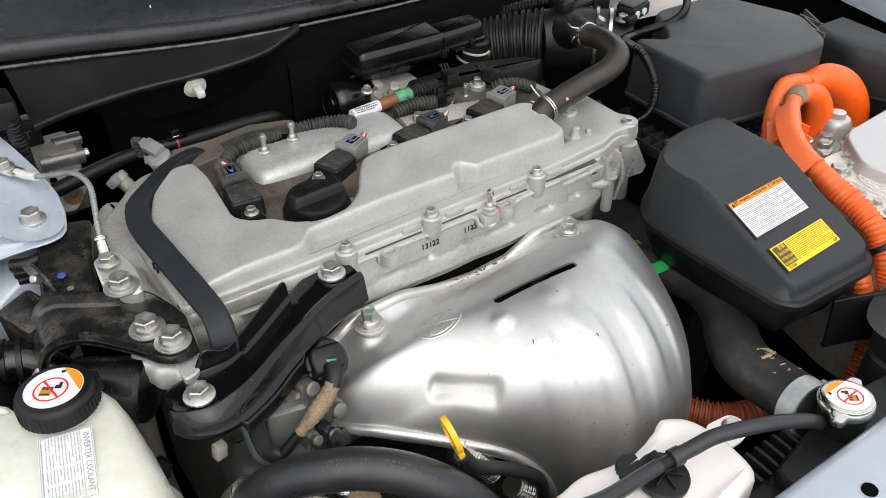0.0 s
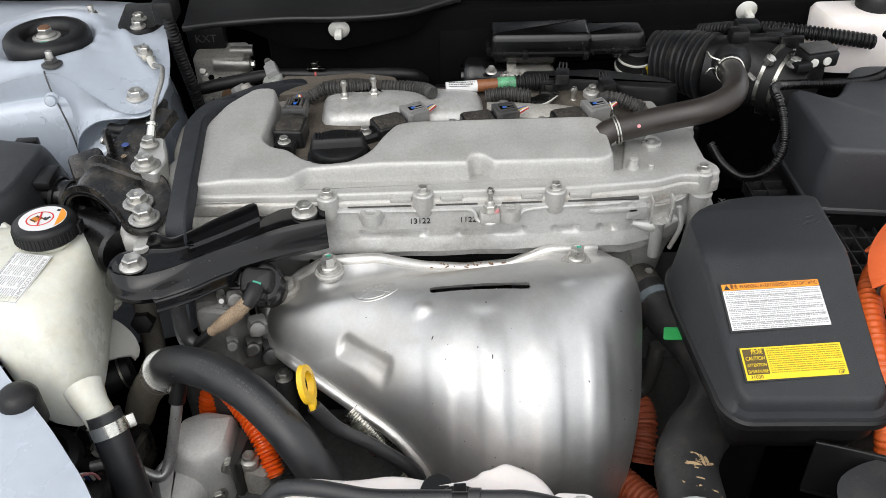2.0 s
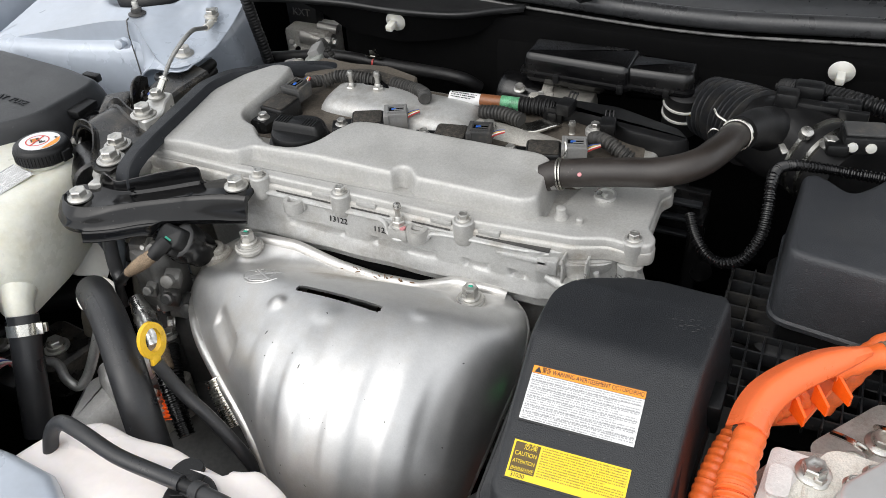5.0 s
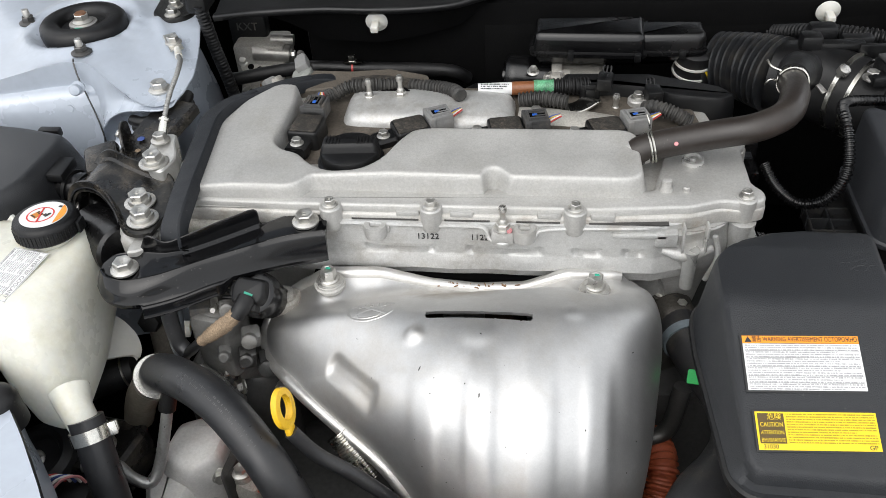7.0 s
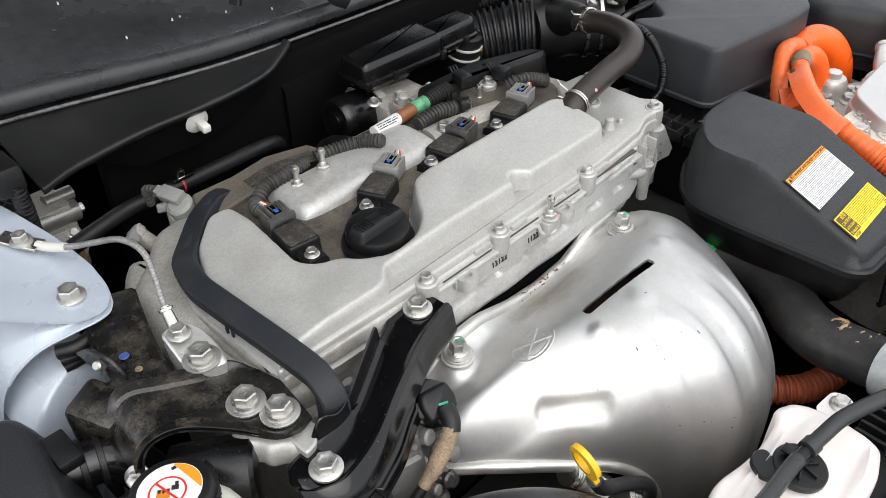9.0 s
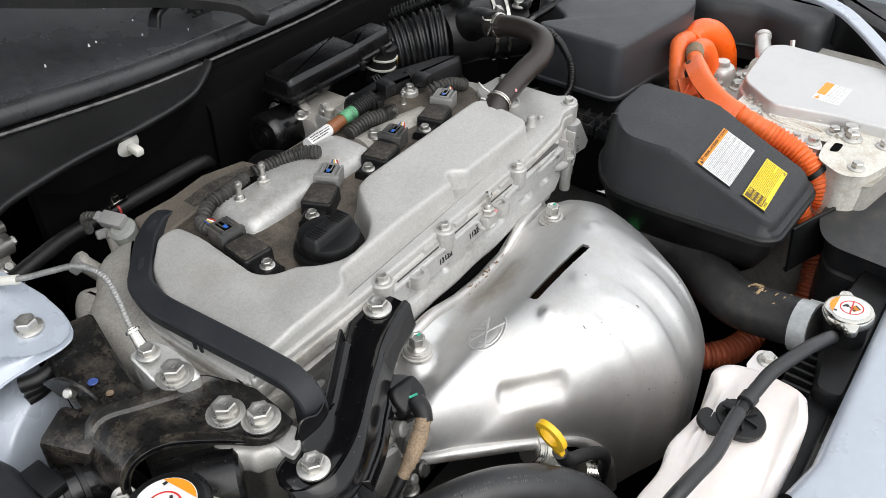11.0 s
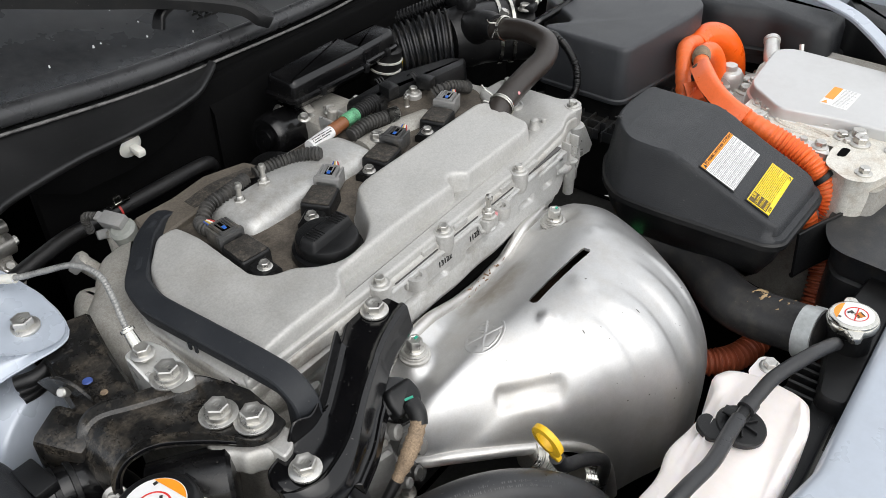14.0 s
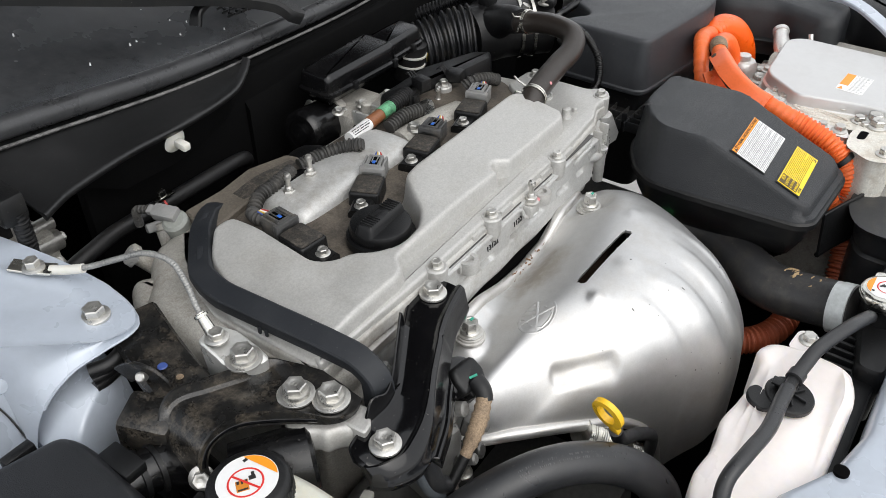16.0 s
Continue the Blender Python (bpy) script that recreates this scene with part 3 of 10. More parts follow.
            box(bm, (x + 0.005, y + 0.0045, z), (0.0012, 0.009, 0.003), 0)
    part("cowl_grille", bm, PLASTIC, cw, "black honeycomb air grille")
    # windscreen and wiper
    bm = bmesh.new()
    rings = []
    for x in np.linspace(-0.72, 0.78, 16):
        z = 0.925 + 0.03 * (x / 0.7) ** 2
        rings.append([Vector((x, 0.585, z)), Vector((x, 1.25, z + 0.42)), Vector((x, 1.25, z + 0.41)), Vector((x, 0.585, z - 0.01))])
    loft(bm, rings)
    solo("window_1", bm, GLASS_D, "dark tinted windscreen glass above the cowl", "windscreen", kind="structure")
    w = thing("wiper_arm", (0.03, 0.45, 0.88), "matt black wiper arm resting over the cowl", "wiper")
    bm = bmesh.new()
    strip(bm, cat([(0.139, 0.360, 0.866), (0.112, 0.382, 0.888), (0.04, 0.40, 0.915), (-0.06, 0.415, 0.945), (-0.2, 0.45, 0.985)], 5), 0.03, 0.014, widths=[0.016, 0.026, 0.034, 0.034, 0.034] + [0.03] * 16)
    part("arm", bm, PLASTIC, w)
    bm = bmesh.new()
    strip(bm, cat([(0.03, 0.40, 0.912), (0.015, 0.40, 0.905), (0.008, 0.398, 0.892)], 5), 0.014, 0.006)
    part("hook", bm, PLASTIC, w)
    # white push clips
    for p in ((-0.102, 0.3265, 0.8205), (0.426, 0.3500, 0.8200)):
        c = thing("push_clip", p, "white nylon push clip standing out of the black cowl", "clip", "cowl clips")
        m = at(p, (0, -0.98, -0.12))
        bm = bmesh.new()
        lathe(bm, [(0.003, -0.006), (0.0125, -0.0035), (0.0138, -0.0015), (0.0125, 0.0), (0.006, 0.0025), (0.0045, 0.003)], m, 24)
        part("flange", bm, NYLON, c)
        bm = bmesh.new()
        box(bm, (0, 0, 0.0105), (0.0095, 0.0085, 0.017), 0.002, m)
        part("stem", bm, NYLON, c)
    # side strip over the strut tower and its plug
    bm = bmesh.new()
    slab(bm, rounded([(-0.62, 0.366), (-0.325, 0.357), (-0.305, 0.370), (-0.305, 0.41), (-0.62, 0.42)], 0.012), [(0.856, 0.004), (0.870, 0.002), (0.878, 0.0), (0.885, 0.004), (0.887, 0.010)])
    e = thing("cowl_end_panel", (-0.46, 0.38, 0.80), "black plastic cowl end panel above the strut tower", "cowl panel")
    part("panel", bm, PLASTIC, e)
    bm = bmesh.new()
    tube(bm, [(-0.60, 0.3640, 0.874), (-0.46, 0.3605, 0.874), (-0.335, 0.3560, 0.874)], 0.0035, 8, 4)
    part("front_lip", bm, PLASTIC_SAT, e, "rounded front lip")
    d = thing("drain_duct", (-0.30, 0.33, 0.86), "black plastic cowl drain with a corrugated tube", "drain")
    bm = bmesh.new()
    box(bm, (-0.304, 0.300, 0.866), (0.026, 0.04, 0.030), 0.006)
    part("spout", bm, PLASTIC, d)
    bm = bmesh.new()
    tube(bm, [(-0.301, 0.286, 0.862), (-0.299, 0.290, 0.832), (-0.298, 0.296, 0.80), (-0.294, 0.300, 0.765), (-0.290, 0.305, 0.72)], 0.0075, 14, 6, 0.0008, 0.0045)
    part("tube", bm, RUBBER, d)


def hood():
    h = thing("bonnet", (0, 0.62, 0.96), "open pale bonnet raised over the engine bay", "bonnet")
    bm = bmesh.new()
    rings = []
    for s in np.linspace(0, 1, 10):
        y, z = 0.66 - 0.46 * s, 0.96 + 0.86 * s + 0.05 * math.sin(math.pi * s)
        rings.append([Vector((x, y + 0.03 * (x / 0.75) ** 2, z)) for x in np.linspace(-0.75, 0.8, 12)] + [Vector((x, y + 0.02 + 0.03 * (x / 0.75) ** 2, z + 0.012)) for x in np.linspace(0.8, -0.75, 12)])
    loft(bm, rings)
    part("outer_skin", bm, PAINT, h)
    # unseen pad under the bonnet, its width set to keep reflections dark
    bm = bmesh.new()
    rings = []
    for s in np.linspace(0.06, 0.94, 6):
        y, z = 0.652 - 0.46 * s, 0.95 + 0.86 * s + 0.05 * math.sin(math.pi * s)
        rings.append([Vector((x, y - 0.004, z - 0.004)) for x in np.linspace(-0.36, 0.70, 8)] + [Vector((x, y + 0.004, z + 0.004)) for x in np.linspace(0.70, -0.36, 8)])
    loft(bm, rings)
    part("insulation", bm, COWL_MATT, h, "unseen matt black insulation pad, sized to darken reflections")


structure()
cowl()
hood()


# ---- engine ----
engine = thing("engine", (0.03, 0.08, 0.40), "silver four-cylinder engine with a dusty cast valve cover", "engine")


def engine_block():
    # cylinder head under the cover
    bm = bmesh.new()
    o = rounded([(-0.205, 0.002), (0.225, 0.002), (0.262, 0.015), (0.270, 0.06), (0.265, 0.20), (-0.21, 0.20)], 0.012)
    slab(bm, o, [(0.42, 0.02), (0.66, 0.014), (0.700, 0.012), (0.722, 0.004), (0.728, 0.0), (0.744, 0.0), (0.748, 0.004), (0.757, 0.004), (0.760, -0.008), (0.7715, -0.010), (0.7725, -0.006)])
    head = part("cylinder_head", bm, HEAD, engine, "sand-cast aluminium cylinder head")
    # smooth lower face with shallow cast pockets
    bm = bmesh.new()
    rows = (0.7822, 0.7805, 0.7605, 0.7570, 0.7550, 0.7535, 0.7500, 0.7470, 0.7450, 0.7430, 0.7360, 0.7290, 0.7270, 0.7150)
    cols = []
    for x in np.linspace(-0.145, 0.245, 130):
        k = max(min(1, max(0, min(x - a, b - x) / 0.006)) for a, b in ((-0.066, 0.003), (0.0315, 0.103), (0.129, 0.158), (0.176, 0.196)))
        k = k * k * (3 - 2 * k)
        col = []
        for z in rows:
            y = -0.0084 + (0.004 if z > 0.781 else 0) if z > 0.745 else -0.0084 - 0.0042 * min(1, (0.745 - z) / 0.012)
            if 0.7465 < z < 0.7545:
                y += 0.0060 * k
            if z < 0.728:
                y += 0.006
            y += 0.35 * max(0, x - 0.205) + 0.2 * max(0, -0.115 - x)
            y -= 0.0006 * math.sin(x * 90) * (1 if z < 0.745 else 0)
            col.append(bm.verts.new((x, y, z)))
        cols.append(col)
    for p, q in zip(cols, cols[1:]):
        for i in range(len(rows) - 1):
            bm.faces.new((p[i], q[i], q[i + 1], p[i + 1]))
    part("lower_face", bm, HEAD, engine, angle=50)
    for xx, z, w, h in ((0.19, 0.7715, 0.05, 0.006), (0.214, 0.768, 0.020, 0.016)):
        bm = bmesh.new()
        box(bm, (xx, -0.006, z), (w, 0.010, h), 0.0018)
        part("cast_rib", bm, HEAD, engine)
    bm = bmesh.new()
    box(bm, (0.03, -0.008, 0.712), (0.30, 0.01, 0.012), 0.002)
    part("gasket_strip", bm, DARK, engine, "dark gasket edge above the shield")
    # open joint under the cover's flange
    for x0, x1 in ((-0.075, -0.012), (0.012, 0.054), (0.078, 0.118), (0.144, 0.215)):
        bm = bmesh.new()
        box(bm, ((x0 + x1) / 2, -0.0040, 0.7826), (x1 - x0, 0.0060, 0.0014), 0.0003)
        part("joint_gap", bm, STEEL_DARK, engine, "dark joint under the cover flange")
    # cast ledge that dips round the stud boss
    ledge = [(-0.125, -0.0080, 0.7790), (-0.06, -0.0086, 0.7790), (0.0, -0.0090, 0.7785), (0.040, -0.0090, 0.7785), (0.0500, -0.0096, 0.7755), (0.0540, -0.0120, 0.7665), (0.066, -0.0165, 0.7645), (0.0780, -0.0120, 0.7665), (0.082, -0.0125, 0.7690), (0.094, -0.0130, 0.7695), (0.1010, -0.0100, 0.7760), (0.130, -0.0090, 0.7785), (0.180, -0.0080, 0.7790), (0.215, -0.0040, 0.7790)]
    bm = bmesh.new()
    tube(bm, ledge, 0.0024, 8, 4)
    part("cast_ledge", bm, HEAD, engine)
    # right end of the head, bosses and a mounting arm
    bm = bmesh.new()
    slab(bm, rounded([(0.205, -0.002), (0.240, -0.004), (0.262, 0.006), (0.276, 0.016), (0.284, 0.05), (0.284, 0.14), (0.21, 0.14)], 0.010), [(0.62, 0.03), (0.695, 0.016), (0.715, 0.008), (0.732, 0.0), (0.752, -0.001), (0.764, 0.003), (0.7735, 0.001)])
    part("end_casting", bm, HEAD, engine)
    bm = bmesh.new()
    lathe(bm, [(0.0080, 0.698), (0.0092, 0.700), (0.0085, 0.735), (0.0105, 0.752), (0.012, 0.773)], Matrix.Translation((0.284, 0.016, 0)), 18)
    part("post", bm, HEAD, engine)
    bm = bmesh.new()
    vs = [Vector((0.282, 0.010, 0.772)), Vector((0.292, 0.010, 0.772)), Vector((0.305, 0.004, 0.742)), Vector((0.300, 0.004, 0.734)), Vector((0.282, 0.010, 0.730))]
    loft(bm, [[p + Vector((0, d, 0)) for p in vs] for d in (-0.004, 0.010)])
    part("gusset", bm, ALU_BRIGHT, engine)
    bm = bmesh.new()
    tube(bm, [(0.258, -0.002, 0.768), (0.263, -0.004, 0.745), (0.256, -0.002, 0.715)], 0.0026, 8, 4)
    part("cast_rib", bm, HEAD, engine)
    bm = bmesh.new()
    tube(bm, [(0.212, -0.004, 0.752), (0.235, -0.006, 0.748), (0.258, 0.0, 0.752)], [0.004, 0.0075, 0.004], 12, 4)
    part("cast_rib", bm, HEAD, engine)
    for xx, yy in ((0.229, -0.0095), (0.2500, -0.0075)):
        bm = bmesh.new()
        box(bm, (xx, yy + 0.004, 0.768), (0.0022, 0.012, 0.028), 0.0007)
        part("fin", bm, ALU_BRIGHT if xx > 0.24 else HEAD, engine)
    bm = bmesh.new()
    lathe(bm, [(0.0045, 0.710), (0.0062, 0.7115), (0.0066, 0.752), (0.0078, 0.756)], Matrix.Translation((0.238, -0.008, 0)), 16)
    part("post", bm, ALU_BRIGHT, engine)
    # block and sump far below
    bm = bmesh.new()
    box(bm, (0.02, 0.12, 0.50), (0.42, 0.2, 0.24), 0.02)
    part("engine_block", bm, mat("grey_block", (0.10, 0.10, 0.098), 0.6, 0.4, 0.3, 14, 0.5, 500), engine)
    for k, xx, s in (("13122", -0.004, 1.0), ("1122", 0.0443, 1.0)):
        words(k, 0.0086, at((xx, -0.0092, 0.7650), (0, -1, 0.12)), INK, engine, "stamped_number", 0.0004, s)


def valve_cover():
    # flange with scalloped bolt bosses
    bm = bmesh.new()
    o = rounded([(-0.245, -0.002), (-0.13, -0.006), (0.15, -0.006), (0.235, 0.000), (0.262, 0.012), (0.285, 0.010), (0.302, 0.016), (0.303, 0.030), (0.294, 0.040), (0.293, 0.10), (0.302, 0.112), (0.296, 0.126), (0.28, 0.13), (0.268, 0.19), (0.20, 0.225), (-0.14, 0.232), (-0.160, 0.228), (-0.200, 0.196), (-0.236, 0.158), (-0.249, 0.12), (-0.247, 0.02)], 0.008)
    slab(bm, o, [(0.7735, 0.004), (0.7745, 0.0), (0.7855, 0.0), (0.7875, 0.0015), (0.7885, 0.004)])
    cover = part("valve_cover", bm, ALU_STAIN, engine, "matt grey cast aluminium valve cover")
    bm = bmesh.new()
    edge = rounded([(-0.246, 0.0), (-0.12, -0.003), (0.150, -0.003), (0.235, 0.004), (0.262, 0.014), (0.285, 0.011), (0.301, 0.017), (0.302, 0.030), (0.292, 0.042), (0.291, 0.10), (0.300, 0.112), (0.293, 0.126), (0.25, 0.130), (0.22, 0.095), (0.203, 0.028), (-0.05, 0.024), (-0.235, 0.024)], 0.006)
    slab(bm, edge, [(0.7825, 0.001), (0.7835, 0.0), (0.7940, 0.0), (0.7957, 0.0013), (0.7963, 0.0035)])
    part("cover_flange", bm, ALU, cover, "raised flange of the cover")
    cols = [(-0.094, -0.001), (0.0, 0.0), (0.131, 0.0), (0.284, 0.024), (0.286, 0.116), (0.20, 0.196)]
    for x, y in cols:
        bm = bmesh.new()
        lathe(bm, [(0.0050, 0.7705), (0.0085, 0.7715), (0.0098, 0.7745), (0.0104, 0.7780), (0.0104, 0.7955), (0.0092, 0.7970)], Matrix.Translation((x, y - 0.004, 0)), 18)
        part("bolt_boss", bm, ALU, cover)
    for i, (x, y) in enumerate(cols):
        bolt(cover, (x, y - 0.004, 0.7970), BOLT_S, spin=13 * i)
    # open bosses, pads and the stud block along the front ledge
    for x in (-0.052, 0.086):
        bm = bmesh.new()
        lathe(bm, [(0.0048, 0.768), (0.0105, 0.768), (0.0112, 0.776), (0.0102, 0.7810), (0.0058, 0.7810), (0.0048, 0.777)], Matrix.Translation((x, -0.012, 0)), 18)
        box(bm, (x, -0.006, 0.774), (0.026, 0.012, 0.010), 0.002)
        part("open_boss", bm, ALU, cover)
    for x in (-0.022, 0.028, 0.108, 0.156):
        bm = bmesh.new()
        box(bm, (x, -0.001, 0.7880), (0.022, 0.010, 0.007), 0.0018)
        part("cast_pad", bm, ALU, cover)
    bm = bmesh.new()
    box(bm, (0.066, -0.010, 0.770), (0.021, 0.015, 0.016), 0.003)
    part("stud_block", bm, ALU, cover)
    # the raised dome with the cut-away for the coils
    o = [(-0.243, 0.002), (-0.135, 0.001), (-0.124, 0.006), (-0.114, 0.0180), (0.0480, 0.0150), (0.0520, 0.0250), (0.0575, 0.0262), (0.0700, 0.0150), (0.182, 0.0140), (0.1965, 0.023), (0.193, 0.080), (0.178, 0.088), (-0.008, 0.088), (-0.028, 0.084), (-0.042, 0.066), (-0.054, 0.046), (-0.072, 0.034), (-0.098, 0.033), (-0.120, 0.044), (-0.134, 0.060), (-0.152, 0.066), (-0.162, 0.078), (-0.156, 0.150), (-0.160, 0.182), (-0.185, 0.185), (-0.218, 0.155), (-0.243, 0.10)]
    o = rounded(o, [0.010, 0.005, 0.004, 0.005, 0.0020, 0.003, 0.003, 0.004, 0.010, 0.010, 0.008, 0.008] + [0.008] * 8 + [0.01] * 7, 3)

    def top(x, y):
        if x < -0.11:
            z = 0.8115 + 0.05 * (y - 0.02) - 0.12 * max(0, -0.19 - x)
        else:
            z = 0.8150 + 0.19 * (min(y, 0.085) - 0.02)
            if x < -0.04:
                k = min(1, (-0.04 - x) / 0.07)
                z = z * (1 - k) + k * 0.8115
        return z

    bm = bmesh.new()
    poly = np.array([(p.x, p.y) for p in o])
    step = 0.0013
    xs, ys = np.arange(-0.250, 0.203, step), np.arange(-0.006, 0.195, step)
    gx, gy = np.meshgrid(xs, ys, indexing="ij")
    best, inside = np.full(gx.shape, 9.0), np.zeros(gx.shape, bool)
    for a, b in zip(poly, np.roll(poly, -1, 0)):
        d = b - a
        t = np.clip(((gx - a[0]) * d[0] + (gy - a[1]) * d[1]) / max(1e-12, d @ d), 0, 1)
        best = np.minimum(best, np.hypot(gx - a[0] - t * d[0], gy - a[1] - t * d[1]))
        if abs(d[1]) > 1e-12:
            cross = ((a[1] > gy) != (b[1] > gy)) & (gx < a[0] + (gy - a[1]) / d[1] * d[0])
            inside ^= cross
    sd = np.where(inside, best, -best)
    verts = {}
    for i in range(len(xs)):
        for j in range(len(ys)):
            d = sd[i, j]
            if d > -0.004:
                t = top(xs[i], ys[j])
                k = float(np.interp(d, (-0.0035, -0.0018, -0.0003, 0.0010, 0.0036, 0.0046, 0.0058, 0.0080), (0, 0.02, 0.10, 0.26, 0.84, 0.94, 0.985, 1.0)))
                verts[i, j] = bm.verts.new((xs[i], ys[j], 0.7895 + (t - 0.7895) * k))
    for (i, j), v in verts.items():
        q = [verts.get(c) for c in ((i, j), (i + 1, j), (i + 1, j + 1), (i, j + 1))]
        if all(q):
            bm.faces.new(q)
    part("dome", bm, ALU, cover, angle=80)
    bm = bmesh.new()
    lathe(bm, [(0.0075, 0.787), (0.0068, 0.797), (0.0048, 0.8), (0.0048, 0.807), (0.003, 0.808)], Matrix.Translation((0.214, 0.030, 0)), 14)
    part("cast_post", bm, ALU, cover)
    bm = bmesh.new()
    lathe(bm, [(0.0036, 0.787), (0.0032, 0.80), (0.002, 0.801)], Matrix.Translation((0.232, 0.028, 0)), 12)
    part("cast_post", bm, ALU, cover)
    bm = bmesh.new()
    slab(bm, rounded([(-0.250, -0.004), (-0.222, -0.006), (-0.190, 0.18), (-0.150, 0.225), (-0.160, 0.256), (-0.212, 0.250), (-0.244, 0.212), (-0.268, 0.193), (-0.281, 0.172), (-0.278, 0.120), (-0.258, 0.095)], 0.015), [(0.745, 0.001), (0.756, -0.002), (0.768, 0.000), (0.777, 0.005), (0.783, 0.012), (0.7865, 0.020), (0.7875, 0.028)])
    part("end_shoulder", bm, ALU_DIRTY, cover, angle=60)
    # cast-in studs for a plastic engine cover
    for p in ((0.066, -0.011, 0.7780), (-0.087, 0.180, 0.7985), (-0.053, 0.182, 0.8020), (0.177, 0.184, 0.780)):
        bm = bmesh.new()
        m = Matrix.Translation(p)
        lathe(bm, [(0.0085, 0), (0.0085, 0.0014), (0.0066, 0.0022)], m, 18)
        lathe(bm, [(0.0066, 0.0016), (0.0066, 0.0062), (0.0056, 0.0072)], m, 6)
        lathe(bm, [(0.0040, 0.006), (0.0036, 0.0105), (0.0027, 0.0115), (0.0026, 0.018), (0.0038, 0.020), (0.0041, 0.0228), (0.0030, 0.0258), (0.001, 0.0266)], m, 14)
        s = part("ball_stud", bm, STEEL, cover, "zinc-plated ball stud")
        bm = bmesh.new()
        lathe(bm, [(0.0034, 0.0002), (0.0034, 0.0018), (0.0020, 0.0021)], m @ Matrix.Translation((0.0056, -0.0038, 0)), 10)
        part("paint_mark", bm, PINK, s, "pink paint mark")
    # sensor bosses at the end by the hose
    for x, y, r in ((0.238, 0.095, 0.010), (0.243, 0.075, 0.0105), (0.212, 0.088, 0.009)):
        bm = bmesh.new()
        m = Matrix.Translation((x, y, 0.7960))
        lathe(bm, [(r, 0), (r, 0.004), (r * 0.8, 0.0045), (r * 0.75, 0.002), (r * 0.3, 0.002), (r * 0.25, 0.005), (r * 0.1, 0.0055)], m, 18)
        part("round_plug", bm, ALU_BRIGHT, cover)
    # coil valley floor and the long rounded camshaft housing behind it
    bm = bmesh.new()
    slab(bm, rounded([(-0.16, 0.07), (0.205, 0.085), (0.235, 0.10), (0.262, 0.145), (0.255, 0.19), (0.20, 0.222), (-0.15, 0.225)], 0.01), [(0.772, 0), (0.7895, 0.0), (0.7905, 0.002)])
    part("coil_valley", bm, VALLEY, cover, "dirt-stained floor of the coil valley")
    bm = bmesh.new()
    rings = []
    for s in np.linspace(-1, 1, 25):
        k = max(0.0, 1 - abs(s) ** 7) ** 0.42
        x, y0 = -0.021 + 0.094 * s, 0.1715 - 0.003 * s
        w = 0.036 * (0.72 + 0.28 * k)
        rings.append([Vector((x, y0 + w * c, 0.786 + 0.0195 * (0.06 + 0.94 * k) * h)) for c, h in ((1.06, -0.4), (1.0, 0.1), (0.95, 0.45), (0.84, 0.72), (0.66, 0.89), (0.4, 0.975), (0.0, 1.0), (-0.4, 0.975), (-0.66, 0.89), (-0.84, 0.72), (-0.95, 0.45), (-1.0, 0.1), (-1.06, -0.4))])
    loft(bm, rings)
    part("camshaft_housing", bm, HEAD, cover, "rounded cast camshaft housing", angle=80)
    bm = bmesh.new()
    tube(bm, [(0.075, 0.165, 0.776), (0.13, 0.16, 0.776), (0.175, 0.15, 0.775)], 0.022, 16, 4)
    part("camshaft_housing", bm, ALU_DIRTY, cover)
    bm = bmesh.new()
    slab(bm, rounded([(-0.178, 0.200), (-0.120, 0.208), (-0.05, 0.208), (-0.026, 0.222), (-0.030, 0.238), (-0.075, 0.252), (-0.120, 0.246), (-0.165, 0.248)], 0.004), [(0.770, 0), (0.7965, 0.0), (0.7985, 0.002)])
    part("dusty_bracket", bm, mat("dusty_brown_bracket", (0.105, 0.09, 0.072), 0.75, 0.1, 0.3, 40, 0.5, 600), cover, "dust-covered flat bracket")


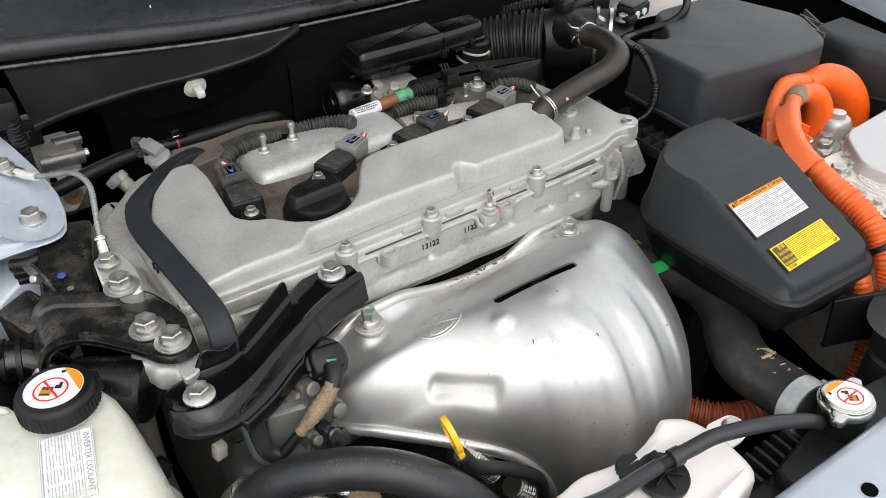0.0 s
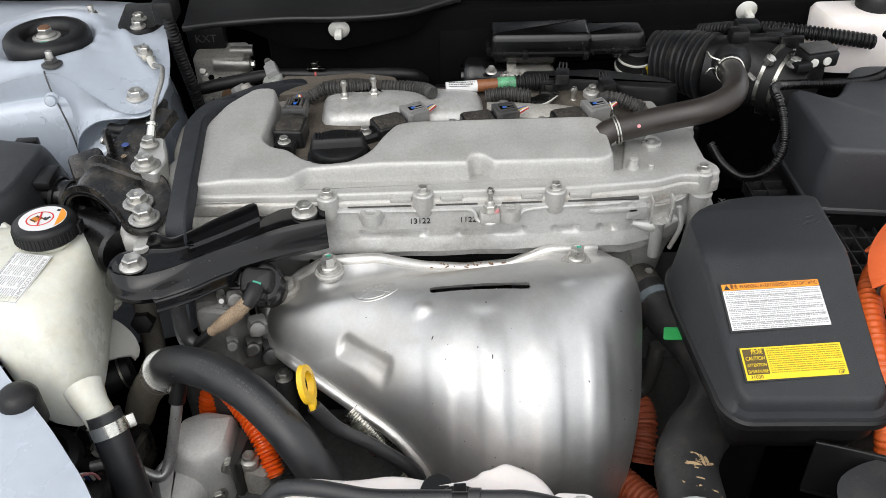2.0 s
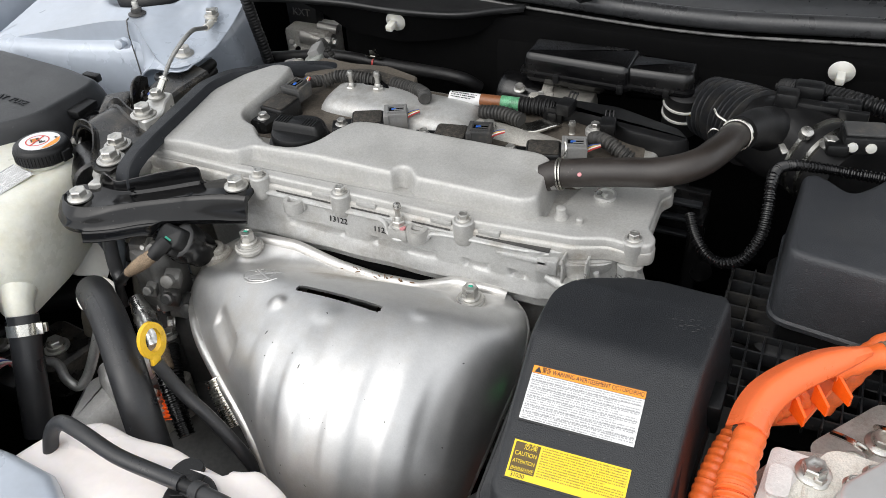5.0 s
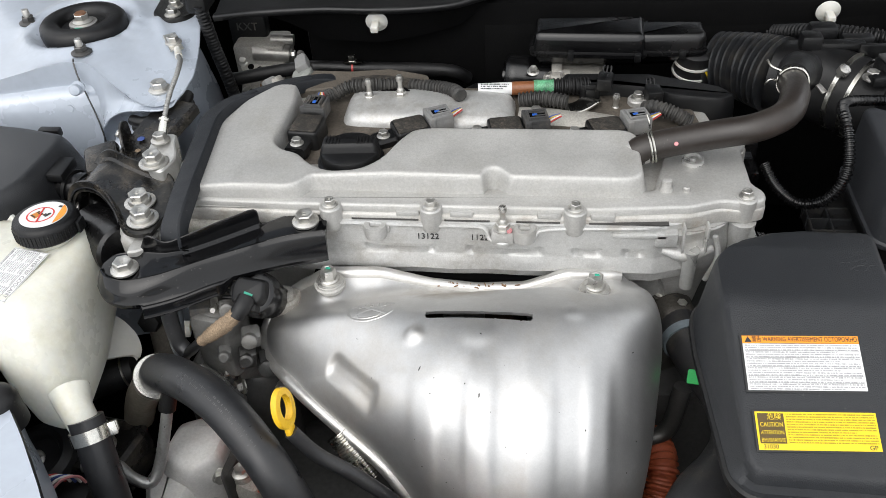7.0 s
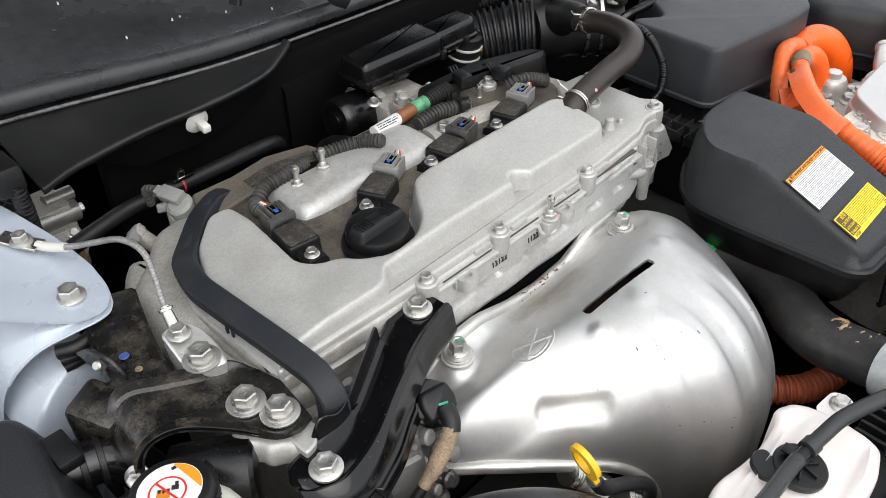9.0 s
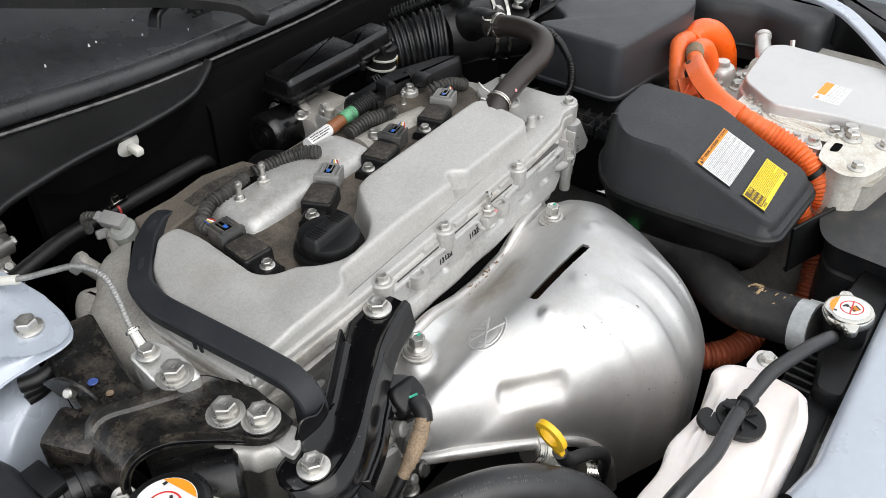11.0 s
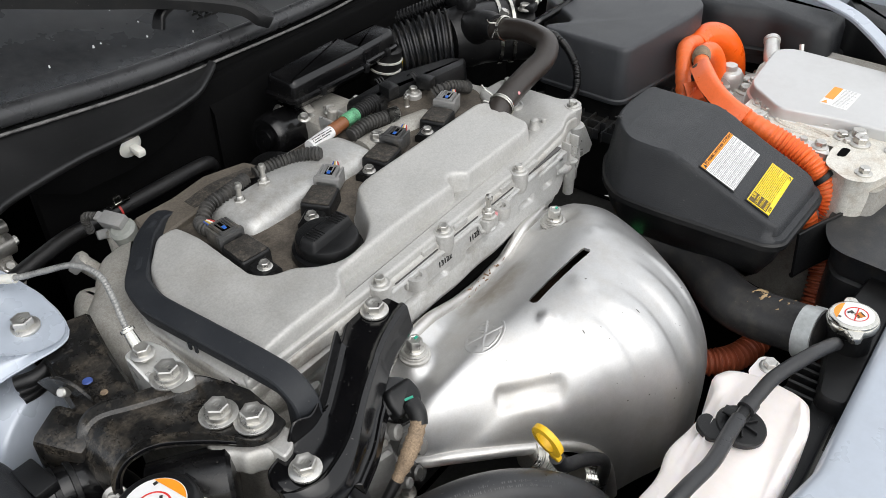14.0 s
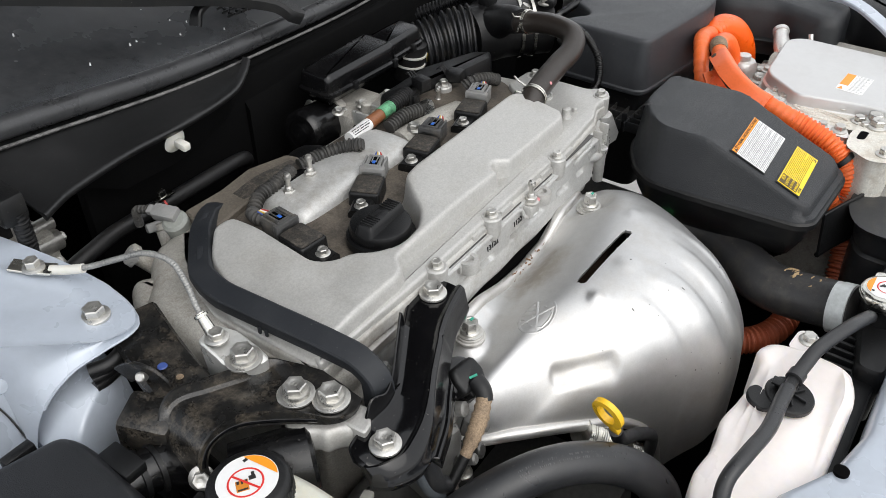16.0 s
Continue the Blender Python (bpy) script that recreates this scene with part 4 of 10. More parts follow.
def timing_end():
    # timing cover and its flange at the belt end
    bm = bmesh.new()
    o = rounded([(-0.255, 0.0), (-0.20, -0.012), (-0.20, 0.19), (-0.245, 0.235), (-0.268, 0.20), (-0.266, 0.10)], 0.015)
    slab(bm, o, [(0.40, 0.012), (0.70, 0.010), (0.715, 0.0), (0.735, -0.002), (0.742, 0.004), (0.752, 0.003), (0.757, -0.004), (0.764, -0.004), (0.770, -0.001), (0.7735, 0.005), (0.7755, 0.012)])
    part("timing_cover", bm, ALU_DIRTY, engine, "silver cast timing cover")
    for k, (y0, y1, z, r) in enumerate(((0.085, -0.012, 0.7815, 0.0060), (0.090, -0.008, 0.7705, 0.0055), (0.075, -0.004, 0.7595, 0.0055))):
        bm = bmesh.new()
        tube(bm, [(-0.258 - 0.004 * math.sin(i * 1.3 + k) - 0.003 * k, y0 + (y1 - y0) * i / 6, z + 0.003 * math.sin(i * 1.9 + k)) for i in range(7)], r, 12, 5)
        part("cast_rib", bm, ALU, engine)
    # cast foot under the engine mount, with a lumpy front and a squared block
    bm = bmesh.new()
    o = rounded([(-0.240, 0.010), (-0.262, 0.060), (-0.284, 0.060), (-0.287, 0.004), (-0.300, -0.012), (-0.299, -0.028), (-0.291, -0.033), (-0.289, -0.043), (-0.279, -0.047), (-0.273, -0.056), (-0.262, -0.052), (-0.248, -0.030)], 0.005, 3)
    slab(bm, o, [(0.750, 0.012), (0.755, 0.006), (0.760, 0.0025), (0.764, 0.0), (0.7775, 0.0), (0.7815, 0.002), (0.783, 0.005)])
    foot = part("mount_foot", bm, ALU, engine, "bare cast aluminium engine mount foot")
    bm = bmesh.new()
    slab(bm, rounded([(-0.252, -0.036), (-0.273, -0.040), (-0.272, -0.066), (-0.262, -0.064), (-0.250, -0.052)], 0.003, 3), [(0.752, 0.004), (0.757, 0.0), (0.7830, 0.0), (0.7845, 0.0015)])
    part("block", bm, ALU, foot)


engine_block()
valve_cover()
timing_end()


# ---- heat shield over the exhaust manifold ----
SH_V = [0, 0.15, 0.33, 0.5, 0.65, 0.8, 0.9, 1.0]
SH_L = [(-0.142, -0.022, 0.700), (-0.163, -0.045, 0.680), (-0.158, -0.075, 0.668), (-0.125, -0.115, 0.672), (-0.085, -0.147, 0.665), (-0.03, -0.18, 0.640), (0.0, -0.20, 0.60), (0.011, -0.209, 0.545)]
SH_R = [(0.178, -0.010, 0.722), (0.203, -0.030, 0.714), (0.211, -0.068, 0.695), (0.205, -0.122, 0.658), (0.198, -0.165, 0.625), (0.19, -0.19, 0.59), (0.182, -0.20, 0.55), (0.175, -0.205, 0.50)]
SH_C = [(0.03, -0.02, 0.714), (0.03, -0.055, 0.738), (0.04, -0.103, 0.760), (0.05, -0.165, 0.758), (0.06, -0.205, 0.735), (0.07, -0.235, 0.69), (0.08, -0.245, 0.64), (0.09, -0.245, 0.56)]
SH_B = [(-0.15, 0.698), (-0.098, 0.7305), (-0.049, 0.731), (-0.003, 0.717), (0.041, 0.711), (0.088, 0.713), (0.125, 0.729), (0.168, 0.727), (0.192, 0.720)]


def curve_at(table, v):
    line = cat(table, 10)
    f = min(0.9999, max(0, v)) * (len(line) - 1)
    i = int(f)
    return line[i].lerp(line[i + 1], f - i)


def shield_point(u, v):
    s = float(np.interp(v, SH_V, np.linspace(0, 1, len(SH_V))))
    L, R, C = curve_at(SH_L, s), curve_at(SH_R, s), curve_at(SH_C, s)
    w = 2 * u - 1
    arch = (1 - abs(w) ** 2.9) ** (1 / 2.2)
    if w < 0:
        k = min(1, max(0, (v - 0.24) / 0.26))
        k = k * k * (3 - 2 * k)
        arch = arch * (1 - k) + k * (1 - abs(w) ** 1.55)
    flat = L.lerp(R, u)
    p = flat + (C - (L + R) / 2) * arch
    # the rear edge rises to the two bolts
    zb = float(np.interp(p.x, [b[0] for b in SH_B], [b[1] for b in SH_B]))
    k = max(0, 1 - v / 0.16)
    k = k * k * (3 - 2 * k)
    p.z = p.z * (1 - k) + zb * k
    # upright flutes down the front, with flattened crests
    q = min(1, max(0, (v - 0.40) / 0.16)) * min(1, (1 - abs(w)) * 5)
    q = q * q * (3 - 2 * q)
    out = Vector((0, -0.75, 0.66))
    wave = math.tanh(1.6 * math.cos((p.x - 0.103) / 0.047 * 2 * math.pi))
    p += out * (0.0017 * q * wave * (1 if p.x > 0.02 else max(0, 1 + (p.x - 0.02) / 0.04)))
    # a pressed step running round the right shoulder
    q = min(1, max(0, (v - 0.20) / 0.14)) * min(1, max(0, (0.80 - v) / 0.15))
    k = 1 / (1 + math.exp(-(w - 0.60) / 0.022))
    p += Vector((0.55, -0.45, 0.70)) * (-0.0018 * q * k)
    # pressed pocket with firm edges, raised pads and bolt seats
    a, b = Vector((-0.0765, -0.1275, 0)), Vector((-0.0385, -0.1625, 0))
    t = min(1, max(0, (Vector((p.x, p.y, 0)) - a).dot(b - a) / (b - a).length_squared))
    d = (Vector((p.x, p.y, 0)) - a.lerp(b, t)).length
    k = 1 - min(1, max(0, (d - 0.0012) / 0.0088))
    p += out * (-0.0046 * k * k * (3 - 2 * k))
    for x, y, r, h in ((-0.0043, -0.1250, 0.0075, 0.0042), (0.0511, -0.1290, 0.0120, 0.0018), (0.1295, -0.0990, 0.0090, 0.0014)):
        d = math.hypot(p.x - x, p.y - y)
        p.z += h * math.exp(-(d / r) ** 3)
    for x, y, z in ((-0.095, -0.043, 0.7285), (0.151, -0.039, 0.7270)):
        d = math.hypot(p.x - x, p.y - y)
        k = math.exp(-(d / 0.018) ** 3)
        p.z = p.z * (1 - k) + z * k
    # slight hand-made unevenness of the thin sheet
    p += out * (0.0007 * noise.noise(Vector((p.x * 26, p.y * 26, p.z * 26))) * min(1, v * 6))
    return p


def slot_distance(p):
    """Signed plan distance to the edge of the long slot."""
    x = min(0.0912, max(0.0082, p.x))
    return math.hypot(p.x - x, p.y + 0.10325 + 0.0700 * (x - 0.0082)) - 0.0045


def heat_shield():
    h = thing("heat_shield", (0.03, -0.12, 0.55), "bright pressed metal heat shield over the exhaust manifold", "heat shield")
    bm = bmesh.new()
    nu, nv = 200, 170
    grid = []
    for j in range(nv + 1):
        row = []
        for i in range(nu + 1):
            p = shield_point(i / nu, j / nv)
            d = slot_distance(p)
            if abs(d) < 0.0011 and j < 90:
                e = 0.0002
                g = Vector((slot_distance(p + Vector((e, 0, 0))) - d, slot_distance(p + Vector((0, e, 0))) - d, 0)).normalized()
                p -= g * d
            row.append(bm.verts.new(p))
        grid.append(row)
    for j in range(nv):
        for i in range(nu):
            vs = (grid[j][i], grid[j][i + 1], grid[j + 1][i + 1], grid[j + 1][i])
            c = sum((v.co for v in vs), Vector()) / 4
            if j > 90 or slot_distance(c) > 0:
                bm.faces.new(vs)
    for v in [v for v in bm.verts if not v.link_faces]:
        bm.verts.remove(v)
    # the slot's turned-down lip
    rim = [e for e in bm.edges if e.is_boundary and all(abs(slot_distance(v.co)) < 0.002 and v.co.z > 0.74 for v in e.verts)]
    lip = bmesh.ops.extrude_edge_only(bm, edges=rim)["geom"]
    for v in [g for g in lip if isinstance(g, bmesh.types.BMVert)]:
        v.co.z -= 0.0030
    part("shell", bm, SHIELD, h, angle=70)
    # rolled edges
    edge = [shield_point(0, v) for v in np.linspace(1, 0.07, 24)]
    edge += [shield_point(u, 0.012) + Vector((0, 0.002, -0.0005)) for u in np.linspace(0.03, 0.97, 36)]
    bm = bmesh.new()
    tube(bm, edge, 0.0062, 14, 2)
    part("rolled_edge", bm, RIM, h)
    bm = bmesh.new()
    tube(bm, [shield_point(1, v) + Vector((-0.003, 0.002, -0.004)) for v in np.linspace(0.05, 1, 24)], 0.0042, 12, 2)
    part("rolled_edge", bm, RIM, h)
    # rust spots along the rear bead
    bm = bmesh.new()
    rnd = random.Random(5)
    for k in range(18):
        u = 0.50 + rnd.gauss(0, 0.055) + (0.18 if k % 9 == 0 else 0)
        p = shield_point(u, 0.012 + abs(rnd.gauss(0, 0.012)))
        s = rnd.uniform(0.0004, 0.0012)
        lathe(bm, [(s, -0.001), (s * 0.8, 0.0003)], at(p + Vector((0, 0.001, 0.0062)), (0, -0.3, 1)) @ Matrix.Rotation(rnd.uniform(0, 3), 4, "Z") @ Matrix.Diagonal((rnd.uniform(1.0, 3.0), rnd.uniform(0.4, 0.9), 1, 1)), 7)
    part("rust_spot", bm, RUST, h, "small rust spots on the rolled edge")["kind"] = "stuff"
    for i, p in enumerate(((-0.095, -0.043, 0.7322), (0.151, -0.040, 0.7312))):
        bm = bmesh.new()
        lathe(bm, [(0.0132, -0.004), (0.0145, -0.002), (0.0148, 0.0008), (0.0132, 0.0016), (0.0128, 0.0036), (0.0118, 0.0044), (0.009, 0.0046)], Matrix.Translation(p), 30)
        part("washer", bm, ALU_STAIN, h, "thick stained washer")
        bolt(h, Vector(p) + Vector((0, 0, 0.0044)), BOLT_SH, spin=20)
        bm = bmesh.new()
        box(bm, Vector(p) + Vector((0.001, -0.001, 0.0205)), (0.0042, 0.0026, 0.0006), 0.0002)
        part("paint_mark", bm, GREEN_INK, h, "teal paint mark on the bolt")
    # pressed warning emblem: a crossed-out shape in an oval
    bm = bmesh.new()
    c = Vector((-0.0467, -0.0862))

    def stroke(pts, r=0.0009):
        tube(bm, [slot_surface(c.x + x, c.y + y) + Vector((0, 0, -0.0005)) for x, y in pts], r, 8, 2, flat=0.7)

    ell = [(0.0215 * math.cos(a), 0.0145 * math.sin(a)) for a in np.linspace(0.5, 2 * math.pi - 0.4, 24)]
    stroke(ell, 0.0016)
    stroke([(-0.017, -0.009), (0.0, 0.0), (0.017, 0.009)], 0.0018)
    stroke([(-0.014, 0.010), (0.0, 0.0), (0.015, -0.009)], 0.0018)
    for k in range(4):
        x = -0.011 + 0.0062 * k
        stroke([(x, 0.003), (x - 0.0015, 0.0125), (x + 0.0022, 0.0135), (x + 0.0034, 0.004)], 0.0013)
    stroke([(-0.013, 0.000), (-0.010, -0.0105), (0.007, -0.0110), (0.012, -0.001)], 0.0014)
    part("pressed_emblem", bm, SHIELD, h)
    # nicks, scratches and one lifted flake
    bm = bmesh.new()
    rnd = random.Random(12)
    for _ in range(30):
        u, v = rnd.uniform(0.22, 0.93), rnd.uniform(0.36, 0.85)
        q = shield_point(u, v)
        nrm = (shield_point(u + 0.01, v) - q).cross(shield_point(u, v + 0.01) - q).normalized()
        nrm = nrm if nrm.z > 0 else -nrm
        s = rnd.choice((0.0004, 0.0005, 0.0007, 0.0010))
        lathe(bm, [(s, -0.0004), (s * 0.6, 0.0003)], at(q, nrm) @ Matrix.Rotation(rnd.uniform(0, 3), 4, "Z") @ Matrix.Diagonal((rnd.choice((1, 1.2, 1.5, 3.0)), 0.8, 1, 1)), 6)
    part("scratch_specks", bm, STEEL_DARK, h, "small dents and dark specks")["kind"] = "stuff"
    # lower stay with its stud
    bm = bmesh.new()
    tube(bm, [(0.02, -0.195, 0.56), (0.01, -0.17, 0.52), (0.0, -0.12, 0.47)], 0.006, 8, 4)
    part("stay", bm, STEEL_DARK, h)
    # cast manifold under the shield
    m = thing("exhaust_manifold", (0.04, -0.10, 0.60), "dark rusty cast exhaust manifold under the shield", "manifold")
    iron = mat("rusty_cast_iron", (0.060, 0.036, 0.024), 0.8, 0.2, 0.4, 40, 0.6, 500)
    bm = bmesh.new()
    tube(bm, [(-0.10, -0.060, 0.690), (0.0, -0.085, 0.695), (0.09, -0.085, 0.695), (0.16, -0.060, 0.690)], 0.024, 14, 5)
    part("log", bm, iron, m)
    for x in (-0.09, -0.01, 0.07, 0.15):
        bm = bmesh.new()
        tube(bm, [(x, 0.0, 0.68), (x, -0.04, 0.69), (x + 0.01, -0.075, 0.692)], 0.020, 12, 4)
        part("runner", bm, iron, m)


GRID = {}


def slot_surface(x, y):
    """The shield's surface point nearest to a place in the plan, on its upper half."""
    if not GRID:
        GRID["p"] = [shield_point(u, v) for u in np.linspace(0.04, 0.96, 90) for v in np.linspace(0.05, 0.62, 60)]
        GRID["a"] = np.array([(p.x, p.y) for p in GRID["p"]])
    d = np.hypot(GRID["a"][:, 0] - x, GRID["a"][:, 1] - y)
    idx = np.argsort(d)[:4]
    w = 1 / (d[idx] + 1e-5)
    z = sum(GRID["p"][i].z * wi for i, wi in zip(idx, w)) / w.sum()
    return Vector((x, y, z))


heat_shield()


# ---- things on the engine ----
def oil_cap():
    c = thing("oil_filler_cap", (-0.086, 0.066, 0.79), "black ribbed plastic oil filler cap on the valve cover", "oil cap")
    bm = bmesh.new()
    m = Matrix.Translation((-0.086, 0.064, 0.801))
    prof = [(0.0285, 0), (0.0295, 0.002), (0.0295, 0.010), (0.0285, 0.0125), (0.026, 0.0135), (0.006, 0.0135)]
    lathe(bm, prof, m, 40)
    part("base_disc", bm, PLASTIC, c)
    bm = bmesh.new()
    o = rounded([(-0.0265, -0.009), (0.0265, -0.009), (0.0265, 0.009), (-0.0265, 0.009)], 0.004)
    slab(bm, o, [(0.012, -0.002), (0.018, 0.0), (0.0215, 0.0015), (0.0225, 0.003)], m @ Matrix.Rotation(radians(3), 4, "Z"))
    part("grip", bm, PLASTIC, c)
    for s in (-1, 1):
        for k in range(5):
            bm = bmesh.new()
            box(bm, (s * (0.009 + k * 0.0032), 0, 0.0228), (0.0013, 0.014, 0.0012), 0.0003, m @ Matrix.Rotation(radians(3), 4, "Z"))
            part("rib", bm, PLASTIC, c)
    bm = bmesh.new()
    lathe(bm, [(0.034, -0.006), (0.033, 0.0), (0.030, 0.001)], m, 32)
    part("collar", bm, PLASTIC, c)


def ignition_coil(p_bolt, head, yaw, conn_mat, wires=True):
    """A coil with its bolt, flat dusty top and a plug; head: centre of the top; yaw: the way of the plug."""
    c = thing("ignition_coil", (head[0], head[1], 0.79), "black plastic ignition coil with a dusty top and plug", "ignition coil", "ignition coils")
    m = Matrix.Translation(head) @ Matrix.Rotation(radians(yaw), 4, "Z")
    bm = bmesh.new()
    slab(bm, rounded([(-0.019, -0.0160), (0.017, -0.0150), (0.017, 0.0150), (-0.019, 0.0160)], 0.004), [(-0.022, -0.001), (-0.003, 0.0), (-0.0012, 0.0004), (-0.0002, 0.0016)], m)
    part("body", bm, PLASTIC, c)
    bm = bmesh.new()
    slab(bm, rounded([(-0.0165, -0.0140), (0.0145, -0.0130), (0.0145, 0.0130), (-0.0165, 0.0140)], 0.003), [(-0.001, 0.0), (0.0008, 0.0), (0.0012, 0.001)], m)
    part("top_plate", bm, PLASTIC_DUSTY, c, "dust-caked top face")
    bm = bmesh.new()
    v = Vector(p_bolt) - Vector((0, 0, 0.004))
    a = Vector(head) + Vector((0, 0, -0.010))
    strip(bm, [a, a.lerp(v, 0.5), v, v + (v - a).normalized() * 0.010], 0.022, 0.010)
    lathe(bm, [(0.0105, -0.018), (0.0105, -0.001), (0.009, 0.0)], Matrix.Translation(p_bolt) @ Matrix.Translation((0, 0, -0.0005)), 16)
    part("mounting_ear", bm, PLASTIC, c)
    bolt(c, p_bolt, BOLT_S, spin=yaw)
    bm = bmesh.new()
    box(bm, (0.030, 0, -0.003), (0.026, 0.024, 0.015), 0.002, m)
    box(bm, (0.031, 0, 0.0055), (0.022, 0.016, 0.004), 0.001, m)
    box(bm, (0.020, 0, 0.001), (0.006, 0.027, 0.012), 0.001, m)
    for s in (-1, 1):
        box(bm, (0.032, s * 0.0105, 0.004), (0.021, 0.0025, 0.007), 0.0006, m)
    plug = part("plug", bm, conn_mat, c, "plastic connector plug")
    bm = bmesh.new()
    box(bm, (0.031, 0, 0.0074), (0.0155, 0.0082, 0.0012), 0.0003, m)
    part("lock_window", bm, DARK, plug, "dark lock window")
    bm = bmesh.new()
    box(bm, (0.0285, 0, 0.0079), (0.0052, 0.0034, 0.0012), 0.0003, m)
    part("lock_tab", bm, BLUE, plug, "blue lock tab")
    for y in (-0.0068, -0.0024, 0.0024, 0.0068):
        bm = bmesh.new()
        box(bm, (0.031 + (0.003 if abs(y) < 0.004 else 0), y, 0.0078), (0.018 if abs(y) > 0.004 else 0.011, 0.0016 if abs(y) > 0.004 else 0.0009, 0.0034 if abs(y) > 0.004 else 0.0026), 0.0004, m)
        part("guard_rail", bm, conn_mat, plug)
    bm = bmesh.new()
    box(bm, (0.0405, 0, 0.006), (0.0022, 0.0150, 0.006), 0.0006, m)
    box(bm, (0.0215, 0, 0.0062), (0.0022, 0.0180, 0.006), 0.0006, m)
    part("end_rail", bm, conn_mat, plug)
    if wires:
        for k, wm in enumerate((WIRE_R, WIRE_W, WIRE_Y, WIRE_B)):
            bm = bmesh.new()
            y = -0.005 + k * 0.0033
            tube(bm, [m @ Vector((0.042, y, -0.001)), m @ Vector((0.048, y * 0.8, 0.002)), m @ Vector((0.056, y * 0.4 + 0.002, 0.003))], 0.0009, 6, 3)
            part("wire", bm, wm, plug)
    return c


oil_cap()
ignition_coil((-0.145, 0.084, 0.8045), (-0.141, 0.114, 0.8105), 84, CONN_DARK)
ignition_coil((-0.061, 0.109, 0.7985), (-0.034, 0.122, 0.8055), 25, CONN)
ignition_coil((0.034, 0.118, 0.7985), (0.064, 0.125, 0.8045), 12, CONN_DARK)
ignition_coil((0.132, 0.118, 0.7985), (0.165, 0.128, 0.8035), 16, CONN)


def breather_hose():
    h = thing("breather_hose", (0.27, 0.08, 0.80), "thick dark brown rubber breather hose with wire clamps", "hose")
    pts = [(0.186, 0.064, 0.812), (0.199, 0.066, 0.818), (0.228, 0.069, 0.824), (0.262, 0.070, 0.831), (0.294, 0.069, 0.839), (0.321, 0.083, 0.845), (0.336, 0.118, 0.844), (0.342, 0.150, 0.838), (0.347, 0.178, 0.828)]
    bm = bmesh.new()
    tube(bm, pts, 0.0135, 18, 6)
    part("hose", bm, HOSE_BROWN, h)
    wire_clamp(h, (0.2015, 0.066, 0.8185), (1, 0.1, 0.2), 0.0145, 0.0010)
    wire_clamp(h, (0.3435, 0.158, 0.836), (0.15, 0.95, -0.25), 0.0148, 0.0011, up=(0, 0.2, 1))
    bm = bmesh.new()
    lathe(bm, [(0.0022, -0.0002), (0.0016, 0.0006)], at((0.222, 0.0565, 0.8285), (0, -0.75, 0.65)), 10)
    part("paint_dot", bm, PINK, h, "pinkish paint dot")
    bm = bmesh.new()
    lathe(bm, [(0.014, -0.018), (0.0125, 0.004), (0.0125, 0.012)], at((0.186, 0.064, 0.812), (1, 0.1, 0.3)), 18)
    part("nipple", bm, ALU, h)


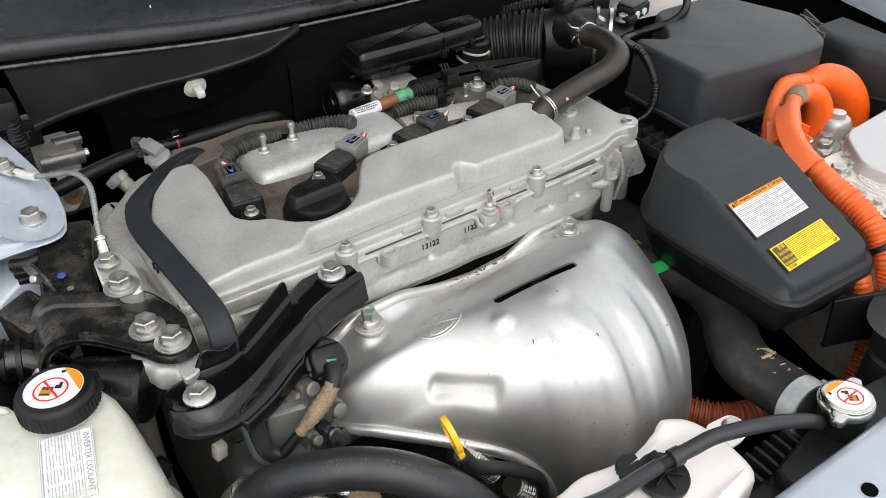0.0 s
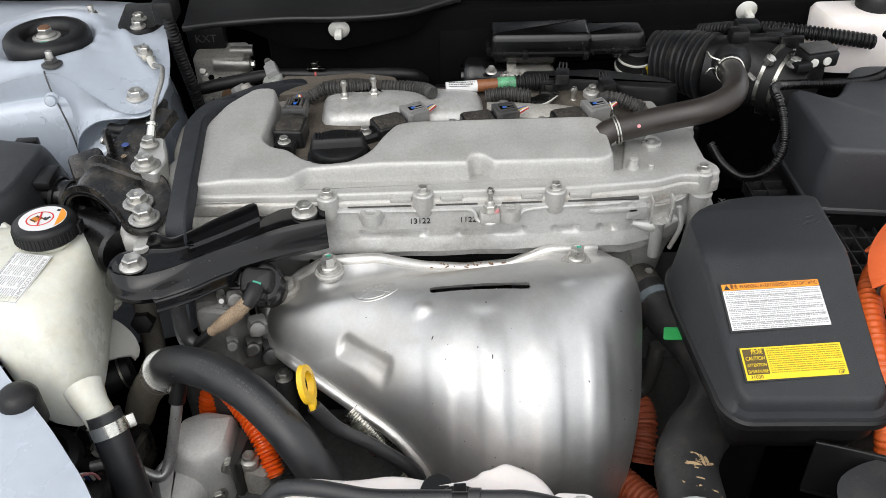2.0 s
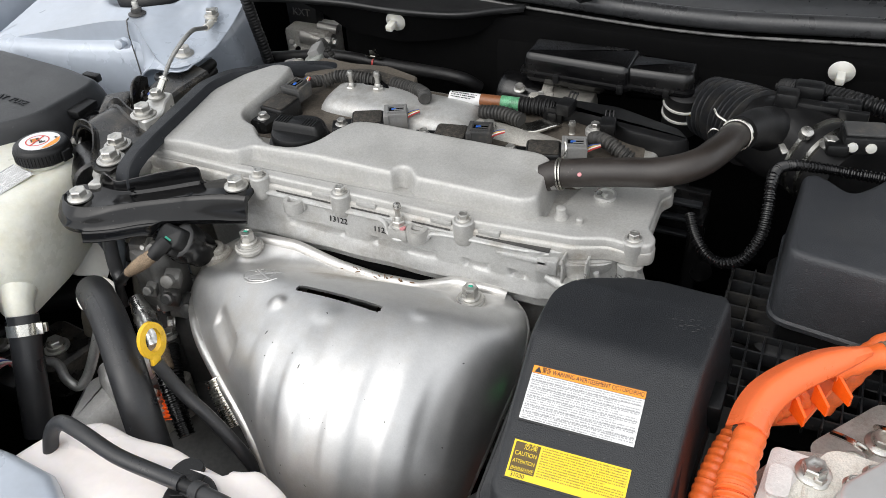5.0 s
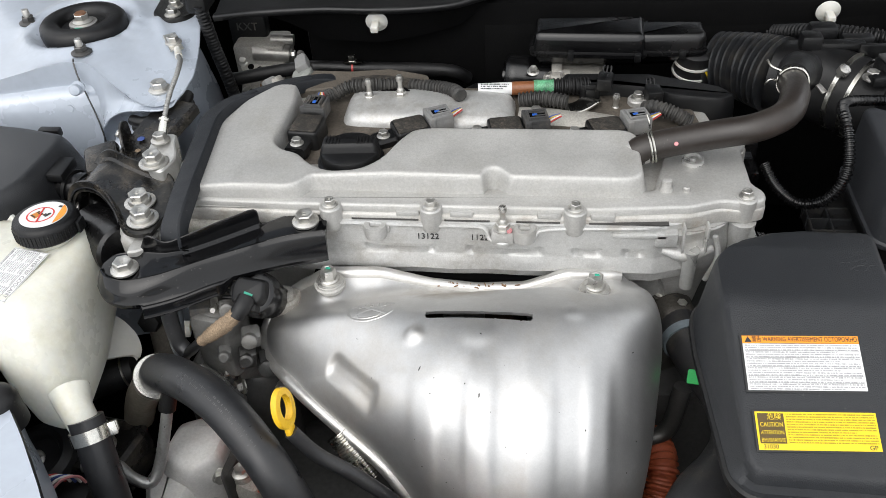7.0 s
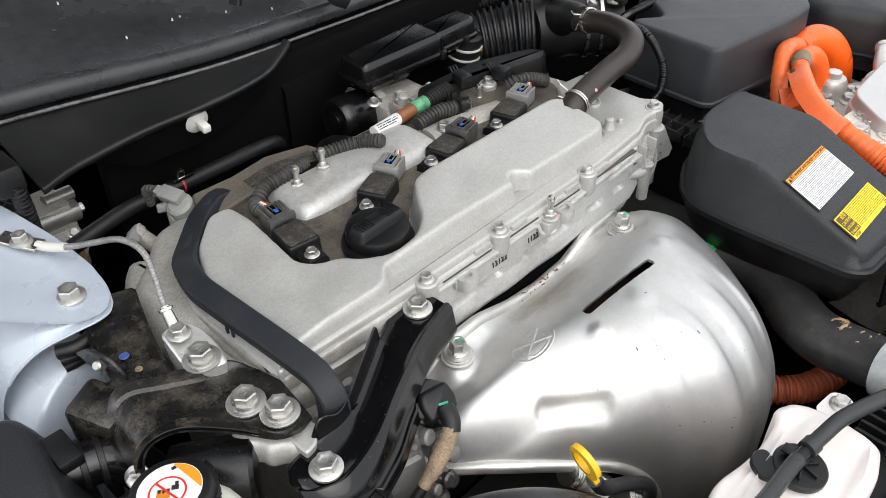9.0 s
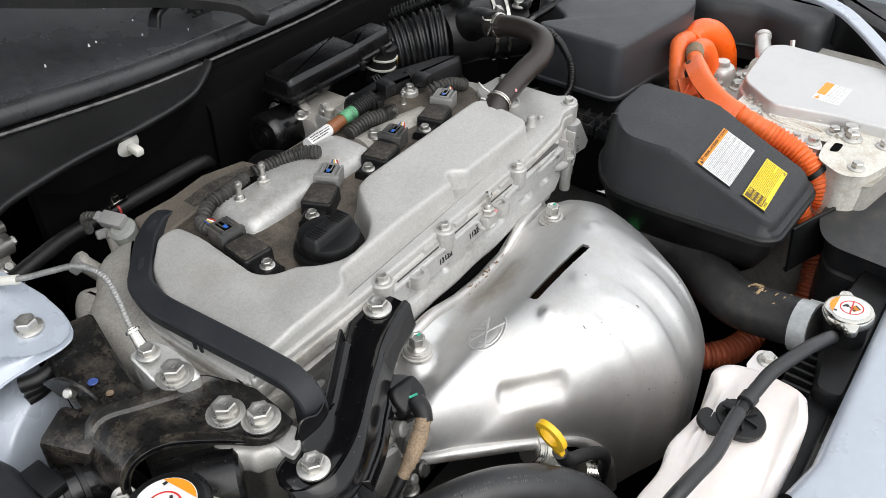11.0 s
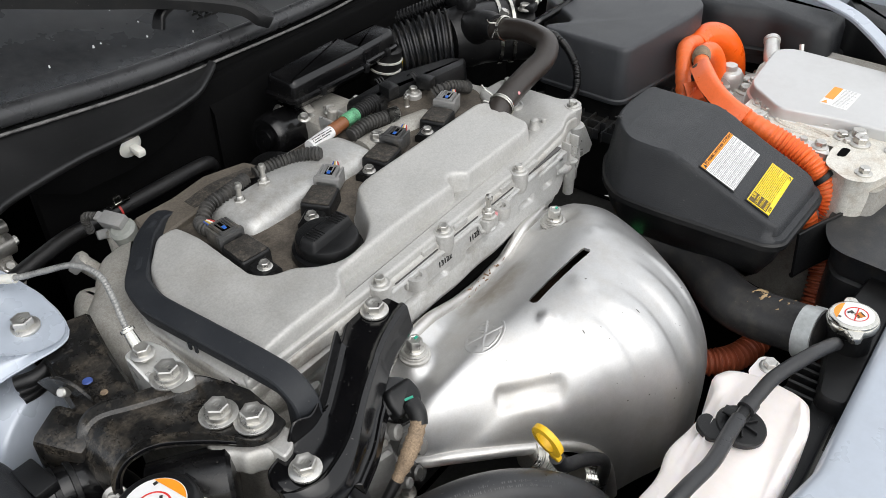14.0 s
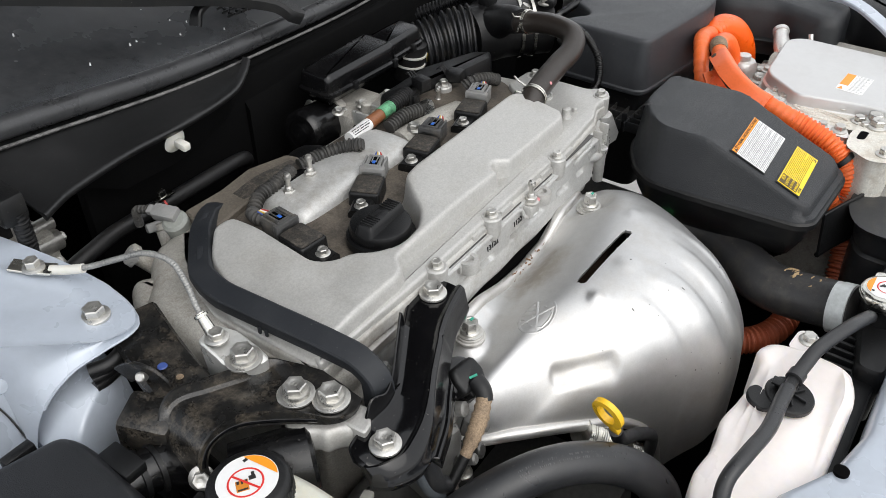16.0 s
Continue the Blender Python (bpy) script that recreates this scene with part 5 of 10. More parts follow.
def guard_strip():
    g = thing("harness_guard", (-0.22, 0.09, 0.80), "dark slate rubber guard strip bent round the cover's end", "guard strip")
    corners = [(-0.100, 0.241, 0.783), (-0.150, 0.229, 0.795), (-0.183, 0.202, 0.803), (-0.233, 0.146, 0.811), (-0.2415, 0.112, 0.8125), (-0.2325, 0.005, 0.809), (-0.2295, -0.028, 0.806), (-0.231, -0.0455, 0.798), (-0.232, -0.0495, 0.785), (-0.232, -0.050, 0.752)]
    pts = [Vector(p) for p in corners]
    line = [pts[0]]
    for a, p, b in zip(pts, pts[1:], pts[2:]):
        d = min(0.010, (p - a).length * 0.4, (b - p).length * 0.4)
        s, e = p + (a - p).normalized() * d, p + (b - p).normalized() * d
        line += [s, s.lerp(p, 0.5).lerp(p.lerp(e, 0.5), 0.5), e]
    line.append(pts[-1])
    rings = []
    for i, p in enumerate(line):
        t = (line[min(i + 1, len(line) - 1)] - line[max(i - 1, 0)]).normalized()
        k = max(0.0, min(1.0, -t.z * 1.1)) if i > 12 else 0.0
        u = Vector((-0.22, -1.0 * k, 1.0 - 0.95 * k))
        s = t.cross(u).normalized()
        n = s.cross(t).normalized()
        w = float(np.interp(i, (0, 4, 10, 18, 28), (0.0095, 0.0108, 0.0112, 0.0108, 0.0122)))
        rings.append([p + s * x * w + n * y for x, y in ((-0.80, 0.0062), (-0.93, 0.0048), (-1.0, 0.0015), (-0.98, -0.0075), (0.98, -0.0075), (1.0, 0.0015), (0.93, 0.0048), (0.80, 0.0062), (0.0, 0.0066))])
    bm = bmesh.new()
    loft(bm, rings)
    part("strip", bm, GUARD, g, angle=24)
    for y in (0.062, 0.055):
        bm = bmesh.new()
        x = float(np.interp(y, (0.005, 0.112), (-0.2475, -0.2565)))
        box(bm, (x + 0.0042, y, 0.802), (0.0020, 0.0030, 0.0070), 0.0004)
        part("lug", bm, GUARD, g)
    for y, w in ((0.165, 0.02), (0.215, 0.016)):
        bm = bmesh.new()
        x = float(np.interp(y, (0.146, 0.202, 0.229), (-0.233, -0.183, -0.150)))
        box(bm, (0, 0, 0.0064), (w, 0.006, 0.0022), 0.0008, Matrix.Translation((x, y, float(np.interp(y, (0.146, 0.202, 0.229), (0.811, 0.803, 0.795))))) @ Matrix.Rotation(radians(48 if y < 0.2 else 30), 4, "Z"))
        part("raised_pad", bm, GUARD, g)
    bm = bmesh.new()
    box(bm, (-0.232, -0.0565, 0.783), (0.0305, 0.0012, 0.0014), 0.0003)
    part("joint_line", bm, DARK, g)
    bm = bmesh.new()
    tube(bm, [(-0.205, -0.03, 0.778), (-0.203, -0.034, 0.768), (-0.204, -0.036, 0.755)], 0.005, 8, 3)
    part("sleeve_end", bm, CONN, g)


def mount_bracket():
    """The gloss black torque bracket from the mount to the cover."""
    b = thing("mount_bracket", (-0.20, -0.05, 0.77), "glossy black pressed steel bracket with a ribbed channel", "bracket")
    # stations from the cover to the foot: rear edge, rise of the rear wall, ridge, foot of the front wall, shoulder
    st = [((-0.098, -0.004, 0.785), 0.000, (-0.094, -0.034, 0.788), (-0.093, -0.040, 0.764), 0.0040),
          ((-0.118, -0.001, 0.784), 0.000, (-0.108, -0.037, 0.788), (-0.107, -0.044, 0.763), 0.0040),
          ((-0.140, -0.009, 0.783), 0.000, (-0.130, -0.043, 0.787), (-0.128, -0.050, 0.763), 0.0040),
          ((-0.158, -0.019, 0.781), 0.001, (-0.150, -0.051, 0.786), (-0.147, -0.059, 0.764), 0.0042),
          ((-0.163, -0.022, 0.781), 0.019, (-0.159, -0.056, 0.786), (-0.156, -0.064, 0.765), 0.0044),
          ((-0.192, -0.040, 0.779), 0.020, (-0.190, -0.072, 0.785), (-0.187, -0.080, 0.766), 0.0050),
          ((-0.219, -0.056, 0.778), 0.017, (-0.217, -0.088, 0.784), (-0.214, -0.096, 0.764), 0.0062),
          ((-0.236, -0.062, 0.778), 0.014, (-0.235, -0.097, 0.782), (-0.234, -0.104, 0.762), 0.0085),
          ((-0.252, -0.062, 0.778), 0.020, (-0.252, -0.102, 0.780), (-0.251, -0.110, 0.762), 0.0100),
          ((-0.266, -0.061, 0.778), 0.000, (-0.267, -0.103, 0.7785), (-0.268, -0.110, 0.762), 0.0095),
          ((-0.284, -0.064, 0.778), 0.000, (-0.283, -0.096, 0.7780), (-0.285, -0.102, 0.763), 0.0080),
          ((-0.292, -0.074, 0.777), 0.000, (-0.292, -0.086, 0.7770), (-0.295, -0.090, 0.764), 0.0060)]
    rear, ridge, low = (cat([s[i] for s in st], 5) for i in (0, 2, 3))
    rise = [min(0.020, max(0.0, p.z)) for p in cat([(0, 0, s[1]) for s in st], 5)]
    shoulder = [p.z for p in cat([(0, 0, s[4]) for s in st], 5)]
    rings = []
    for i, (r, h, g, f, c) in enumerate(zip(rear, rise, ridge, low, shoulder)):
        k = max(0.0, min(1.0, (i - 23) / 1.0, (39 - i) / 1.0))
        back, z = (r - g).normalized(), Vector((0, 0, 1))
        out = Vector((-back.x, -back.y, 0)).normalized()
        dn = (f - g).normalized()
        wall = r + back * (0.002 + 0.10 * h) + z * h
        lip = [f + out * (0.0005 + x * k) + z * y * (0.25 + 0.75 * k) for x, y in ((0.0015, -0.0004), (0.0038, -0.0002), (0.0056, -0.0012), (0.0064, -0.0040), (0.0066, -0.0075), (0.0080, -0.0105), (0.0074, -0.0118))]
        rings.append([wall + back * 0.0018 - z * 0.0005, wall + back * 0.0005, wall - back * 0.0004 - z * 0.0008, r + back * 0.001 + z * (0.003 * min(1, h * 80)), r - back * 0.0035, r.lerp(g, 0.5) - z * 0.0012 * min(1, k + 0.5), g + back * (c * 0.55 + 0.0050) - z * 0.0026, g + back * (c * 0.55 + 0.0024) - z * 0.0004, g + back * (c * 0.55), g + out * (c * 0.30) - z * c * 0.62, g + out * (c * 0.46) - z * c * 0.95, g.lerp(f, 0.62) + out * 0.0004, f - dn * 0.003] + lip + [f + out * 0.004 * k - z * (0.0050 + 0.0060 * k), g.lerp(f, 0.5) - out * 0.006, g + back * 0.004 - z * 0.008, r - back * 0.004 - z * 0.004, r + back * 0.0035 - z * 0.002])
    bm = bmesh.new()
    loft(bm, rings)
    part("channel", bm, GLOSS, b, angle=34)
    bolt(b, (-0.116, -0.017, 0.7855), BOLT_L, spin=10)
    bolt(b, (-0.268, -0.082, 0.7783), BOLT_L, spin=25)
    # the dusty arm on the mount with two large bolts
    a = thing("engine_mount", (-0.29, 0.0, 0.70), "dusty black pressed steel engine mount with two large bolts", "engine mount")
    st = [((-0.247, -0.006), (-0.252, -0.046), 0.793, 0.0, 0.0), ((-0.254, 0.020), (-0.266, -0.049), 0.793, 0.0, 0.0), ((-0.264, 0.036), (-0.281, -0.042), 0.793, 0.004, 0.003), ((-0.284, 0.040), (-0.298, -0.018), 0.794, 0.010, 0.009), ((-0.312, 0.052), (-0.322, 0.006), 0.797, 0.010, 0.009),
          ((-0.336, 0.064), (-0.341, 0.013), 0.798, 0.009, 0.008), ((-0.351, 0.062), (-0.355, 0.014), 0.791, 0.004, 0.005), ((-0.360, 0.056), (-0.362, 0.010), 0.772, 0.002, 0.002), ((-0.357, 0.046), (-0.358, 0.000), 0.735, 0.001, 0.001), ((-0.352, 0.036), (-0.353, -0.006), 0.70, 0.001, 0.001)]
    rear = cat([(*s[0], s[2]) for s in st], 5)
    front = cat([(*s[1], s[2]) for s in st], 5)
    rims = cat([(s[3], s[4], 0) for s in st], 5)
    rings = []
    for i, (r, f, q) in enumerate(zip(rear, front, rims)):
        t = (rear[min(i + 1, len(rear) - 1)] + front[min(i + 1, len(rear) - 1)] - rear[max(i - 1, 0)] - front[max(i - 1, 0)]).normalized()
        back = (r - f).normalized()
        n = back.cross(t).normalized()
        n = n if n.dot(Vector((-0.5, 0, 1))) > 0 else -n
        hr, hf = max(0, q.x), max(0, q.y)
        rings.append([r + back * 0.002 + n * hr, r + n * hr, r - back * 0.002 + n * 0.002 * min(1, hr * 200), r - back * 0.005, r.lerp(f, 0.5) + n * 0.0006, f + back * 0.005, f + back * 0.002 + n * 0.002 * min(1, hf * 200), f + n * hf, f - back * 0.002 + n * hf, f - back * 0.002 - n * 0.004, r + back * 0.002 - n * 0.004])
    bm = bmesh.new()
    loft(bm, rings)
    part("arm_plate", bm, GLOSS_DUSTY, a, angle=30)
    bm = bmesh.new()
    tube(bm, [p + Vector((0, -0.001, 0.0)) for p in front[12:34]], 0.0021, 8, 1)
    part("rolled_rim", bm, GLOSS, a, "worn rolled rim")
    bm = bmesh.new()
    lathe(bm, [(0.026, -0.03), (0.027, 0.0), (0.027, 0.028), (0.024, 0.031), (0.012, 0.032)], at((-0.318, -0.014, 0.756), (0.75, -0.6, 0.05)), 28)
    part("rubber_mount", bm, PLASTIC_SAT, a, "round black rubber mount")
    bolt(a, (-0.2785, -0.005, 0.7945), BOLT_XL, spin=8)
    bolt(a, (-0.2665, -0.030, 0.7940), BOLT_XL, spin=20)
    bolt(a, (-0.3620, 0.014, 0.770), BOLT_M, n=(-0.55, -0.60, 0.55))


def ground_strap():
    g = thing("ground_strap", (-0.28, 0.07, 0.79), "braided earth strap with crimped ends bolted to body and engine", "earth strap")
    bm = bmesh.new()
    o = rounded([(-0.268, 0.030), (-0.262, 0.055), (-0.267, 0.074), (-0.270, 0.088), (-0.292, 0.086), (-0.294, 0.056), (-0.285, 0.036)], 0.006)
    slab(bm, o, [(0.775, 0.002), (lambda x, y: 0.798 + 0.20 * max(0, y - 0.058), 0), (lambda x, y: 0.8035 + 0.26 * max(0, min(1, (y - 0.056) / 0.012)) * 0.03, 0), (lambda x, y: 0.805 + 0.26 * max(0, min(1, (y - 0.056) / 0.012)) * 0.03, 0.0015)])
    part("lug_plate", bm, ALU_BRIGHT, g)
    bolt(g, (-0.281, 0.046, 0.805), BOLT_XL, spin=12)
    bolt(g, (-0.282, 0.073, 0.8135), BOLT_M, spin=30)
    pts = [(-0.2805, 0.085, 0.822), (-0.279, 0.094, 0.834), (-0.275, 0.106, 0.848), (-0.271, 0.125, 0.860), (-0.276, 0.150, 0.861), (-0.288, 0.175, 0.851), (-0.298, 0.195, 0.842), (-0.306, 0.212, 0.836)]
    bm = bmesh.new()
    tube(bm, pts, 0.0025, 10, 8, 0.0004, 0.0026)
    part("braid", bm, mat("tinned_braid", (0.30, 0.30, 0.29), 0.45, 0.7, 0.3, 60, 0.6, 1500), g, "silver braided wire")
    bm = bmesh.new()
    tube(bm, [(-0.2815, 0.078, 0.816), (-0.2808, 0.084, 0.822), (-0.2798, 0.091, 0.830)], [0.0050, 0.0046, 0.0038], 12, 3)
    part("crimp", bm, SILVER, g)
    bm = bmesh.new()
    lathe(bm, [(0.0052, -0.0015), (0.0058, -0.001), (0.0058, 0.001), (0.0052, 0.0015)], at((-0.2800, 0.0895, 0.828), (0.1, 0.65, 0.75)), 14)
    part("crimp", bm, SILVER, g)
    bm = bmesh.new()
    tube(bm, [(-0.302, 0.203, 0.8385), (-0.309, 0.218, 0.8345), (-0.315, 0.231, 0.833)], 0.0042, 10, 3)
    part("sleeve", bm, NYLON, g, "white sleeve")
    bm = bmesh.new()
    strip(bm, [Vector((-0.314, 0.228, 0.834)), Vector((-0.321, 0.240, 0.834)), Vector((-0.333, 0.258, 0.838))], 0.015, 0.002)
    part("tab", bm, SILVER, g)
    bolt(g, (-0.323, 0.243, 0.835), BOLT_M, spin=18)


def cam_connector():
    """The round black sensor by the shield with its taped lead."""
    c = thing("sensor_plug", (-0.157, -0.078, 0.74), "round black sensor plug with a brown cloth-taped lead", "connector")
    m = at((-0.1575, -0.0785, 0.7525), (-0.05, -0.60, 0.78))
    bm = bmesh.new()
    lathe(bm, [(0.0185, -0.046), (0.0195, -0.026), (0.0215, -0.024), (0.0215, -0.013), (0.0200, -0.011), (0.0195, -0.005), (0.0165, -0.003), (0.008, -0.002)], m, 30)
    part("collar", bm, PLASTIC_SAT, c, "smooth round collar")
    bm = bmesh.new()
    slab(bm, rounded([(-0.0155, -0.0125), (0.0120, -0.0125), (0.0160, -0.004), (0.0145, 0.0110), (-0.0120, 0.0125), (-0.0165, 0.003)], 0.004, 3), [(-0.020, 0.0), (0.0045, 0.0), (0.0080, 0.0014), (0.0092, 0.0034)], m)
    box(bm, (-0.0150, 0.001, -0.004), (0.010, 0.014, 0.016), 0.003, m)
    box(bm, (0.0, -0.0135, -0.001), (0.018, 0.010, 0.014), 0.003, m)
    part("plug", bm, PLASTIC, c)
    for k in range(3):
        bm = bmesh.new()
        box(bm, (-0.0235, -0.006 + 0.006 * k, -0.012), (0.0120, 0.0028, 0.016), 0.0010, m)
        part("rib", bm, PLASTIC, c)
    bm = bmesh.new()
    box(bm, (0.002, -0.003, 0.0094), (0.0085, 0.0022, 0.0008), 0.0003, m @ Matrix.Rotation(-0.25, 4, "Z"))
    part("paint_mark", bm, GREEN_INK, c, "teal paint mark")
    bm = bmesh.new()
    tube(bm, [(-0.158, -0.090, 0.755), (-0.161, -0.099, 0.752), (-0.166, -0.105, 0.746)], [0.0082, 0.0078, 0.0070], 12, 4)
    part("boot", bm, RUBBER, c)
    bm = bmesh.new()
    tube(bm, [(-0.1645, -0.103, 0.7485), (-0.176, -0.107, 0.739), (-0.190, -0.109, 0.728), (-0.204, -0.110, 0.717)], [0.0064, 0.0076, 0.0068, 0.0046], 12, 6, 0.0009, 0.0065)
    part("taped_lead", bm, BROWN_TAPE, c)
    bm = bmesh.new()
    tube(bm, [(-0.203, -0.110, 0.718), (-0.214, -0.109, 0.706), (-0.226, -0.108, 0.692), (-0.232, -0.105, 0.66)], 0.0048, 10, 5)
    part("lead", bm, RUBBER, c)
    # cast valve behind it
    dull = mat("dull_grey_casting", (0.20, 0.198, 0.19), 0.5, 0.4, 0.12, 30, 0.4, 700, (0.10, 0.09, 0.075), 0.5, 40)
    v = thing("control_valve", (-0.18, -0.04, 0.70), "dirty cast control valve and bracket beside the shield", "valve")
    bm = bmesh.new()
    slab(bm, rounded([(-0.222, -0.088), (-0.186, -0.096), (-0.176, -0.080), (-0.180, -0.050), (-0.214, -0.050)], 0.004), [(0.655, 0.0), (0.716, 0.0), (0.724, 0.002), (0.727, 0.006)])
    part("body", bm, dull, v, "dull grey machined body")
    bm = bmesh.new()
    slab(bm, rounded([(-0.158, -0.052), (-0.140, -0.060), (-0.128, -0.050), (-0.128, -0.030), (-0.160, -0.030)], 0.008), [(0.69, 0), (0.7125, 0), (0.715, 0.002)])
    lathe(bm, [(0.0105, 0.712), (0.0105, 0.7195), (0.0090, 0.7205), (0.0052, 0.7205), (0.0046, 0.7180)], Matrix.Translation((-0.143, -0.044, 0)), 20)
    part("ear", bm, ALU_DIRTY, v)
    bm = bmesh.new()
    lathe(bm, [(0.0045, 0.7182), (0.0, 0.7184)], Matrix.Translation((-0.143, -0.044, 0)), 14)
    part("ear_hole", bm, DARK, v)
    for p, s, mt in (((-0.182, -0.082, 0.735), (0.016, 0.012, 0.014), dull), ((-0.196, -0.078, 0.733), (0.008, 0.014, 0.012), STEEL), ((-0.164, -0.090, 0.706), (0.017, 0.016, 0.018), dull), ((-0.172, -0.092, 0.680), (0.016, 0.014, 0.022), STEEL_DARK), ((-0.190, -0.098, 0.690), (0.012, 0.012, 0.016), dull), ((-0.158, -0.080, 0.660), (0.020, 0.020, 0.024), GEARBOX)):
        bm = bmesh.new()
        box(bm, (0, 0, 0), s, 0.003, pose(*p, 12, 8, 24))
        lathe(bm, [(s[0] * 0.42, 0), (s[0] * 0.42, 0.006), (s[0] * 0.3, 0.0075)], at(Vector(p) + Vector((0.002, -s[1] * 0.5, 0.004)), (0.2, -0.9, 0.4)), 14)
        part("boss", bm, mt, v)
    bm = bmesh.new()
    tube(bm, [(-0.2345, -0.0850, 0.748), (-0.2347, -0.0868, 0.727), (-0.2339, -0.0967, 0.7005), (-0.226, -0.106, 0.690)], [0.0085, 0.0090, 0.0078, 0.0062], 14, 5)
    part("grey_sleeve", bm, mat("grey_rubber_sleeve", (0.075, 0.085, 0.095), 0.5, 0, 0.2, 30, 0.3, 900), v, "blue-grey rubber sleeve")
    bm = bmesh.new()
    box(bm, (0, 0, 0), (0.024, 0.026, 0.044), 0.003, pose(-0.214, -0.070, 0.712, 4, 6, 18))
    part("connector_block", bm, CONN_DARK, v, "dusty dark connector")
    bm = bmesh.new()
    box(bm, (0, 0, 0), (0.012, 0.010, 0.016), 0.002, pose(-0.2545, -0.0440, 0.664, 0, 10, 15))
    part("white_plug", bm, NYLON, v, "small white plug")


def coolant_hoses():
    h = thing("coolant_hose", (-0.17, -0.18, 0.60), "thick black rubber coolant hose curving past the shield", "hose")
    pts = [(-0.2525, -0.1175, 0.6765), (-0.238, -0.131, 0.698), (-0.212, -0.148, 0.712), (-0.180, -0.168, 0.717), (-0.150, -0.190, 0.712), (-0.122, -0.213, 0.695), (-0.100, -0.232, 0.668), (-0.085, -0.245, 0.63), (-0.078, -0.25, 0.57)]
    bm = bmesh.new()
    tube(bm, pts, 0.0175, 24, 6)
    part("hose", bm, HOSE_GREY, h)
    # worn rows of small printed strokes
    rnd = random.Random(6)
    line = cat(pts, 24)
    bm = bmesh.new()
    for i in range(58, 116):
        for row in (-1, 1):
            if rnd.random() < 0.62:
                t = (line[i + 1] - line[i - 1]).normalized()
                n = (Vector((-0.1, -0.35, 1)) - t * t.dot(Vector((-0.1, -0.35, 1)))).normalized()
                s = t.cross(n)
                p = line[i] + (n * math.cos(row * 0.11) + s * math.sin(row * 0.11)) * 0.01755
                box(bm, (0, 0, 0), (rnd.choice((0.0004, 0.0005, 0.0010)), rnd.choice((0.0008, 0.0016, 0.0020)), 0.0002), 0, Matrix.Translation(p) @ Matrix((t, n.cross(t), n)).transposed().to_4x4())
    part("print_line", bm, HOSE_INK, h, "worn grey printing")
    # ribbed metal collar and the tan pipe behind it
    m = at((-0.2545, -0.1165, 0.6745), (0.50, -0.42, 0.76))
    bm = bmesh.new()
    lathe(bm, [(0.0172, -0.028), (0.0176, -0.022), (0.0192, -0.0215), (0.0200, -0.018), (0.0190, -0.0155), (0.0188, -0.0140), (0.0206, -0.0125), (0.0208, -0.009), (0.0192, -0.0065), (0.0192, -0.0050), (0.0212, -0.0035), (0.0214, 0.0005), (0.0196, 0.0020), (0.0178, 0.0022)], m, 36)
    part("collar", bm, mat("tan_grey_steel", (0.46, 0.44, 0.38), 0.34, 0.75, 0.15, 40, 0.2, 700, (0.24, 0.19, 0.13), 0.5, 60), h, "ribbed metal hose collar")
    bm = bmesh.new()
    lathe(bm, [(0.0196, 0.0012), (0.0212, 0.0010), (0.0218, 0.0022), (0.0212, 0.0034), (0.0184, 0.0036)], m, 36)
    part("ring", bm, SILVER, h, "bright clamp ring")
    bm = bmesh.new()
    tube(bm, [(-0.303, -0.100, 0.590), (-0.290, -0.103, 0.622), (-0.276, -0.105, 0.645), (-0.264, -0.109, 0.660)], [0.015, 0.0155, 0.0165, 0.0172], 18, 5)
    part("pipe_stub", bm, mat("tan_metal_pipe", (0.26, 0.235, 0.19), 0.45, 0.5, 0.2, 30, 0.2, 600, (0.11, 0.09, 0.065), 0.5, 50), h)
    # bottom hose from the reservoir
    r = thing("reservoir_hose", (-0.30, -0.22, 0.62), "black rubber hose clamped under the coolant reservoir", "hose")
    bm = bmesh.new()
    tube(bm, [(-0.292, -0.180, 0.690), (-0.283, -0.196, 0.664), (-0.272, -0.216, 0.628), (-0.262, -0.238, 0.58)], 0.0155, 18, 6)
    part("hose", bm, HOSE_GREY, r)
    band_clamp(r, (-0.288, -0.188, 0.678), (0.3, -0.5, -0.8), 0.016, 0.012)
    # radiator hose
    u = thing("radiator_hose", (0.24, -0.22, 0.62), "wide black rubber radiator hose with dried coolant stains", "hose")
    pts = [(0.232, 0.010, 0.662), (0.244, -0.035, 0.660), (0.258, -0.070, 0.660), (0.272, -0.105, 0.662), (0.277, -0.145, 0.662), (0.262, -0.180, 0.660), (0.238, -0.208, 0.660), (0.222, -0.240, 0.662), (0.216, -0.285, 0.670), (0.208, -0.325, 0.682)]
    bm = bmesh.new()
    tube(bm, pts, [0.0205, 0.0205, 0.021, 0.023, 0.026, 0.0275, 0.0275, 0.027, 0.0265, 0.026], 28, 6)
    part("hose", bm, HOSE_DUSTY, u)
    band_clamp(u, (0.2075, -0.312, 0.678), (-0.1, -0.97, 0.2), 0.0268, 0.018, material=mat("pale_grey_clamp", (0.42, 0.44, 0.44), 0.4, 0.3))
    band_clamp(u, (0.242, -0.028, 0.660), (0.25, -0.96, 0), 0.0215, 0.009, material=mat("grey_blue_band", (0.16, 0.19, 0.21), 0.45, 0.1), label="grey-blue band clamp")
    words("A3", 0.013, at((0.2560, -0.046, 0.6795), (0.35, 0.0, 0.94), up=(0, 1, 0), spin=-10), YELLOW, u, "mark", 0.0002)
    # small green tag lying over the hose
    bm = bmesh.new()
    tag = at((0.2440, -0.0935, 0.6795), (-0.25, -0.25, 0.93), up=(0.2, 1, 0))
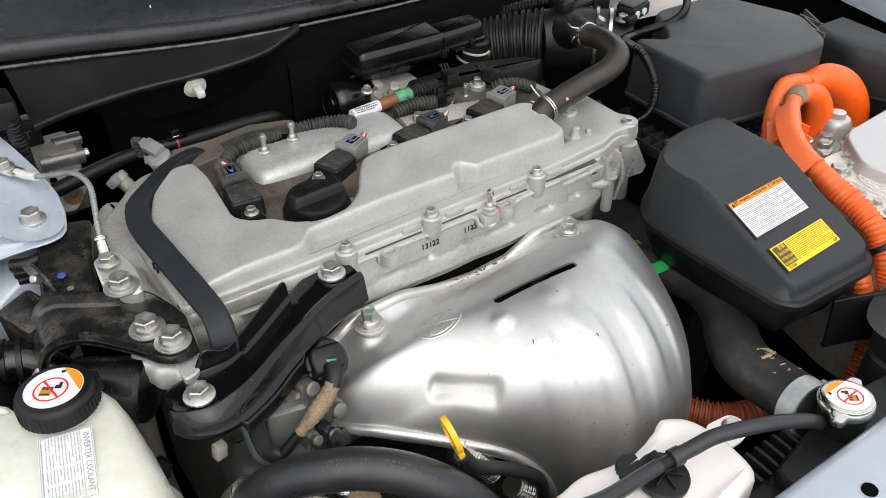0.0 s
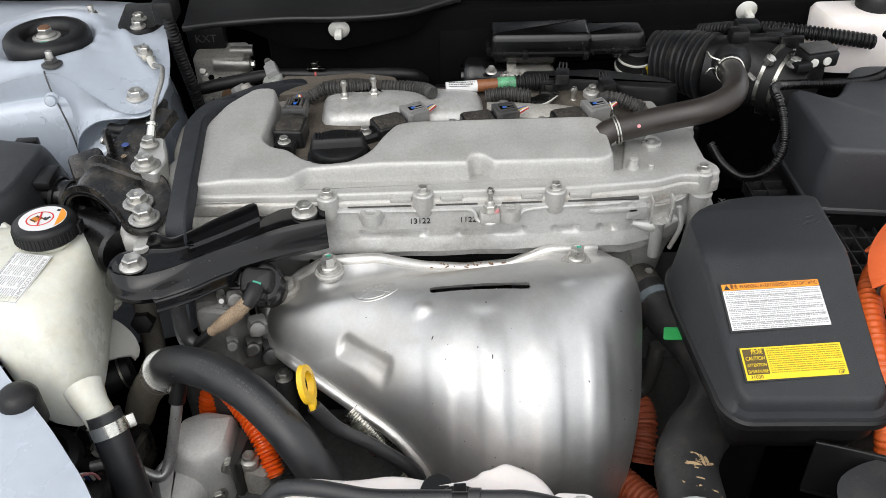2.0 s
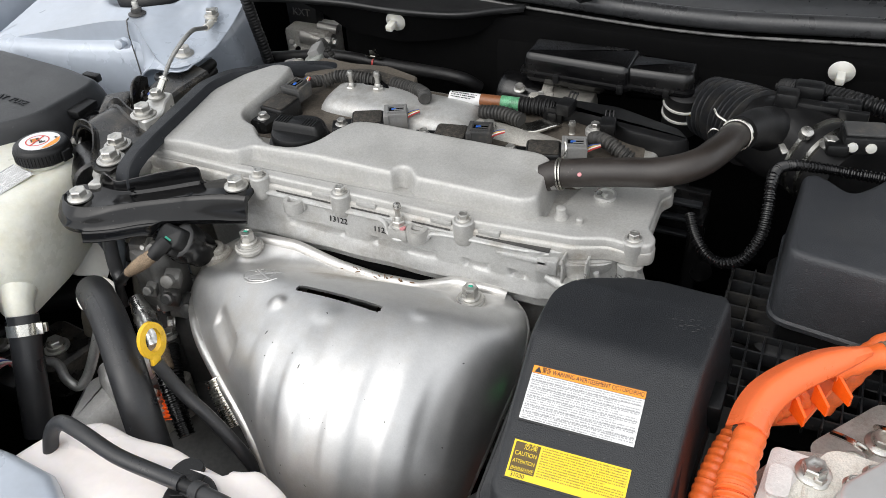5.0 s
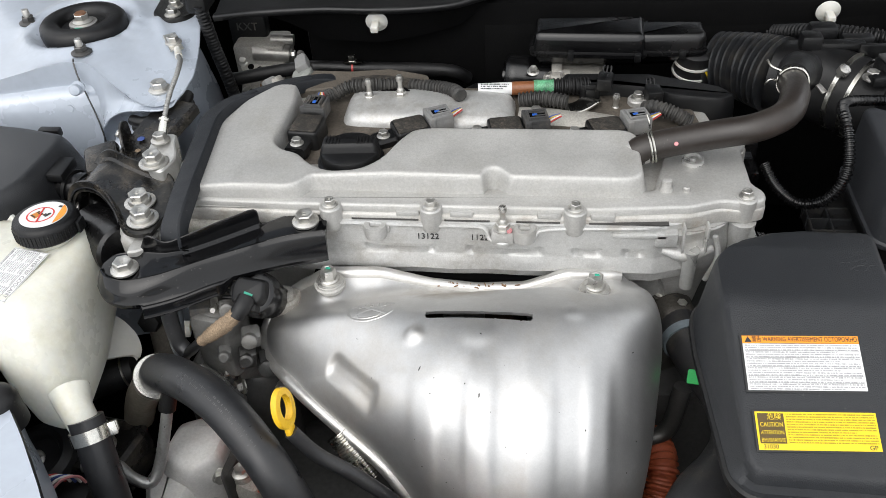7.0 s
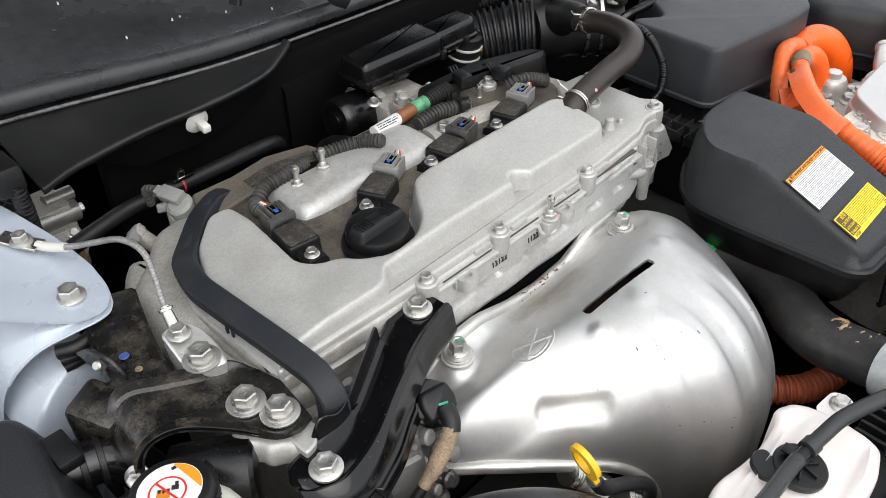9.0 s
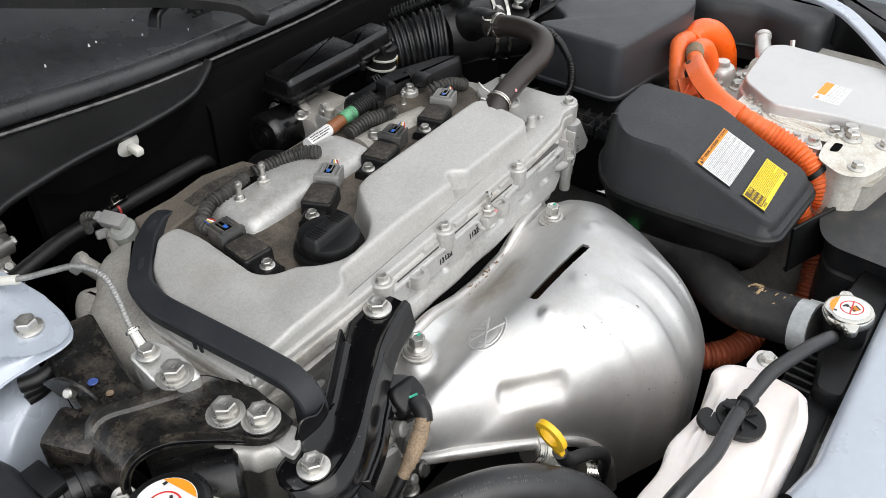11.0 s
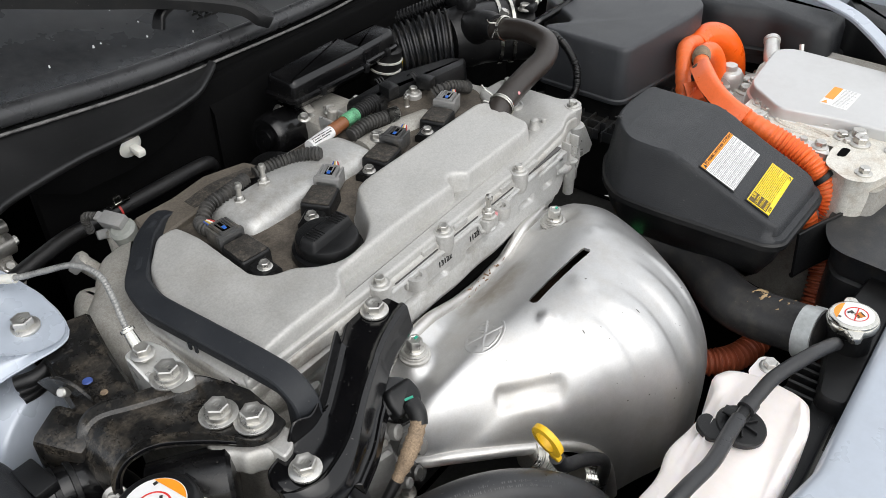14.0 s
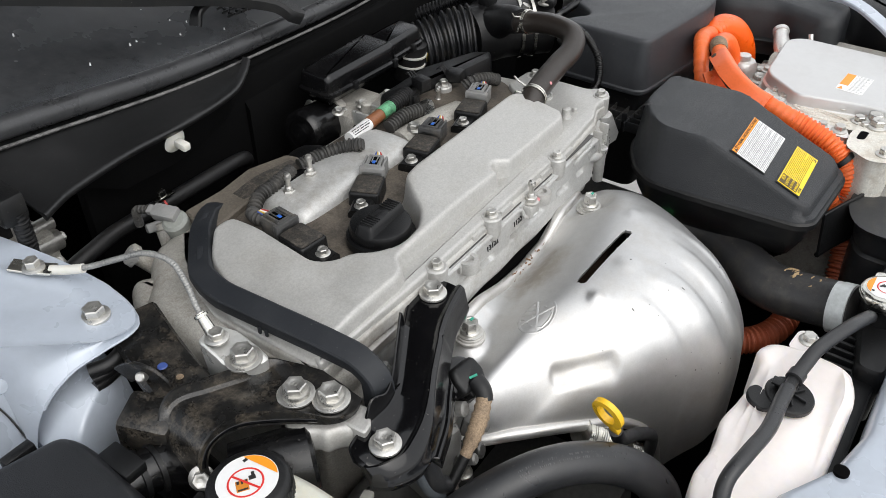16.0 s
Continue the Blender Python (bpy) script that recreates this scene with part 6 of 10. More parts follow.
    slab(bm, rounded([(-0.010, -0.0065), (0.009, -0.0075), (0.011, 0.006), (-0.009, 0.0075)], 0.002, 3), [(-0.0004, 0), (0.0008, 0)], tag)
    part("tape", bm, GREEN, u, "bright green tape flag")
    bm = bmesh.new()
    rnd = random.Random(9)
    for _ in range(46):
        a, y = rnd.gauss(0, 0.30), rnd.choice((-0.255, -0.287, -0.290)) + rnd.gauss(0, 0.005)
        c = Vector((np.interp(y, (-0.285, -0.24), (0.216, 0.222)), y, np.interp(y, (-0.285, -0.24), (0.670, 0.662))))
        s = rnd.uniform(0.0010, 0.0042)
        lathe(bm, [(s, -0.001), (s * 0.8, 0.0002)], at(c + Vector((math.sin(a), 0, math.cos(a))) * 0.0266, (math.sin(a), 0, math.cos(a))) @ Matrix.Rotation(rnd.uniform(0, 3), 4, "Z") @ Matrix.Diagonal((rnd.uniform(1.0, 2.2), rnd.uniform(0.3, 0.8), 1, 1)), 7)
    part("dried_stain", bm, mat("ochre_stain", (0.34, 0.24, 0.13), 0.8, 0, 0.4, 200), u, "ochre dried coolant spots")["kind"] = "stuff"
    bm = bmesh.new()
    tube(bm, [(0.172, -0.09, 0.60), (0.205, -0.095, 0.588), (0.228, -0.088, 0.60), (0.236, -0.08, 0.65)], 0.0085, 12, 5)
    part("metal_pipe", bm, STEEL_DARK, u, "dark metal pipe")
    # thermostat casting between the head and the hose
    k = thing("thermostat_housing", (0.225, 0.01, 0.66), "dark dirty cast thermostat housing with three bolts", "thermostat")
    cast = mat("dark_dirty_casting", (0.085, 0.078, 0.068), 0.45, 0.5, 0.3, 40, 0.5, 600, (0.030, 0.025, 0.02), 0.6, 45)
    bm = bmesh.new()
    slab(bm, rounded([(0.196, -0.010), (0.226, -0.022), (0.252, -0.008), (0.256, 0.024), (0.232, 0.040), (0.200, 0.036)], 0.010), [(0.60, 0.004), (0.660, 0.0), (0.668, 0.002), (0.672, 0.006)])
    lathe(bm, [(0.0225, 0), (0.0225, 0.020), (0.0205, 0.024)], at((0.231, 0.012, 0.660), (0.25, -0.96, 0)), 24)
    part("housing", bm, cast, k)
    for p in ((0.222, 0.019, 0.672), (0.240, 0.0, 0.672), (0.208, -0.004, 0.672)):
        bm = bmesh.new()
        lathe(bm, [(0.0095, -0.02), (0.0095, 0.003), (0.008, 0.0045)], Matrix.Translation(p), 16)
        part("boss", bm, cast, k)
        bolt(k, Vector(p) + Vector((0, 0, 0.0045)), BOLT_S)


def dipstick():
    d = thing("oil_dipstick", (-0.10, -0.19, 0.60), "yellow plastic oil dipstick loop on a dark tube", "dipstick")
    m = at((-0.1045, -0.189, 0.728), (0.93, -0.12, 0.25), up=(-0.2, 0.35, 1))
    bm = bmesh.new()
    outer = [(0.0140 * math.cos(a), 0.0180 * math.sin(a)) for a in np.linspace(0, 2 * math.pi, 28, endpoint=False)]
    inner = [(0.0082 * math.cos(a), 0.0115 * math.sin(a) + 0.001) for a in np.linspace(0, 2 * math.pi, 28, endpoint=False)]
    rings = [[m @ Vector((x, y, z)) for x, y in pl] for pl, z in ((outer, -0.0025), (outer, 0.0025), (inner, 0.0032), (inner, -0.0032), (outer, -0.0025))]
    loft(bm, rings, cap=False)
    box(bm, (0, -0.019, 0), (0.009, 0.012, 0.006), 0.0015, m)
    part("loop", bm, YELLOW, d)
    bm = bmesh.new()
    a = m @ Vector((0, -0.022, 0))
    tube(bm, [a, a + Vector((0.018, 0.0, -0.030)), Vector((-0.050, -0.200, 0.655)), Vector((-0.015, -0.205, 0.62)), Vector((0.0, -0.20, 0.56))], 0.0064, 12, 5)
    part("tube", bm, HOSE_GREY, d)


breather_hose()
guard_strip()
mount_bracket()
ground_strap()
cam_connector()
coolant_hoses()
dipstick()


# ---- intake side behind the engine ----
def intake():
    b = thing("vacuum_box", (0.18, 0.27, 0.79), "black plastic resonator box above the intake", "air box")
    bm = bmesh.new()
    o = rounded([(0.086, 0.277), (0.214, 0.272), (0.218, 0.330), (0.086, 0.328)], 0.010, 4)
    slab(bm, o, [(0.786, 0.012), (0.794, 0.005), (0.8000, 0.0015), (0.8015, -0.0028), (0.8055, -0.0028), (0.8070, 0.001), (0.8190, 0.002), (0.8245, 0.0035), (0.8275, 0.0065), (0.8283, 0.010)])
    part("body", bm, PLASTIC_SAT, b, angle=50)
    bm = bmesh.new()
    o = rounded([(0.2000, 0.2795), (0.276, 0.281), (0.284, 0.290), (0.284, 0.325), (0.2000, 0.3265)], 0.007, 4)
    slab(bm, o, [(0.786, 0.012), (0.794, 0.005), (0.7990, 0.0015), (0.8005, -0.0020), (0.8045, -0.0020), (0.8060, 0.001), (0.8150, 0.002), (0.8205, 0.0035), (0.8235, 0.006), (0.8243, 0.009)])
    part("end_section", bm, PLASTIC_SAT, b, angle=50)
    for x, y, z in ((0.130, 0.2735, 0.8030), (0.205, 0.2705, 0.8030), (0.255, 0.2785, 0.8030)):
        bm = bmesh.new()
        box(bm, (x, y, z), (0.007, 0.006, 0.010), 0.0012)
        part("lid_clip", bm, PLASTIC, b)
    # throttle body with its black motor
    t = thing("throttle_body", (0.10, 0.28, 0.72), "silver throttle body with a round black motor", "throttle body")
    m = at((0.064, 0.300, 0.762), (-0.96, -0.05, 0.12))
    bm = bmesh.new()
    lathe(bm, [(0.0275, -0.045), (0.0282, 0.0), (0.0270, 0.008), (0.0235, 0.0115), (0.0180, 0.0118), (0.0170, 0.0095), (0.0125, 0.0095), (0.0115, 0.0140), (0.006, 0.0145)], m, 36)
    part("motor", bm, PLASTIC_SAT, t, "round satin black motor")
    for k in range(3):
        bolt(t, m @ Vector((0.0305 * math.cos(2.1 * k + 0.6), 0.0305 * math.sin(2.1 * k + 0.6), -0.042)), BOLT_S, n=m.to_3x3() @ Vector((0, 0, 1)))
    bm = bmesh.new()
    lathe(bm, [(0.0300, -0.054), (0.0310, -0.052), (0.0310, -0.044), (0.0300, -0.042), (0.0285, -0.042)], m, 32)
    part("clamp_ring", bm, ALU_DIRTY, t)
    bm = bmesh.new()
    box(bm, (0.135, 0.285, 0.752), (0.075, 0.06, 0.052), 0.010)
    box(bm, (0.125, 0.262, 0.775), (0.012, 0.012, 0.030), 0.003)
    box(bm, (0.140, 0.250, 0.768), (0.060, 0.020, 0.024), 0.005)
    lathe(bm, [(0.0065, 0), (0.0065, 0.036), (0.0045, 0.038)], at((0.112, 0.248, 0.758), (0.05, -0.1, 1)), 12)
    part("body", bm, ALU_DIRTY, t)
    for x, w in ((0.105, 0.004), (0.128, 0.004), (0.158, 0.005)):
        bm = bmesh.new()
        box(bm, (x, 0.246, 0.770), (w, 0.026, 0.030), 0.0015)
        part("web", bm, ALU_BRIGHT, t)
    for p in ((0.088, 0.268, 0.786), (0.118, 0.256, 0.786), (0.160, 0.250, 0.783)):
        bolt(t, p, BOLT_S, n=(0, -0.3, 1))
    # intake manifold cover
    n = thing("intake_manifold", (0.22, 0.20, 0.72), "black plastic intake manifold with ribbed top", "intake manifold")
    bm = bmesh.new()
    slab(bm, rounded([(0.112, 0.210), (0.150, 0.204), (0.172, 0.207), (0.205, 0.199), (0.235, 0.182), (0.285, 0.174), (0.303, 0.186), (0.287, 0.208), (0.215, 0.234), (0.122, 0.234)], 0.007), [(0.74, -0.004), (0.774, -0.003), (0.776, 0.0), (0.800, 0.002), (0.8045, 0.004), (0.8060, 0.007)])
    part("upper_shell", bm, PLASTIC, n)
    for k in range(4):
        bm = bmesh.new()
        tube(bm, [(-0.07 + 0.095 * k, 0.215, 0.745), (-0.07 + 0.095 * k, 0.245, 0.752), (-0.07 + 0.095 * k, 0.275, 0.735), (-0.07 + 0.095 * k, 0.285, 0.68)], 0.024, 14, 4)
        part("runner", bm, PLASTIC, n)
    bm = bmesh.new()
    box(bm, (0.150, 0.203, 0.795), (0.022, 0.008, 0.026), 0.002)
    box(bm, (0.150, 0.1985, 0.797), (0.010, 0.004, 0.012), 0.001)
    part("lug", bm, PLASTIC, n)
    bm = bmesh.new()
    box(bm, (0.262, 0.206, 0.790), (0.02, 0.010, 0.014), 0.002)
    part("lug", bm, PLASTIC, n)
    # labelled purge valve and sleeve in front of it
    s = thing("purge_valve_line", (0.06, 0.20, 0.79), "sensor lead with white label, brown and green sleeves", "sensor lead")
    a, bq = Vector((0.010, 0.198, 0.801)), Vector((0.150, 0.208, 0.803))

    def seg(k0, k1, r, mt, nm, lab="", corr=0.0):
        bm = bmesh.new()
        tube(bm, [a.lerp(bq, k0), a.lerp(bq, (k0 + k1) / 2), a.lerp(bq, k1)], r, 14, 3, corr, 0.004)
        return part(nm, bm, mt, s, lab)

    lab = seg(0.14, 0.40, 0.0070, WHITE, "label_wrap", "white paper label with fine print")
    bars(lab, at(a.lerp(bq, 0.27) + Vector((0, -0.0042, 0.0059)), (0, -0.55, 0.8)), [(-0.015, 0.015, 0.0022, 0.0012), (-0.015, 0.014, -0.0004, 0.0016), (-0.015, 0.009, -0.003, 0.0012)], INK)
    seg(0.40, 0.57, 0.0074, COPPER_P, "brown_sleeve", "glossy brown sleeve")
    seg(0.57, 0.72, 0.0082, mat("green_white_tape", (0.10, 0.30, 0.16), 0.4, 0, 0.9, 120), "green_tape", "green and white tape")
    seg(0.72, 1.0, 0.0085, RUBBER, "corrugated_end", "", 0.0018)
    # corrugated loom over the camshaft housing
    w = thing("wiring_loom", (0.0, 0.19, 0.79), "dusty black corrugated wiring loom over the engine", "wiring")
    for pts, r in (([(-0.130, 0.188, 0.800), (-0.112, 0.196, 0.806), (-0.088, 0.196, 0.808), (-0.060, 0.202, 0.806)], 0.0068), ([(-0.045, 0.205, 0.803), (-0.015, 0.196, 0.806), (0.005, 0.182, 0.810), (0.014, 0.166, 0.813)], 0.0068), ([(0.075, 0.18, 0.800), (0.10, 0.178, 0.804), (0.125, 0.172, 0.803)], 0.0075), ([(0.205, 0.165, 0.800), (0.215, 0.158, 0.806), (0.232, 0.150, 0.804), (0.250, 0.146, 0.796)], 0.0070), ([(-0.133, 0.150, 0.806), (-0.140, 0.168, 0.806), (-0.132, 0.188, 0.801)], 0.0065)):
        bm = bmesh.new()
        tube(bm, pts, r, 12, 6, 0.0018, 0.0042)
        part("loom_tube", bm, LOOM, w)
    bm = bmesh.new()
    strip(bm, cat([(-0.12, 0.222, 0.795), (-0.085, 0.220, 0.800), (-0.04, 0.215, 0.798)], 4), 0.02, 0.006)
    part("carrier", bm, PLASTIC_DUSTY, w)
    bm = bmesh.new()
    slab(bm, rounded([(-0.082, 0.196), (-0.062, 0.176), (-0.046, 0.171), (-0.038, 0.182), (-0.046, 0.196), (-0.066, 0.210)], 0.006, 4), [(0.7990, 0), (0.8035, 0), (0.8045, 0.001)])
    part("eye_bracket", bm, PLASTIC_SAT, w, "black eye bracket under a stud")
    # bare bracket and further plugs
    k = thing("steel_bracket", (0.12, 0.17, 0.79), "bare steel bracket above the coil valley", "bracket")
    bm = bmesh.new()
    strip(bm, cat([(0.085, 0.160, 0.793), (0.11, 0.166, 0.795), (0.135, 0.172, 0.796), (0.150, 0.186, 0.797), (0.152, 0.196, 0.790)], 5), 0.020, 0.003)
    part("arm", bm, SILVER, k)
    bolt(k, (0.093, 0.158, 0.7955), BOLT_M)
    for p, yaw in (((0.215, 0.185, 0.806), 100), ((0.165, 0.200, 0.812), 80)):
        c = thing("small_plug", p, "small black plug with violet and blue wires", "connector", "small plugs")
        m = Matrix.Translation(p) @ Matrix.Rotation(radians(yaw), 4, "Z")
        bm = bmesh.new()
        box(bm, (0, 0, 0), (0.020, 0.016, 0.014), 0.002, m)
        part("shell", bm, PLASTIC, c)
        bm = bmesh.new()
        for q in (-0.004, 0.0, 0.004):
            tube(bm, [m @ Vector((0.010, q, 0)), m @ Vector((0.018, q, 0.008)), m @ Vector((0.024, q * 0.5, 0.004))], 0.001, 6, 3)
        part("wires", bm, RUBBER, c, "thin dark wires")


def cam_solenoid():
    """The grey valve plug behind the guard strip."""
    c = thing("control_valve", (-0.175, 0.245, 0.785), "grey oil control valve with a pale grey plug", "valve")
    m = at((-0.178, 0.246, 0.792), (-0.35, -0.1, 0.9))
    bm = bmesh.new()
    lathe(bm, [(0.013, -0.03), (0.013, 0.004), (0.010, 0.007)], m, 18)
    part("coil", bm, mat("khaki_grey_plastic", (0.24, 0.25, 0.23), 0.5, 0, 0.12, 30), c)
    bm = bmesh.new()
    box(bm, (-0.010, 0.004, 0.008), (0.026, 0.015, 0.012), 0.002, m)
    box(bm, (-0.026, 0.004, 0.009), (0.008, 0.010, 0.007), 0.0015, m)
    part("plug", bm, CONN, c)
    bm = bmesh.new()
    tube(bm, [m @ Vector((-0.03, 0.004, 0.009)), m @ Vector((-0.045, 0.002, 0.004)), m @ Vector((-0.052, 0.0, -0.02))], 0.004, 10, 5, 0.0012, 0.004)
    part("tail", bm, LOOM, c)


def air_duct():
    a = thing("intake_duct", (0.36, 0.24, 0.77), "black ribbed rubber air intake duct with clamps", "air duct")
    bm = bmesh.new()
    tube(bm, [(0.300, 0.306, 0.780), (0.320, 0.290, 0.784), (0.340, 0.272, 0.788), (0.358, 0.254, 0.790)], [0.031, 0.034, 0.037, 0.040], 32, 6, 0.0062, 0.0082)
    part("bellows", bm, DUCT, a)
    bm = bmesh.new()
    tube(bm, [(0.352, 0.258, 0.790), (0.378, 0.246, 0.790), (0.402, 0.236, 0.789), (0.424, 0.219, 0.788), (0.455, 0.190, 0.786)], [0.038, 0.043, 0.042, 0.041, 0.040], 28, 6)
    tube(bm, [(0.376, 0.238, 0.800), (0.360, 0.200, 0.824), (0.347, 0.170, 0.832)], [0.028, 0.020, 0.0165], 18, 4)
    part("elbow", bm, RUBBER, a)
    for p in ((0.421, 0.221, 0.788), (0.434, 0.209, 0.788)):
        bm = bmesh.new()
        lathe(bm, [(0.0405, -0.0022), (0.0438, -0.0022), (0.0438, 0.0022), (0.0405, 0.0022)], at(p, (0.72, -0.69, 0)), 40)
        part("band_clamp", bm, SILVER, a, "steel band clamp")
    m = at((0.400, 0.202, 0.815), (0.25, -0.35, 0.9))
    bm = bmesh.new()
    lathe(bm, [(0.0028, -0.014), (0.0028, 0.010), (0.0062, 0.010), (0.0062, 0.017), (0.004, 0.018)], m, 12)
    box(bm, (-0.003, 0, -0.010), (0.028, 0.012, 0.0022), 0.001, m)
    part("clamp_screw", bm, STEEL, a, "zinc-plated clamp screw")
    bm = bmesh.new()
    box(bm, (0.379, 0.243, 0.836), (0.022, 0.020, 0.020), 0.004)
    box(bm, (0.412, 0.246, 0.831), (0.050, 0.014, 0.010), 0.004)
    box(bm, (0.442, 0.238, 0.826), (0.028, 0.006, 0.022), 0.002)
    part("duct_clip", bm, PLASTIC, a, "black moulded clip on the duct")
    # small vent collar with a yellow tag
    v = thing("vent_collar", (0.26, 0.25, 0.77), "black collar with steel rings and a yellow tag", "hose")
    m = at((0.272, 0.298, 0.780), (0.05, -0.15, 1))
    bm = bmesh.new()
    lathe(bm, [(0.021, -0.03), (0.021, 0.020), (0.018, 0.022)], m, 24)
    part("hose", bm, RUBBER, v)
    for z in (-0.008, 0.006):
        bm = bmesh.new()
        lathe(bm, [(0.0212, z - 0.0012), (0.0228, z - 0.0012), (0.0228, z + 0.0012), (0.0212, z + 0.0012)], m, 28)
        part("ring", bm, NYLON, v, "pale clamp ring")
    bm = bmesh.new()
    box(bm, (0.0125, -0.0185, -0.001), (0.009, 0.0016, 0.014), 0.0003, m @ Matrix.Rotation(0.1, 4, "Z"))
    part("tag", bm, YELLOW_L, v, "yellow tag")
    # sensor on the duct with its harness
    s = thing("air_flow_sensor", (0.455, 0.185, 0.83), "black air flow sensor with a bolted plug", "sensor")
    m = Matrix.Translation((0.453, 0.190, 0.834)) @ Matrix.Rotation(radians(12), 4, "Z")
    bm = bmesh.new()
    box(bm, (0, 0, 0), (0.04, 0.028, 0.018), 0.003, m)
    box(bm, (-0.024, -0.010, -0.004), (0.020, 0.016, 0.012), 0.003, m)
    part("body", bm, PLASTIC, s)
    bm = bmesh.new()
    box(bm, (0.0, 0.001, 0.0105), (0.036, 0.024, 0.003), 0.001, m)
    part("cap_plate", bm, CONN_DARK, s, "dusty grey cap plate")
    for x in (-0.012, 0.004):
        bm = bmesh.new()
        lathe(bm, [(0.0048, 0), (0.0048, 0.002), (0.0036, 0.0024)], m @ at((x, -0.0142, 0), (0, -1, 0)), 12)
        part("pin_face", bm, NYLON, s)
    bolt(s, (0.426, 0.180, 0.828), BOLT_M)
    c = thing("ribbed_harness", (0.37, 0.10, 0.78), "black corrugated harness tube looping beside the air box", "wiring")
    bm = bmesh.new()
    tube(bm, [(0.548, 0.228, 0.842), (0.556, 0.195, 0.836), (0.530, 0.166, 0.826), (0.500, 0.158, 0.818), (0.460, 0.158, 0.816), (0.425, 0.158, 0.816), (0.398, 0.148, 0.820), (0.386, 0.128, 0.825), (0.384, 0.105, 0.824), (0.386, 0.086, 0.808), (0.385, 0.072, 0.786), (0.372, 0.066, 0.761), (0.349, 0.074, 0.750), (0.330, 0.090, 0.758), (0.318, 0.105, 0.775)], 0.0050, 12, 7, 0.0012, 0.0036)
    part("tube", bm, PLASTIC_SAT, c)
    bm = bmesh.new()
    tube(bm, [(0.37, 0.36, 0.79), (0.40, 0.312, 0.814), (0.44, 0.280, 0.826), (0.49, 0.262, 0.826), (0.55, 0.250, 0.820)], 0.0085, 12, 6, 0.002, 0.005)
    part("upper_tube", bm, PLASTIC, c)
    bm = bmesh.new()
    box(bm, (0.398, 0.272, 0.832), (0.030, 0.020, 0.022), 0.005)
    box(bm, (0.432, 0.260, 0.830), (0.034, 0.014, 0.012), 0.004)
    part("clip_block", bm, PLASTIC, c)
    r = thing("brake_reservoir", (0.56, 0.30, 0.83), "pale milky brake fluid reservoir beside the duct", "reservoir")
    bm = bmesh.new()
    slab(bm, rounded([(0.50, 0.268), (0.60, 0.255), (0.72, 0.245), (0.73, 0.33), (0.49, 0.33)], 0.02), [(0.77, 0.005), (0.834, 0), (0.841, 0.004), (0.844, 0.012)])
    part("bottle", bm, TANK_PINK, r)
    bm = bmesh.new()
    lathe(bm, [(0.024, 0.840), (0.024, 0.857), (0.021, 0.861), (0.004, 0.861)], Matrix.Translation((0.565, 0.30, 0)), 24)
    part("cap", bm, PLASTIC, r)

    k = thing("harness_bracket", (0.31, 0.17, 0.60), "black plastic harness bracket behind the engine's end", "bracket")
    bm = bmesh.new()
    box(bm, (0.305, 0.178, 0.725), (0.050, 0.012, 0.060), 0.004)
    box(bm, (0.322, 0.160, 0.690), (0.016, 0.030, 0.090), 0.004)
    part("plate", bm, PLASTIC_SAT, k)
    for z in (0.742, 0.722, 0.702):
        bm = bmesh.new()
        box(bm, (0.300, 0.168, z), (0.046, 0.010, 0.004), 0.0012)
        part("rib", bm, PLASTIC_GREY, k)
    bolt(k, (0.285, 0.172, 0.751), BOLT_M, spin=20)
    bm = bmesh.new()
    lathe(bm, [(0.013, -0.03), (0.013, 0.0), (0.011, 0.003), (0.004, 0.004)], at((0.334, 0.150, 0.672), (0.3, -0.9, 0.3)), 18)
    part("round_plug", bm, PLASTIC_SAT, k)


